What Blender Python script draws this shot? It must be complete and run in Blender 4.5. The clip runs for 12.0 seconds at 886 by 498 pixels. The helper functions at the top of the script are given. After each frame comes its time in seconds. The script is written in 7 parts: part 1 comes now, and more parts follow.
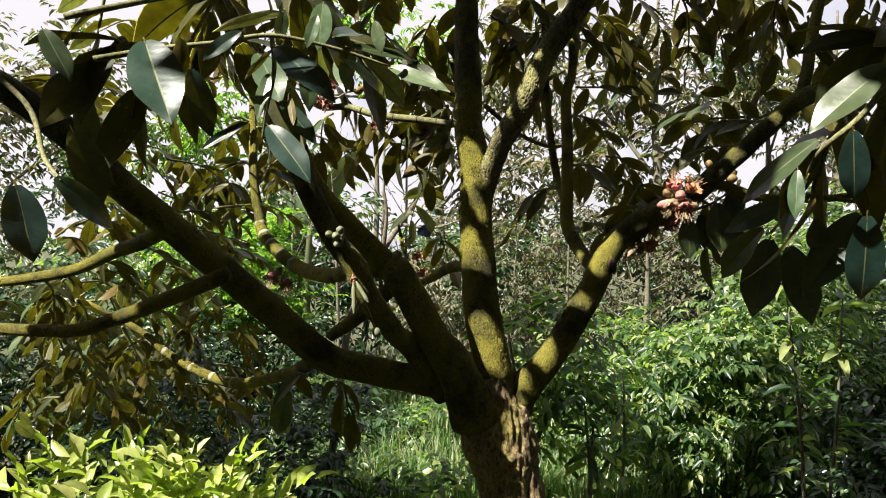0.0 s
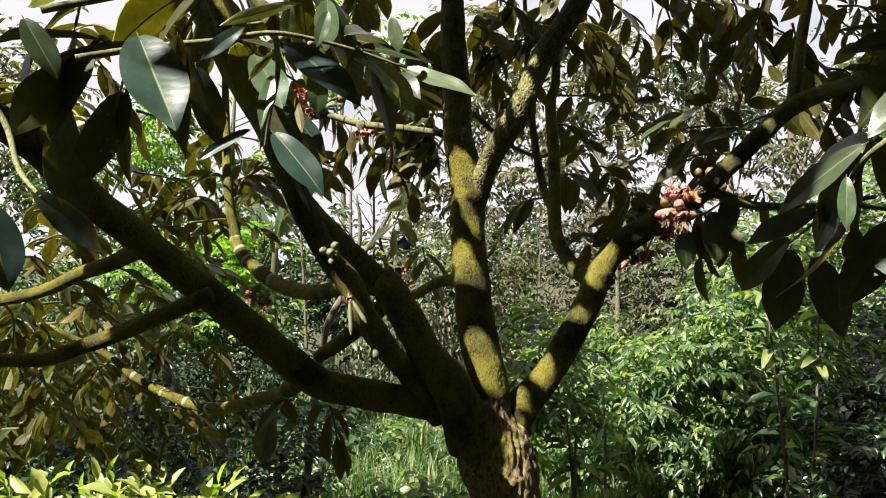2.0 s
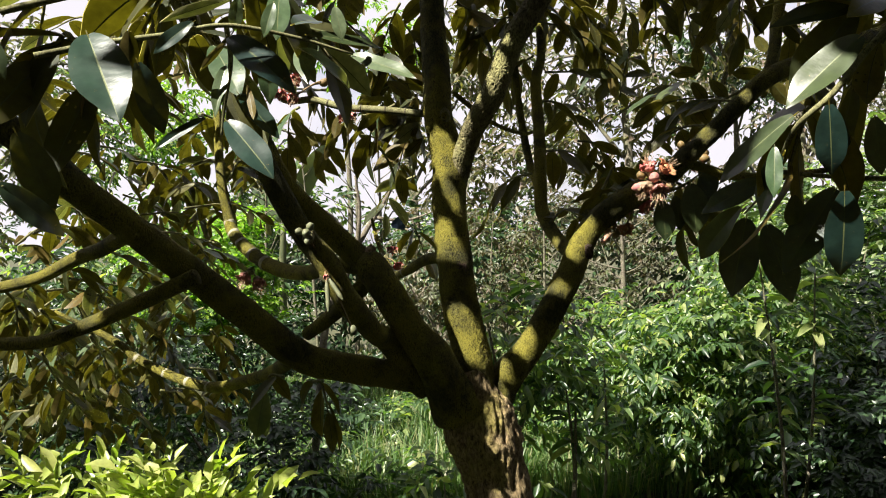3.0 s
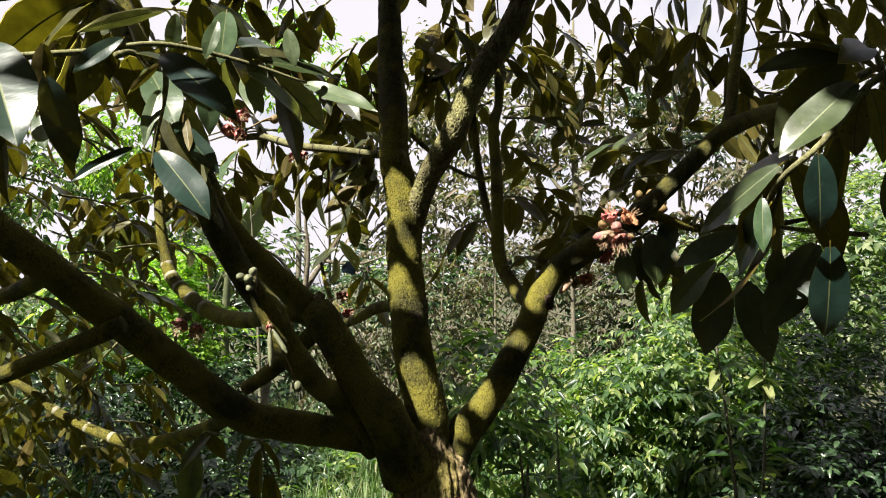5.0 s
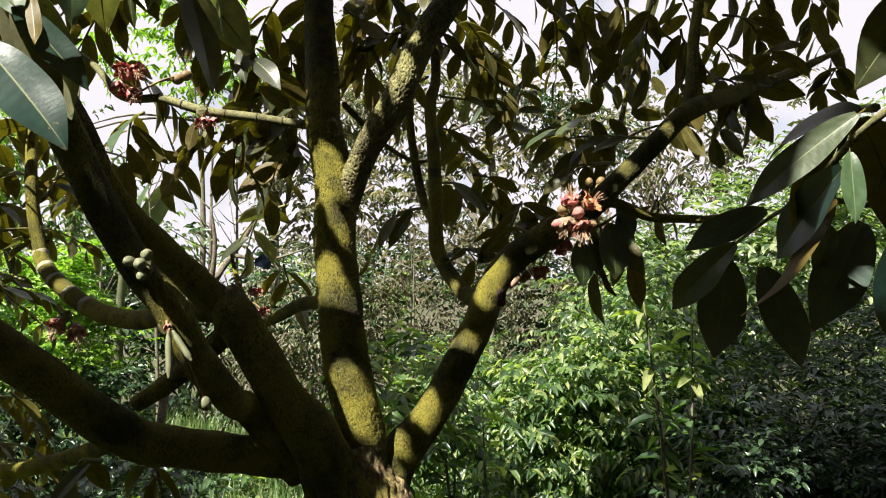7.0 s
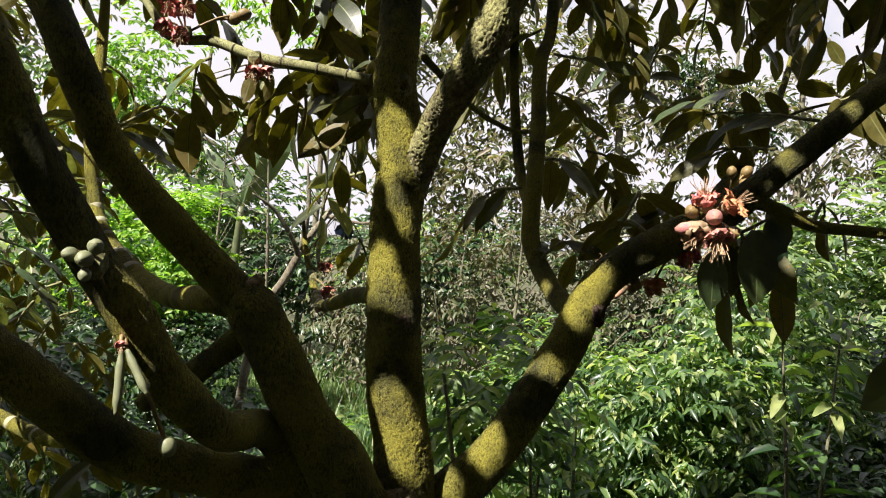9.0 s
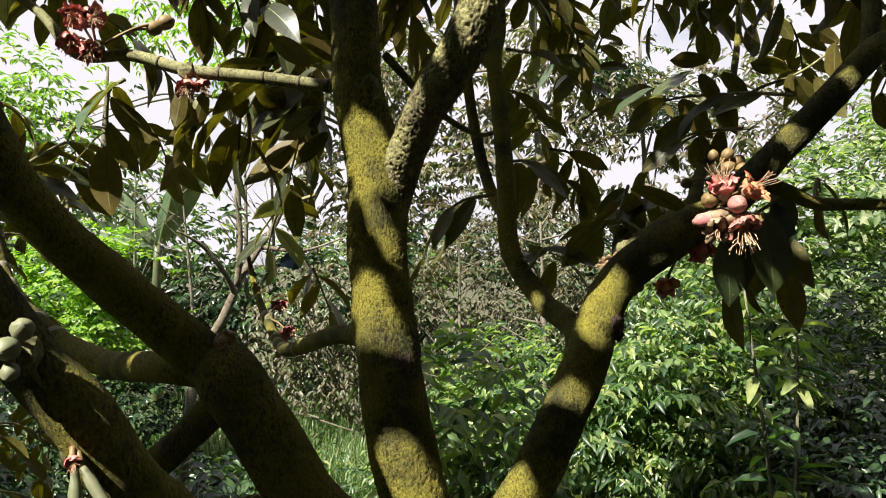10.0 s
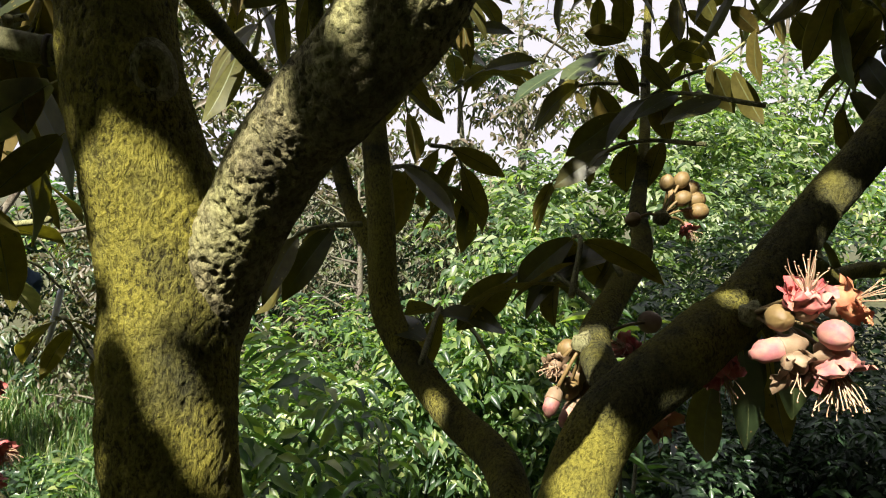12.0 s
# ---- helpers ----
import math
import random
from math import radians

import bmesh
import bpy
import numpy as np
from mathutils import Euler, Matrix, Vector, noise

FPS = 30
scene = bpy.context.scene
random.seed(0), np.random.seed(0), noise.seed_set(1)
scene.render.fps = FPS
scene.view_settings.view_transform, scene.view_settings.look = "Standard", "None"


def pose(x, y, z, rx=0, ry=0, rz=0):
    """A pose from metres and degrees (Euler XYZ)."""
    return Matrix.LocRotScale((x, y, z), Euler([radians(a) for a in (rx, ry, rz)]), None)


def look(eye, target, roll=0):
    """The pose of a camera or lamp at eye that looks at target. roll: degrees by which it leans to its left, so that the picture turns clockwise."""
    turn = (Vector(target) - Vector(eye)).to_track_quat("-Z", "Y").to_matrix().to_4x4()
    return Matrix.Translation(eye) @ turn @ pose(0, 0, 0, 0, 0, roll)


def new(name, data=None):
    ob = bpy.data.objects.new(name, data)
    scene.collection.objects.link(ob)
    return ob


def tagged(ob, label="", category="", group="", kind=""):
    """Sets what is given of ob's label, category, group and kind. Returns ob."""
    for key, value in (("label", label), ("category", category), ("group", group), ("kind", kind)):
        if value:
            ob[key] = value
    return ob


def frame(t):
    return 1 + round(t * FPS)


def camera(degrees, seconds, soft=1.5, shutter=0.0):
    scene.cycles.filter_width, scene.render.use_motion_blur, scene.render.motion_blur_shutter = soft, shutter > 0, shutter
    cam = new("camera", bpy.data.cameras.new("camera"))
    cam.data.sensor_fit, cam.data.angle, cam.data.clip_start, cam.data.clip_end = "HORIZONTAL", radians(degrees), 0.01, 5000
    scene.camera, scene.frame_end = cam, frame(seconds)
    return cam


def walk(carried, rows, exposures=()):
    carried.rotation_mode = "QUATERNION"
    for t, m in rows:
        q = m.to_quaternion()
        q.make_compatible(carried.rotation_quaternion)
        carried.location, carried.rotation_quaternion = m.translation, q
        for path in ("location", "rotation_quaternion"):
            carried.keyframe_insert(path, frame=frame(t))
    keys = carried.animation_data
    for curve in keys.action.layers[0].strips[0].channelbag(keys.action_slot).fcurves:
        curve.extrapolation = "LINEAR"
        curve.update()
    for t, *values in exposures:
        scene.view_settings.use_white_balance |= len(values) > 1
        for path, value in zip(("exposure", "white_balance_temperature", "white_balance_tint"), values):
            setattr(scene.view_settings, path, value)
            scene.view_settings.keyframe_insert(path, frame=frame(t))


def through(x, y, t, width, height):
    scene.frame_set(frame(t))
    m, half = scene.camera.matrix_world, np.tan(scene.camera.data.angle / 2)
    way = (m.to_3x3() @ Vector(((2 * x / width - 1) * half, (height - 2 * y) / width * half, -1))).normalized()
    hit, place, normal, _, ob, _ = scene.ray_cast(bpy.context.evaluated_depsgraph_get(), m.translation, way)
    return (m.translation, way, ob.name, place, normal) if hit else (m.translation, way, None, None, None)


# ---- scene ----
cam = camera(67.2, 12.0, soft=1.0)
PATH = [
    (0, (0.0, 0.0, 1.5), (0.001, 2.0, 1.5), -0.0),
    (0.5, (-0.022, 0.038, 1.501), (0.009, 2.037, 1.504), 0.6),
    (1, (-0.049, 0.062, 1.506), (0.002, 2.061, 1.524), -1.0),
    (1.5, (-0.063, 0.066, 1.509), (0.025, 2.063, 1.557), -0.8),
    (2, (-0.06, 0.065, 1.508), (0.052, 2.062, 1.539), -0.9),
    (2.5, (-0.03, 0.057, 1.507), (0.107, 2.052, 1.506), -1.3),
    (3, (0.003, 0.025, 1.502), (0.075, 2.024, 1.473), -2.4),
    (3.2, (0.009, 0.014, 1.504), (0.089, 2.012, 1.505), -1.6),
    (4.8, (0.012, 0.08, 1.506), (0.213, 2.069, 1.566), -2.0),
    (5, (-0.004, 0.1, 1.51), (0.223, 2.084, 1.608), -1.4),
    (5.5, (-0.05, 0.157, 1.506), (0.335, 2.115, 1.642), -2.6),
    (6, (-0.078, 0.18, 1.502), (0.298, 2.139, 1.647), -2.9),
    (6.5, (-0.074, 0.208, 1.494), (0.41, 2.146, 1.597), -1.6),
    (6.7, (-0.061, 0.241, 1.489), (0.442, 2.174, 1.588), -1.3),
    (8.3, (0.072, 0.478, 1.568), (0.279, 2.466, 1.639), 4.1),
    (8.5, (0.068, 0.486, 1.566), (0.242, 2.476, 1.657), 5.6),
    (9, (0.072, 0.527, 1.556), (0.222, 2.521, 1.529), 4.0),
    (9.5, (0.065, 0.574, 1.542), (0.299, 2.56, 1.528), -0.1),
    (10, (-0.002, 0.668, 1.564), (0.373, 2.632, 1.582), -2.2),
    (10.5, (0.008, 0.786, 1.61), (0.624, 2.688, 1.561), -1.4),
    (11, (0.034, 0.881, 1.642), (0.599, 2.8, 1.627), 1.0),
    (11.5, (0.034, 0.99, 1.651), (0.594, 2.909, 1.597), 1.6),
    (12, (0.042, 1.103, 1.711), (0.962, 2.87, 1.536), -0.1),
]
walk(cam, [(t, look(eye, target, roll)) for t, eye, target, roll in PATH], exposures=[(0, 1.72), (12, 1.72)])

# ---- daylight: high sun from the left, behind the first standpoint, and a bright hazy sky ----
TO_SUN = Vector((-0.50, -0.41, 0.765)).normalized()
world = bpy.data.worlds.new("sky")
scene.world = world
world.use_nodes = True
wn, wl = world.node_tree.nodes, world.node_tree.links
wn.clear()
sky = wn.new("ShaderNodeTexSky")
sky.sky_type = "NISHITA"
sky.sun_disc = False
sky.sun_elevation = math.asin(TO_SUN.z)
sky.sun_rotation = math.atan2(TO_SUN.x, TO_SUN.y)
sky.dust_density = 3.0
sky_bg = wn.new("ShaderNodeBackground")
sky_bg.inputs["Strength"].default_value = 0.05
cloud_bg = wn.new("ShaderNodeBackground")
cloud_bg.inputs["Color"].default_value = (1.0, 0.955, 1.03, 1)
cloud_bg.inputs["Strength"].default_value = 0.295
coord = wn.new("ShaderNodeTexCoord")
puffs = wn.new("ShaderNodeTexNoise")
puffs.inputs["Scale"].default_value = 3.0
puffs.inputs["Detail"].default_value = 5.0
ramp = wn.new("ShaderNodeMapRange")
ramp.inputs["From Min"].default_value = 0.26
ramp.inputs["From Max"].default_value = 0.44
mix_sky = wn.new("ShaderNodeMixShader")
out_sky = wn.new("ShaderNodeOutputWorld")
wl.new(coord.outputs["Generated"], puffs.inputs["Vector"])
wl.new(puffs.outputs["Fac"], ramp.inputs["Value"])
wl.new(ramp.outputs["Result"], mix_sky.inputs["Fac"])
wl.new(sky.outputs["Color"], sky_bg.inputs["Color"])
wl.new(sky_bg.outputs["Background"], mix_sky.inputs[1])
wl.new(cloud_bg.outputs["Background"], mix_sky.inputs[2])
wl.new(mix_sky.outputs["Shader"], out_sky.inputs["Surface"])

sun = new("sun", bpy.data.lights.new("sun", "SUN"))
sun.data.energy = 5.0
sun.data.angle = radians(0.4)
sun.data.color = (1.0, 0.94, 0.82)
sun.matrix_world = look(TO_SUN * 30, (0, 0, 0))


# ---- materials ----
def material(name):
    m = bpy.data.materials.new(name)
    m.use_nodes = True
    nodes, links = m.node_tree.nodes, m.node_tree.links
    return m, nodes, links, nodes["Principled BSDF"]


def noise_at(nodes, links, scale, detail=4.0, rough=0.55, stretch=None):
    co = nodes.new("ShaderNodeTexCoord")
    tex = nodes.new("ShaderNodeTexNoise")
    tex.inputs["Scale"].default_value = scale
    tex.inputs["Detail"].default_value = detail
    tex.inputs["Roughness"].default_value = rough
    if stretch:
        mp = nodes.new("ShaderNodeMapping")
        mp.inputs["Scale"].default_value = stretch
        links.new(co.outputs["Object"], mp.inputs["Vector"])
        links.new(mp.outputs["Vector"], tex.inputs["Vector"])
    else:
        links.new(co.outputs["Object"], tex.inputs["Vector"])
    return tex


def ramp_of(nodes, links, socket, stops):
    r = nodes.new("ShaderNodeValToRGB")
    el = r.color_ramp.elements
    while len(el) < len(stops):
        el.new(0.5)
    for e, (pos, col) in zip(el, stops):
        e.position = pos
        e.color = (*col, 1)
    links.new(socket, r.inputs["Fac"])
    return r


def mixed(nodes, links, a, b, fac, mode="MIX"):
    n = nodes.new("ShaderNodeMix")
    n.data_type = "RGBA"
    n.blend_type = mode
    for sock, v in ((n.inputs[6], a), (n.inputs[7], b), (n.inputs[0], fac)):
        if isinstance(v, (int, float)):
            sock.default_value = v
        elif isinstance(v, tuple):
            sock.default_value = (*v, 1)
        else:
            links.new(v, sock)
    return n.outputs[2]


def bark_material(name, dark, mid, moss, fine=330.0, bump=0.9, depth=0.004, moss_low=0.42, run=0.6, bead=0.6, flake=0.0017):
    """Granular bark with algae: broad patches of moss over brown, fine pimples and short upright grains."""
    m, nodes, links, bsdf = material(name)
    patches = noise_at(nodes, links, 8.0, 6.0, 0.65)
    grain = noise_at(nodes, links, fine, 3.0, 0.6)
    streak = noise_at(nodes, links, 90.0, 6.0, 0.7, (1.0, 1.0, run))
    base = ramp_of(nodes, links, streak.outputs["Fac"], [(0.32, dark), (0.62, mid)])
    cover = ramp_of(nodes, links, patches.outputs["Fac"], [(moss_low, (0, 0, 0)), (moss_low + 0.16, (1, 1, 1))])
    col = mixed(nodes, links, base.outputs["Color"], moss, cover.outputs["Color"])
    pits = ramp_of(nodes, links, grain.outputs["Fac"], [(0.36, (0.42, 0.38, 0.28)), (0.5, (1, 1, 1))])
    col = mixed(nodes, links, col, pits.outputs["Color"], 0.6, "MULTIPLY")
    links.new(col, bsdf.inputs["Base Color"])
    bsdf.inputs["Roughness"].default_value = 0.88
    bsdf.inputs["Specular IOR Level"].default_value = 0.25
    # short upright grains and warts, darker between, paler on top, stronger in some stretches
    warts = noise_at(nodes, links, 1.0 / flake, 4.0, 0.72, (1.0, 1.0, 0.45))
    flecks = ramp_of(nodes, links, warts.outputs["Fac"], [(0.41, (0.24, 0.23, 0.18)), (0.49, (0.95, 0.95, 0.92)), (0.61, (1.3, 1.28, 1.2))])
    worn = noise_at(nodes, links, 26.0, 4.0, 0.6)
    amount = ramp_of(nodes, links, worn.outputs["Fac"], [(0.38, (0.3, 0.3, 0.3)), (0.62, (1, 1, 1))])
    col = mixed(nodes, links, col, flecks.outputs["Color"], amount.outputs["Color"], "MULTIPLY")
    links.new(col, bsdf.inputs["Base Color"])
    height = mixed(nodes, links, streak.outputs["Fac"], grain.outputs["Fac"], 0.5)
    height = mixed(nodes, links, height, warts.outputs["Fac"], bead)
    bp = nodes.new("ShaderNodeBump")
    bp.inputs["Strength"].default_value = bump
    bp.inputs["Distance"].default_value = depth
    links.new(height, bp.inputs["Height"])
    links.new(bp.outputs["Normal"], bsdf.inputs["Normal"])
    return m


def leaf_material(name, colours, rough=0.35, through=0.3, through_tint=(0.6, 0.75, 0.2), veins=14.0, spec=0.5, island=False, patch=0.0, glow_colour=None, coat=0.0):
    """A leaf side: colour by the leaf, faint mottling, gloss, and light let through."""
    m, nodes, links, bsdf = material(name)
    if island:
        rnd = nodes.new("ShaderNodeNewGeometry").outputs["Random Per Island"]
    else:
        rnd = nodes.new("ShaderNodeObjectInfo").outputs["Random"]
    stops = [(i / max(1, len(colours) - 1), c) for i, c in enumerate(colours)]
    pick = ramp_of(nodes, links, rnd, stops)
    mott = noise_at(nodes, links, 45.0 if island else 9.0, 4.0, 0.6)
    tone = ramp_of(nodes, links, mott.outputs["Fac"], [(0.3, (0.72, 0.72, 0.7)), (0.7, (1.12, 1.1, 1.05))])
    col = mixed(nodes, links, pick.outputs["Color"], tone.outputs["Color"], 1.0, "MULTIPLY")
    if patch:
        spots = noise_at(nodes, links, 16.0, 5.0, 0.7)
        worn = ramp_of(nodes, links, spots.outputs["Fac"], [(0.66, (0, 0, 0)), (0.72, (1, 1, 1))])
        col = mixed(nodes, links, col, (0.30, 0.20, 0.08), worn.outputs["Color"])
    links.new(col, bsdf.inputs["Base Color"])
    bsdf.inputs["Roughness"].default_value = rough
    bsdf.inputs["Specular IOR Level"].default_value = spec
    bsdf.inputs["Coat Weight"].default_value = coat
    bsdf.inputs["Coat Roughness"].default_value = 0.28
    wave = noise_at(nodes, links, veins, 2.0, 0.5, (1.0, 3.0, 1.0))
    bp = nodes.new("ShaderNodeBump")
    bp.inputs["Strength"].default_value = 0.05 if island else 0.03
    bp.inputs["Distance"].default_value = 0.01
    relief = wave.outputs["Fac"]
    if not island:
        # side veins run forward from the midrib
        split = nodes.new("ShaderNodeSeparateXYZ")
        links.new(nodes.new("ShaderNodeTexCoord").outputs["Object"], split.inputs["Vector"])
        across = nodes.new("ShaderNodeMath")
        across.operation = "ABSOLUTE"
        links.new(split.outputs["X"], across.inputs[0])
        slant = nodes.new("ShaderNodeMath")
        slant.operation = "MULTIPLY_ADD"
        slant.inputs[1].default_value = -0.6
        links.new(across.outputs[0], slant.inputs[0])
        links.new(split.outputs["Y"], slant.inputs[2])
        band = nodes.new("ShaderNodeMath")
        band.operation = "MULTIPLY"
        band.inputs[1].default_value = 80.0
        links.new(slant.outputs[0], band.inputs[0])
        swell = nodes.new("ShaderNodeMath")
        swell.operation = "SINE"
        links.new(band.outputs[0], swell.inputs[0])
        relief = mixed(nodes, links, wave.outputs["Fac"], swell.outputs[0], 0.12)
    links.new(relief, bp.inputs["Height"])
    links.new(bp.outputs["Normal"], bsdf.inputs["Normal"])
    trans = nodes.new("ShaderNodeBsdfTranslucent")
    tint = mixed(nodes, links, col, through_tint, 1.0, "MULTIPLY")
    glow = mixed(nodes, links, tint, (3.2, 3.2, 3.2), 1.0, "MULTIPLY")
    if glow_colour:
        glow = mixed(nodes, links, glow_colour, tone.outputs["Color"], 1.0, "MULTIPLY")
    links.new(glow, trans.inputs["Color"])
    mx = nodes.new("ShaderNodeMixShader")
    mx.inputs["Fac"].default_value = through
    links.new(bsdf.outputs["BSDF"], mx.inputs[1])
    links.new(trans.outputs["BSDF"], mx.inputs[2])
    links.new(mx.outputs["Shader"], nodes["Material Output"].inputs["Surface"])
    return m


def plain(name, a, b, rough=0.6, scale=60.0, bump=0.2, sub=0.0):
    m, nodes, links, bsdf = material(name)
    n = noise_at(nodes, links, scale, 4.0)
    r = ramp_of(nodes, links, n.outputs["Fac"], [(0.3, a), (0.7, b)])
    links.new(r.outputs["Color"], bsdf.inputs["Base Color"])
    bsdf.inputs["Roughness"].default_value = rough
    if sub:
        bsdf.inputs["Subsurface Weight"].default_value = sub
        bsdf.inputs["Subsurface Radius"].default_value = (0.006, 0.003, 0.002)
    bp = nodes.new("ShaderNodeBump")
    bp.inputs["Strength"].default_value = bump
    bp.inputs["Distance"].default_value = 0.002
    links.new(n.outputs["Fac"], bp.inputs["Height"])
    links.new(bp.outputs["Normal"], bsdf.inputs["Normal"])
    return m


BARK = bark_material("limb_bark", (0.038, 0.038, 0.015), (0.108, 0.104, 0.034), (0.235, 0.212, 0.034), fine=470.0, moss_low=0.39, bead=0.85, depth=0.011, flake=0.0025)
TRUNK_BARK = bark_material("trunk_bark", (0.07, 0.052, 0.027), (0.33, 0.25, 0.145), (0.29, 0.25, 0.075), fine=170.0, bump=1.0, depth=0.009, moss_low=0.47, run=0.22, bead=0.35, flake=0.006)
ROUGH_BARK = bark_material("rough_bark", (0.055, 0.05, 0.028), (0.235, 0.208, 0.115), (0.27, 0.26, 0.115), fine=260.0, bump=1.0, depth=0.006, moss_low=0.45, bead=0.6, flake=0.0032)
TWIG_BARK = bark_material("twig_bark", (0.0744, 0.0682, 0.031), (0.186, 0.18, 0.093), (0.223, 0.223, 0.112), fine=200.0, bump=0.3, depth=0.001)
GREY_BARK = bark_material("grey_bark", (0.062, 0.0527, 0.0434), (0.211, 0.186, 0.155), (0.149, 0.149, 0.0992), fine=80.0, bump=0.5)
LEAF_TOP = leaf_material("leaf_upper_side", [(0.03, 0.04, 0.019), (0.042, 0.052, 0.021), (0.065, 0.065, 0.021), (0.095, 0.088, 0.025)], rough=0.4, through=0.35, spec=0.45, patch=1.0, glow_colour=(0.27, 0.28, 0.05))
# leaves close by: the bluish base holds part of the sky's reflection
BROAD_TOP = leaf_material("broad_leaf_upper_side", [(0.014, 0.038, 0.035), (0.02, 0.05, 0.04), (0.03, 0.06, 0.034), (0.055, 0.078, 0.026)], rough=0.34, through=0.25, spec=0.85, patch=1.0, glow_colour=(0.24, 0.25, 0.06))
LEAF_UNDER = leaf_material("leaf_under_side", [(0.13, 0.09, 0.028), (0.15, 0.115, 0.034), (0.11, 0.115, 0.03), (0.185, 0.122, 0.038), (0.19, 0.168, 0.052)], rough=0.5, through=0.55, spec=0.35, glow_colour=(0.68, 0.62, 0.17))
# pale leaves: mostly sky sheen and sunlit gloss put into the colour
PALE_TOP = leaf_material("paler_leaf_upper_side", [(0.06, 0.11, 0.055), (0.09, 0.14, 0.075), (0.13, 0.175, 0.10)], rough=0.34, through=0.35, spec=0.7, glow_colour=(0.36, 0.44, 0.14))
PALE_UNDER = leaf_material("paler_leaf_under_side", [(0.211, 0.211, 0.136), (0.26, 0.248, 0.174)], rough=0.5, through=0.5, glow_colour=(1.0, 0.95, 0.5))
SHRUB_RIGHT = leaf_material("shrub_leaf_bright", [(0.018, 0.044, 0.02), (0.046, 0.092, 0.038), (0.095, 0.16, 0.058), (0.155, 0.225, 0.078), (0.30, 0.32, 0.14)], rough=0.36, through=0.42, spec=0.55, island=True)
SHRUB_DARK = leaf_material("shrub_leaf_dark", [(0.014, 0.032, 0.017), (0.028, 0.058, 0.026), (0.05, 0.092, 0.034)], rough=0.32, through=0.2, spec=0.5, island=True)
SHRUB_LIME = leaf_material("shrub_leaf_lime", [(0.06, 0.145, 0.018), (0.14, 0.255, 0.028), (0.24, 0.34, 0.04)], rough=0.45, through=0.4, island=True)
SHRUB_PALE = leaf_material("shrub_leaf_pale", [(0.024, 0.052, 0.026), (0.07, 0.115, 0.052), (0.125, 0.18, 0.085), (0.18, 0.23, 0.12), (0.29, 0.32, 0.20)], rough=0.4, through=0.38, island=True)
SHRUB_YELLOW = leaf_material("shrub_leaf_yellow", [(0.173, 0.247, 0.0496), (0.277, 0.33, 0.0792), (0.364, 0.38, 0.138)], rough=0.4, through=0.35, island=True)
TREE_FAR = leaf_material("far_tree_leaf", [(0.0365, 0.0496, 0.0230), (0.0729, 0.0808, 0.0460), (0.1241, 0.1114, 0.0769), (0.1606, 0.1182, 0.0994)], rough=0.45, through=0.35, island=True)
DRY_LEAF = leaf_material("dry_leaf", [(0.035, 0.03, 0.018), (0.05, 0.068, 0.026), (0.085, 0.066, 0.038), (0.046, 0.075, 0.024), (0.085, 0.07, 0.046), (0.065, 0.095, 0.032), (0.145, 0.122, 0.092)], rough=0.5, through=0.25, through_tint=(0.7, 0.6, 0.3), island=True)
SHADE_CANOPY = leaf_material("shade_canopy_leaf", [(0.0165, 0.0385, 0.0165), (0.033, 0.055, 0.0165), (0.0605, 0.066, 0.0165)], rough=0.35, through=0.04, island=True)
GRASS = leaf_material("grass_blade", [(0.035, 0.08, 0.022), (0.07, 0.14, 0.04), (0.13, 0.20, 0.07), (0.28, 0.27, 0.16)], rough=0.45, through=0.3, island=True)
SOIL = plain("soil_and_litter", (0.028, 0.03, 0.012), (0.06, 0.062, 0.024), 0.95, 9.0, 0.6)
PETAL = plain("flower_petal", (0.44, 0.07, 0.085), (0.58, 0.25, 0.20), 0.65, 110.0, 0.5, 0.2)
PETAL_ORANGE = plain("orange_petal", (0.42, 0.10, 0.06), (0.54, 0.30, 0.14), 0.65, 90.0, 0.3, 0.2)
PETAL_PALE = plain("pale_petal", (0.34, 0.10, 0.12), (0.39, 0.22, 0.14), 0.7, 90.0, 0.35, 0.2)
STAMEN = plain("stamen", (0.36, 0.22, 0.13), (0.44, 0.32, 0.21), 0.5, 90.0, 0.05, 0.2)
BUD = plain("flower_bud", (0.13, 0.082, 0.026), (0.20, 0.135, 0.05), 0.6, 140.0, 0.15, 0.1)
BUD_GREEN = plain("young_bud", (0.12, 0.13, 0.07), (0.16, 0.17, 0.095), 0.6, 140.0, 0.1, 0.1)
CALYX = plain("calyx", (0.17, 0.105, 0.06), (0.25, 0.18, 0.11), 0.6, 120.0, 0.1, 0.1)
RAG = plain("blue_rag", (0.04, 0.075, 0.15), (0.07, 0.12, 0.22), 0.8, 40.0, 0.3)
PAPER = plain("white_strip", (0.45, 0.46, 0.5), (0.6, 0.6, 0.62), 0.6, 30.0, 0.05)
MIDRIB = plain("leaf_midrib", (0.09, 0.11, 0.04), (0.13, 0.15, 0.06), 0.5, 90.0, 0.05)
DEAD_WOOD = bark_material("dead_wood", (0.05, 0.04, 0.03), (0.16, 0.135, 0.105), (0.21, 0.19, 0.15), fine=80.0, bump=0.8)



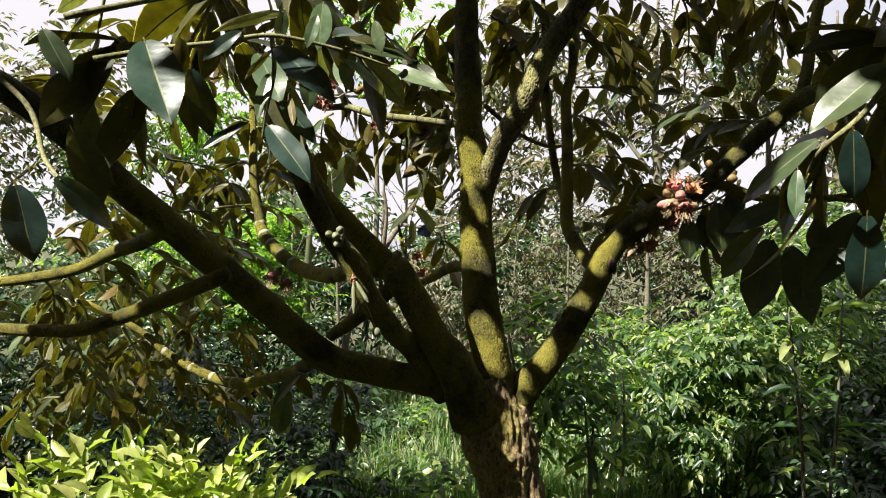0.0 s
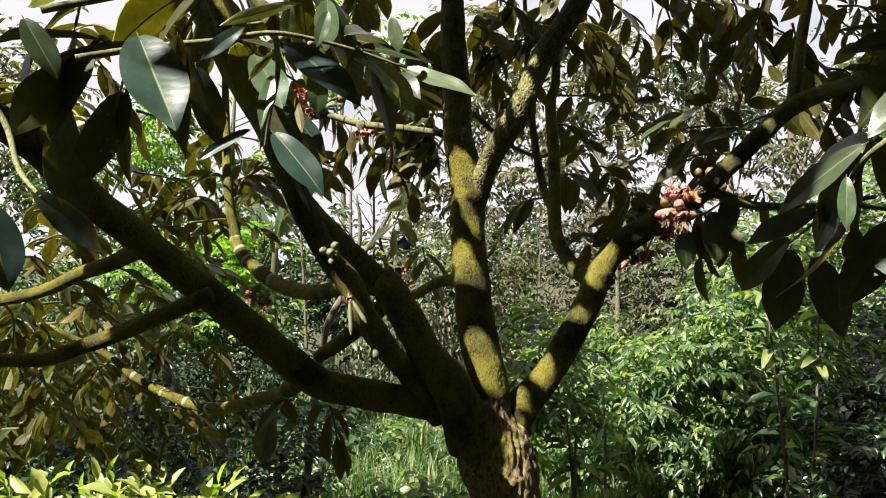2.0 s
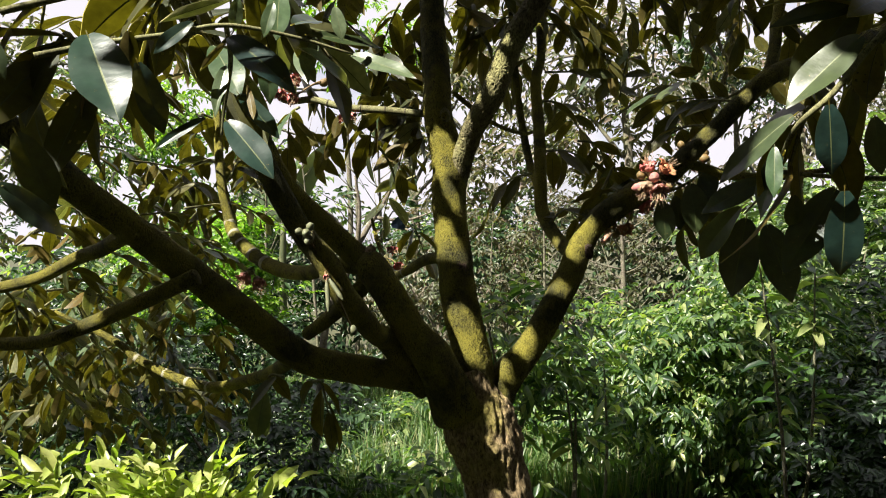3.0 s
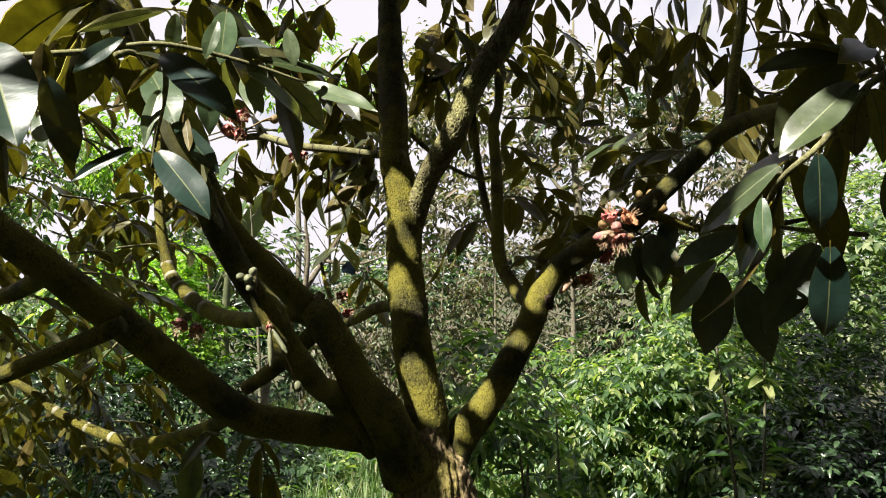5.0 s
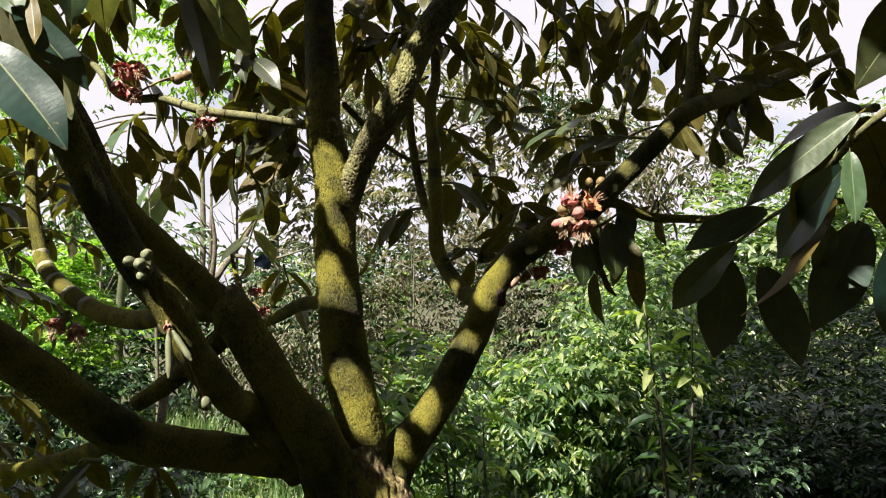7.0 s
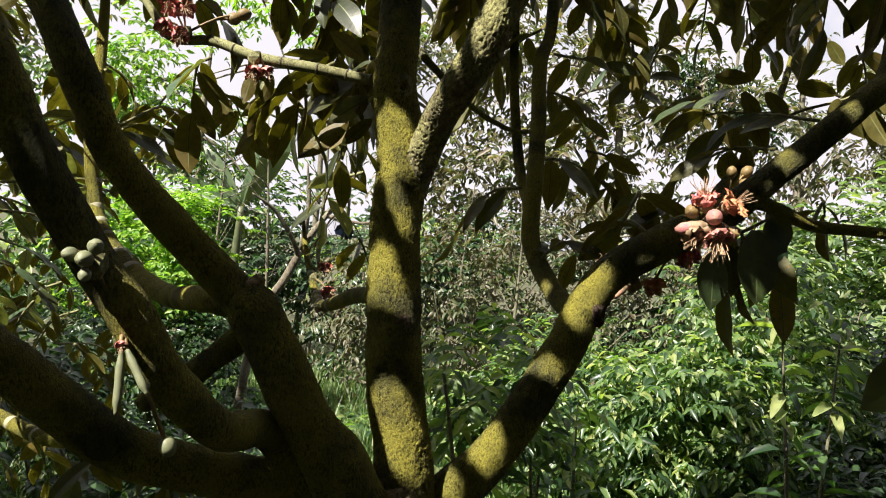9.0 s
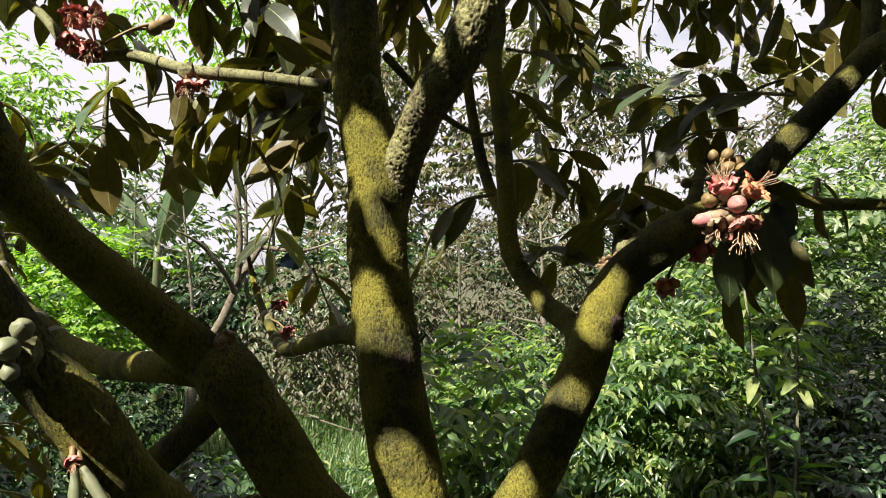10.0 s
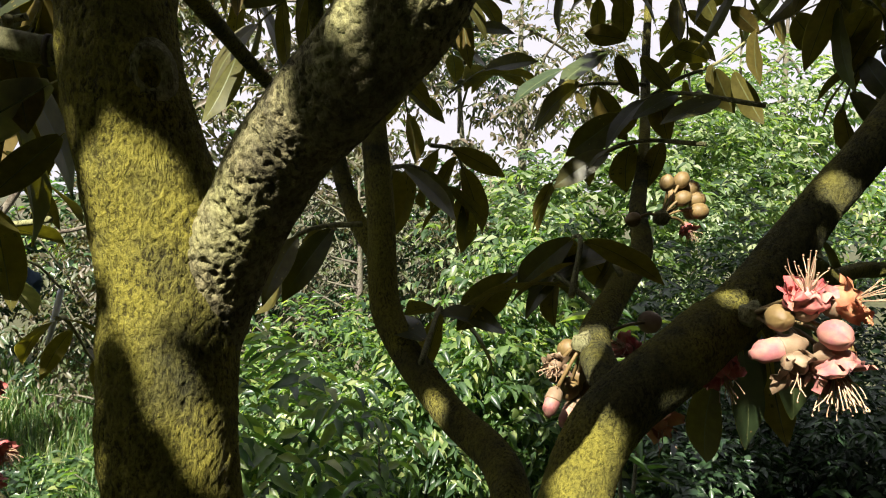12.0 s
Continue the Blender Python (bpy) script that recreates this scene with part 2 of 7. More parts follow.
# places on limbs and flowers kept sunlit by holes in the added leaves: x, y, z, radius
SUN_GAPS = []
for gaps in (
    # upright limb: three broad patches, a slanting streak and the lit rim
    ((0.058, 1.481, 1.72, 0.016), (0.057, 1.481, 1.69, 0.018), (0.058, 1.48, 1.665, 0.01), (0.059, 1.454, 1.525, 0.016), (0.066, 1.445, 1.49, 0.018), (0.077, 1.411, 1.345, 0.016), (0.078, 1.41, 1.31, 0.02), (0.094, 1.405, 1.275, 0.022), (0.057, 1.472, 1.632, 0.004), (0.066, 1.466, 1.61, 0.005), (0.076, 1.464, 1.59, 0.006), (0.086, 1.46, 1.57, 0.006), *((0.052 - 0.018 * k / 14 + 0.02 * max(0, 6 - k) / 6, 1.428 + 0.006 * k, 1.24 + 0.036 * k, 0.001) for k in range(4, 21))),
    # outward limb and its flowers
    ((0.375, 1.485, 1.528, 0.014), (0.36, 1.48, 1.505, 0.017), (0.345, 1.475, 1.48, 0.016), (0.335, 1.462, 1.46, 0.010), (0.296, 1.449, 1.390, 0.012), (0.285, 1.46, 1.383, 0.008), (0.22, 1.44, 1.285, 0.018), (0.214, 1.436, 1.268, 0.018), (0.164, 1.433, 1.222, 0.018), (0.644, 1.479, 1.712, 0.014), (0.729, 1.464, 1.787, 0.011), (0.515, 1.48, 1.622, 0.008), (0.507, 1.455, 1.535, 0.008), (0.47, 1.49, 1.495, 0.008), (0.475, 1.6, 1.56, 0.008), (0.506, 1.39, 1.618, 0.036), (0.49, 1.388, 1.575, 0.03), (0.735, 1.738, 1.70, 0.03), (0.62, 1.46, 1.66, 0.01), (0.42, 1.6, 1.56, 0.03)),
    # coarse limb, along its sunny side
    ((0.083, 1.475, 1.665, 0.008), (0.093, 1.458, 1.69, 0.0075), (0.103, 1.432, 1.722, 0.0075), (0.117, 1.405, 1.752, 0.007), (0.136, 1.372, 1.785, 0.0055), (0.153, 1.345, 1.82, 0.0055), (0.17, 1.335, 1.86, 0.0055), (0.188, 1.33, 1.9, 0.0055)),
    # trunk
    ((0.118, 1.372, 1.215, 0.008), (0.148, 1.354, 1.148, 0.01), (0.171, 1.396, 1.16, 0.018), (0.142, 1.342, 1.107, 0.012), (0.168, 1.345, 1.073, 0.02), (0.176, 1.351, 1.03, 0.024), (0.175, 1.345, 0.97, 0.03), (0.19, 1.35, 0.9, 0.04), (0.21, 1.36, 0.82, 0.04), (0.225, 1.37, 0.88, 0.03)),
    # side branches
    ((-0.28, 1.575, 1.868, 0.045), (-0.146, 1.55, 1.785, 0.025), (-0.02, 1.545, 1.80, 0.012), (-0.065, 1.55, 1.806, 0.014), (-0.11, 1.55, 1.81, 0.02), (-0.17, 1.57, 1.82, 0.02), (-0.25, 1.6, 1.84, 0.02), (-0.20, 1.45, 1.475, 0.006), (-0.45, 1.81, 1.50, 0.014), (-0.5, 1.87, 1.55, 0.02), (-0.53, 1.9, 1.65, 0.02), (-0.63, 1.87, 1.14, 0.014), (-0.52, 1.8, 1.15, 0.01), (-0.049, 1.377, 1.254, 0.007), (-0.58, 1.24, 1.39, 0.015), (-0.7, 1.34, 1.49, 0.02), (0.352, 1.72, 1.475, 0.012), (0.34, 1.78, 1.95, 0.015)),
    # twigs hanging close by
    ((0.352, 0.61, 1.625, 0.01), (-0.15, 0.72, 1.68, 0.03), (-0.16, 0.68, 1.60, 0.02), (0.33, 0.65, 1.6, 0.014), (-0.3, 0.62, 1.62, 0.03), (-0.35, 0.6, 1.52, 0.015), (0.0, 0.7, 1.68, 0.02))):
    SUN_GAPS += gaps

# wider openings cut in the added roof of leaves, over the sunlit shrubs beside the tree
ROOF_GAPS = ((0.5, 2.1, 2.0, 0.1), (0.1, 1.9, 2.0, 0.1), (-0.1, 1.85, 1.85, 0.1), (0.8, 2.0, 2.05, 0.1), (-0.2, 1.75, 1.8, 0.08), (-0.75, 1.7, 0.85, 0.3), (-1.2, 1.75, 0.9, 0.3), (-0.9, 1.8, 1.3, 0.15), (-1.1, 1.7, 1.6, 0.12), (-0.6, 2.2, 1.7, 0.15), (-0.7, 2.0, 1.1, 0.12), (-0.3, 1.9, 1.9, 0.1), (0.6, 2.1, 2.0, 0.08), (1.0, 1.9, 2.1, 0.08), (0.36, 0.65, 1.63, 0.02), (-0.3, 0.76, 1.72, 0.035), (-0.45, 0.73, 1.62, 0.03), (-0.12, 0.8, 1.7, 0.03), *((-0.5 - 0.1 * (k % 8), 1.6 + 0.22 * (k // 8), 1.12 + 0.11 * ((k * 5) % 7), 0.13 + 0.05 * (k % 2)) for k in range(24)))


# places on the limbs held in deep shade by added leaves: x, y, z, radius
SHADE = []
for dark in (
    # fork and low limbs
    ((0.053, 1.342, 1.129, 0.025), (0.077, 1.356, 1.069, 0.016), (0.09, 1.351, 1.02, 0.014), (0.008, 1.332, 1.23, 0.03), (0.04, 1.326, 1.286, 0.03), (-0.017, 1.322, 1.339, 0.035), (-0.045, 1.324, 1.38, 0.035), (-0.073, 1.326, 1.416, 0.035), (-0.115, 1.335, 1.47, 0.035), (-0.156, 1.339, 1.519, 0.035), (-0.19, 1.33, 1.56, 0.035), (-0.224, 1.315, 1.595, 0.035), (-0.25, 1.3, 1.64, 0.035), (-0.272, 1.293, 1.688, 0.035), (-0.3, 1.29, 1.74, 0.035), (-0.33, 1.3, 1.8, 0.04), (-0.38, 1.32, 1.87, 0.045), (-0.43, 1.34, 1.96, 0.045), (-0.48, 1.35, 2.06, 0.045)),
    ((-0.1, 1.35, 1.25, 0.03), (-0.147, 1.34, 1.271, 0.035), (-0.2, 1.32, 1.3, 0.035), (-0.251, 1.307, 1.33, 0.035), (-0.299, 1.272, 1.369, 0.035), (-0.343, 1.247, 1.408, 0.035), (-0.385, 1.22, 1.46, 0.035), (-0.428, 1.196, 1.509, 0.035), (-0.47, 1.16, 1.55, 0.035), (-0.53, 1.12, 1.61, 0.035), (-0.6, 1.09, 1.68, 0.035), (-0.08, 1.22, 1.35, 0.03), (-0.13, 1.14, 1.43, 0.03), (-0.16, 1.1, 1.5, 0.03), (-0.205, 1.069, 1.579, 0.03), (-0.224, 1.052, 1.622, 0.03), (-0.252, 1.05, 1.69, 0.03), (-0.29, 1.05, 1.77, 0.03), (0.34, 1.78, 1.65, 0.03), (0.35, 1.84, 1.78, 0.03))):
    SHADE += dark


def in_sunbeam(q, margin):
    for x, y, z, r in SUN_GAPS:
        d = Vector(q) - Vector((x, y, z))
        along = d.dot(TO_SUN)
        if along > 0.02 and (d - TO_SUN * along).length < r + margin:
            return True
    return False


# ---- builders ----
def mesh_from(name, verts, faces, mats, slots=None, smooth=True):
    me = bpy.data.meshes.new(name)
    me.from_pydata([tuple(v) for v in verts], [], [tuple(f) for f in faces])
    for m in mats:
        me.materials.append(m)
    if slots is not None:
        me.polygons.foreach_set("material_index", np.asarray(slots, dtype=np.int32))
    if smooth:
        me.polygons.foreach_set("use_smooth", np.ones(len(me.polygons), dtype=bool))
    me.update()
    return me


def thing(name, place, label, category, kind="", group=""):
    ob = new(name)
    ob.empty_display_size = 0.1
    ob.location = place
    return tagged(ob, label, category, group, kind)


def world_of(ob):
    m = ob.matrix_basis.copy()
    up = ob.parent
    while up:
        m = up.matrix_basis @ m
        up = up.parent
    return m


def part(name, me, parent, label="", kind=""):
    """A mesh given in world places, hung under its thing or part."""
    ob = new(name, me)
    ob.parent = parent
    ob.matrix_basis = world_of(parent).inverted()
    return tagged(ob, label, "", "", kind)


def piece(name, me, parent, m):
    """A piece on shared mesh data at the world pose m."""
    ob = new(name, me)
    ob.parent = parent
    ob.matrix_basis = world_of(parent).inverted() @ m
    return ob


def spline(pts, radii, steps):
    """Catmull-Rom through the points, with radii."""
    p = [Vector(q) for q in pts]
    r = list(radii)
    if len(r) == 2 and len(p) > 2:
        r = [r[0] + (r[1] - r[0]) * i / (len(p) - 1) for i in range(len(p))]
    p = [2 * p[0] - p[1]] + p + [2 * p[-1] - p[-2]]
    r = [r[0]] + r + [r[-1]]
    out = []
    for i in range(1, len(p) - 2):
        for k in range(steps):
            t = k / steps
            a, b, c, d = p[i - 1], p[i], p[i + 1], p[i + 2]
            q = 0.5 * ((2 * b) + (c - a) * t + (2 * a - 5 * b + 4 * c - d) * t * t + (3 * b - a - 3 * c + d) * t ** 3)
            s = t * t * (3 - 2 * t)
            out.append((q, r[i] + (r[i + 1] - r[i]) * s))
    out.append((p[-2], r[-2]))
    return out


def tube_data(pts, radii, sides=16, steps=8, rough=0.05, seed=0.0, flare=0.0, lumps=22.0, pits=0.0, ridges=0.0):
    """Vertices and faces of a bent, uneven, tapering branch with closed ends."""
    line = spline(pts, radii, steps)
    verts, faces = [], []
    side = None
    n = len(line)
    for i, (q, r) in enumerate(line):
        ahead = (line[min(i + 1, n - 1)][0] - line[max(i - 1, 0)][0]).normalized()
        if side is None:
            side = ahead.orthogonal().normalized()
        side = (side - ahead * side.dot(ahead)).normalized()
        other = ahead.cross(side)
        if flare:
            r = r * (1 + flare * math.exp(-i / n * 9.0))
        for k in range(sides):
            a = 2 * math.pi * k / sides
            way = side * math.cos(a) + other * math.sin(a)
            bump = noise.noise((q + way * r) * lumps + Vector((seed, 0, 0))) * rough + noise.noise((q + way * r) * lumps * 4 + Vector((seed, 7, 0))) * rough * 0.4
            if pits:
                bump -= pits * max(0.0, noise.noise((q + way * r) * (400.0 if pits < 0.15 else 300.0)) - 0.02)
            if ridges:
                w = q + way * r
                bump += ridges * (0.5 - abs(noise.noise(Vector((w.x * 60, w.y * 60, w.z * 13)))) * 2.2) + ridges * 0.6 * noise.noise(Vector((w.x * 150, w.y * 150, w.z * 45)))
            verts.append(q + way * r * (1 + bump))
    for i in range(n - 1):
        for k in range(sides):
            k2 = (k + 1) % sides
            faces.append((i * sides + k, i * sides + k2, (i + 1) * sides + k2, (i + 1) * sides + k))
    faces.append(tuple(reversed(range(sides))))
    faces.append(tuple(range((n - 1) * sides, n * sides)))
    return verts, faces


def tube(name, pts, radii, mat, parent, label="", sides=16, steps=8, rough=0.05, seed=0.0, flare=0.0, lumps=22.0, pits=0.0, ridges=0.0):
    v, f = tube_data(pts, radii, sides, steps, rough, seed, flare, lumps, pits, ridges)
    return part(name, mesh_from(name, v, f, [mat]), parent, label)


def leaf_mesh(name, mats, width=0.34, bend=0.25, fold=0.18, curl=0.0, rows=9, gap=0.004):
    """A leaf one unit long on a short stalk: pointed oval, folded along the midrib, bent down, with an upper and an under side."""
    verts, faces, slots = [], [], []
    for layer in (0, 1):
        for i in range(rows + 1):
            t = i / rows
            w = width / 2 * math.sin(math.pi * (0.03 + 0.95 * t) ** 1.02) ** 0.62
            w *= 1 - 0.6 * max(0.0, (t - 0.72) / 0.28) ** 1.4
            if i == rows:
                w = 0.004
            y = 0.06 + 0.94 * t
            z = -bend * t * t
            tw = curl * t
            wave = 0.012 * math.sin(t * 11.0)
            for s in (-1, -0.5, -0.035, 0.035, 0.5, 1):
                x = s * w
                zz = z + fold * abs(x) * (1 - 0.35 * abs(s)) + wave * abs(s)
                xr = x * math.cos(tw) - zz * 0 - math.sin(tw) * 0
                verts.append((xr, y, zz + x * math.sin(tw) - layer * gap))
    cols = 6
    for layer in (0, 1):
        off = layer * (rows + 1) * cols
        for i in range(rows):
            for k in range(cols - 1):
                a = off + i * cols + k
                q = (a, a + 1, a + cols + 1, a + cols)
                faces.append(q if layer == 0 else tuple(reversed(q)))
                slots.append(2 if k == 2 else layer)
    # stalk
    b = len(verts)
    r = 0.008
    for y in (0.0, 0.1):
        for x, z in ((-r, 0), (0, r), (r, 0), (0, -r)):
            verts.append((x, y, z - 0.003))
    for k in range(4):
        faces.append((b + k, b + (k + 1) % 4, b + 4 + (k + 1) % 4, b + 4 + k))
        slots.append(1)
    return mesh_from(name, verts, faces, mats, slots)


rng = random.Random(7)
LEAVES = [leaf_mesh("leaf", [LEAF_TOP, LEAF_UNDER, MIDRIB], rng.uniform(0.33, 0.42), rng.uniform(0.12, 0.42), rng.uniform(0.15, 0.5), rng.uniform(-0.7, 0.7)) for _ in range(8)]
PALER = [leaf_mesh("paler_leaf", [PALE_TOP, PALE_UNDER, MIDRIB], rng.uniform(0.34, 0.42), rng.uniform(0.1, 0.3), rng.uniform(0.1, 0.5), rng.uniform(-0.6, 0.6)) for _ in range(4)]


BROAD = [leaf_mesh("leaf", [BROAD_TOP, LEAF_UNDER, MIDRIB], rng.uniform(0.36, 0.42), rng.uniform(0.04, 0.2), rng.uniform(0.12, 0.32), rng.uniform(-0.3, 0.3), 14) for _ in range(6)]
BROAD_PALER = [leaf_mesh("paler_leaf", [PALE_TOP, PALE_UNDER, MIDRIB], rng.uniform(0.36, 0.42), rng.uniform(0.04, 0.2), rng.uniform(0.12, 0.4), rng.uniform(-0.3, 0.3), 14) for _ in range(4)]


def leaf_pose(base, way, up, length, widen=1.0):
    y = Vector(way).normalized()
    z = Vector(up)
    z = z - y * z.dot(y)
    if z.length < 1e-4:
        z = y.orthogonal()
    z.normalize()
    x = y.cross(z)
    m = Matrix((x, y, z)).transposed().to_4x4()
    return Matrix.Translation(base) @ m @ Matrix.Diagonal((length * widen, length, length, 1))


def leaf_between(base, tip, parent, width=1.0, up=(0, 0, 1), paler=False, pick=None):
    base, tip = Vector(base), Vector(tip)
    way = tip - base
    pool = BROAD_PALER if paler else BROAD
    me = pool[rng.randrange(len(pool)) if pick is None else pick % len(pool)]
    return piece("leaf", me, parent, leaf_pose(base, way, up, way.length, width))


def spray(tree, a, b, count, size=0.13, sag=0.03, hang=0.5, paler=0.0, r=0.0035, spread=1.0):
    """A leafy twig from a to b: leaves in turn on both sides, hanging more or less, the last at the tip."""
    a, b = Vector(a), Vector(b)
    mid = (a + b) / 2 + Vector((rng.uniform(-1, 1) * 0.02, rng.uniform(-1, 1) * 0.02, sag))
    line = spline([a, mid, b], [r, r * 0.8, r * 0.45], 5)
    v, f = tube_data([a, mid, b], [r, r * 0.8, r * 0.45], 6, 5, 0.02)
    twig = part("twig", mesh_from("twig", v, f, [TWIG_BARK]), tree)
    for i in range(count):
        t = 0.15 + 0.85 * (i + 0.5 * rng.random()) / max(1, count - 0.5)
        k = min(len(line) - 2, int(t * (len(line) - 1)))
        q = line[k][0].lerp(line[k + 1][0], min(1.0, t * (len(line) - 1) - k))
        ahead = (line[k + 1][0] - line[k][0]).normalized()
        out = ahead.cross(Vector((0, 0, 1)))
        if out.length < 0.2:
            out = Vector((rng.uniform(-1, 1), rng.uniform(-1, 1), 0))
        out = out.normalized() * (1 if i % 2 else -1)
        if i == count - 1:
            out = out * 0.1
        way = ahead * rng.uniform(0.3, 0.9) + out * rng.uniform(0.5, 1.0) * spread + Vector((rng.uniform(-0.25, 0.25), rng.uniform(-0.25, 0.25), -hang * rng.uniform(0.1, 1.1)))
        up = Vector((rng.gauss(0, 0.5), rng.gauss(-0.1, 0.6), 0.8))
        if in_sunbeam(q + way.normalized() * size * 0.5, 0.05):
            continue
        pool = PALER if rng.random() < paler else LEAVES
        length = size * rng.uniform(0.75, 1.2)
        piece("leaf", pool[rng.randrange(len(pool))], twig, leaf_pose(q, way, up, length, rng.uniform(0.85, 1.15)))
    return twig


def simple_leaves(name, bases, ways, ups, lengths, widths, mat, bend=0.2):
    """Many small leaves as one mesh: each a folded, bent, pointed blade of eight corners."""
    b = np.asarray(bases, float)
    y = np.asarray(ways, float)
    y /= np.linalg.norm(y, axis=1)[:, None] + 1e-9
    z = np.asarray(ups, float)
    z = z - y * (z * y).sum(1)[:, None]
    z /= np.linalg.norm(z, axis=1)[:, None] + 1e-9
    x = np.cross(y, z)
    ln, wd = np.asarray(lengths, float)[:, None], np.asarray(widths, float)[:, None]
    prof = [(0, 0, 0), (-0.5, 0.35, 0.12), (0, 0.38, -0.02), (0.5, 0.35, 0.12), (-0.38, 0.7, 0.03), (0, 0.72, -0.09), (0.38, 0.7, 0.03), (0, 1.0, -0.2)]
    tri = [(0, 2, 1), (0, 3, 2), (1, 2, 5, 4), (2, 3, 6, 5), (4, 5, 7), (5, 6, 7)]
    cols = [b + x * wd * u + y * ln * v + z * (ln * (w + 0.2 * v * v) * 1.0 - ln * bend * v * v - ln * 0.0) for u, v, w in prof]
    verts = np.stack(cols, 1).reshape(-1, 3)
    n = len(b)
    me = bpy.data.meshes.new(name)
    loops, starts, totals = [], [], []
    idx = np.arange(n) * 8
    per = np.concatenate([np.array(t) for t in tri])
    sizes = np.array([len(t) for t in tri])
    allv = (idx[:, None] + per[None]).ravel()
    tot = np.tile(sizes, n)
    st = np.concatenate([[0], np.cumsum(tot)[:-1]])
    me.vertices.add(len(verts))
    me.vertices.foreach_set("co", verts.ravel())
    me.loops.add(len(allv))
    me.loops.foreach_set("vertex_index", allv.astype(np.int32))
    me.polygons.add(len(tot))
    me.polygons.foreach_set("loop_start", st.astype(np.int32))
    me.polygons.foreach_set("use_smooth", np.ones(len(tot), dtype=bool))
    me.materials.append(mat)
    me.update(calc_edges=True)
    me.validate()
    return me


def crown_leaves(nprng, blobs, clumps, per, size, droop=0.5, shell=0.55, slim=0.38):
    """Leafy shoots inside ellipsoids (centre, radii), thicker towards their skins, with gaps between them."""
    bases, ways, ups, lens, wids = [], [], [], [], []
    vol = np.array([np.prod(r) ** (2 / 3) for _, r in blobs])
    share = vol / vol.sum()
    off = Vector(nprng.uniform(-9, 9, 3))
    for (c, r), s in zip(blobs, share):
        k = max(1, int(clumps * s * 1.6))
        d = nprng.normal(size=(k, 3))
        d /= np.linalg.norm(d, axis=1)[:, None]
        rad = shell + (1 - shell) * nprng.random(k) ** 0.5
        rad *= 1 + 0.22 * nprng.normal(size=k)
        at = np.array(c) + d * np.array(r) * rad[:, None]
        for q, dd in zip(at, d):
            if q[2] < 0.03 or noise.noise(Vector(q) * (0.2 / size) + off) < -0.06:
                continue
            m = per + nprng.integers(-2, 3)
            turn = nprng.random() * 6.28
            axis = dd * 0.6 + np.array([math.cos(turn), math.sin(turn), -droop * 0.5]) * 0.8
            axis /= np.linalg.norm(axis)
            side = np.cross(axis, (0.0, 0.0, 1.0)) + 1e-3
            side /= np.linalg.norm(side)
            along = (np.arange(m) + 0.5) / m
            hand = np.where(np.arange(m) % 2, 1.0, -1.0)
            hand[-1] *= 0.15
            bases.append(q + np.outer(along * size * 2.4, axis) + nprng.normal(size=(m, 3)) * size * 0.07)
            ways.append(axis * 0.6 + hand[:, None] * side * 0.9 + np.array([0, 0, -droop * 0.7]) + nprng.normal(size=(m, 3)) * 0.22)
            ups.append(np.array([0, -0.2, 1.0]) + dd * 0.4 + nprng.normal(size=(m, 3)) * 0.5)
            ln = size * (0.7 + 0.5 * nprng.random(m)) * (1.1 - 0.35 * along)
            lens.append(ln)
            wids.append(ln * slim * (0.8 + 0.4 * nprng.random(m)))
    return [np.concatenate(a) for a in (bases, ways, ups, lens, wids)]


def shrub(name, label, category, foot, blobs, clumps, per, size, mat, seed, droop=0.5, shell=0.55, slim=0.38, stems=5, stem_r=0.012, bark=None, kind=""):
    """A shrub: stems from the foot into its leafy masses, and the leaves as one mesh."""
    bark = bark or GREY_BARK
    nprng = np.random.default_rng(seed)
    ob = thing(name, foot, label, category, kind)
    for i in range(stems):
        c, r = blobs[i % len(blobs)]
        top = Vector(c) + Vector(nprng.normal(size=3) * np.array(r) * 0.45)
        f = Vector(foot) + Vector((*(nprng.normal(size=2) * 0.1), -0.03))
        mid = f.lerp(top, 0.5) + Vector(nprng.normal(size=3) * 0.08)
        tube("stem", [f, mid, top], [stem_r, stem_r * 0.8, stem_r * 0.4], bark, ob, "", 6, 5, 0.08, i)
    data = crown_leaves(nprng, blobs, clumps, per, size, droop, shell, slim)
    part("foliage", simple_leaves("foliage", *data, mat), ob, "", "stuff")
    return ob


# ---- ground ----
def ground_mesh():
    n = 90
    xs = np.sign(np.linspace(-1, 1, n)) * np.abs(np.linspace(-1, 1, n)) ** 3 * 400
    verts, faces = [], []
    for y in xs:
        for x in xs:
            h = 0.05 * noise.noise(Vector((x * 0.9, y * 0.9, 0))) if abs(x) < 30 and abs(y) < 30 else 0.0
            verts.append((x + 1.0, y + 4.0, h))
    for j in range(n - 1):
        for i in range(n - 1):
            a = j * n + i
            faces.append((a, a + 1, a + n + 1, a + n))
    return mesh_from("ground", verts, faces, [SOIL])


tagged(new("ground", ground_mesh()), "brown soil with leaf litter under the grass", "ground", kind="structure")


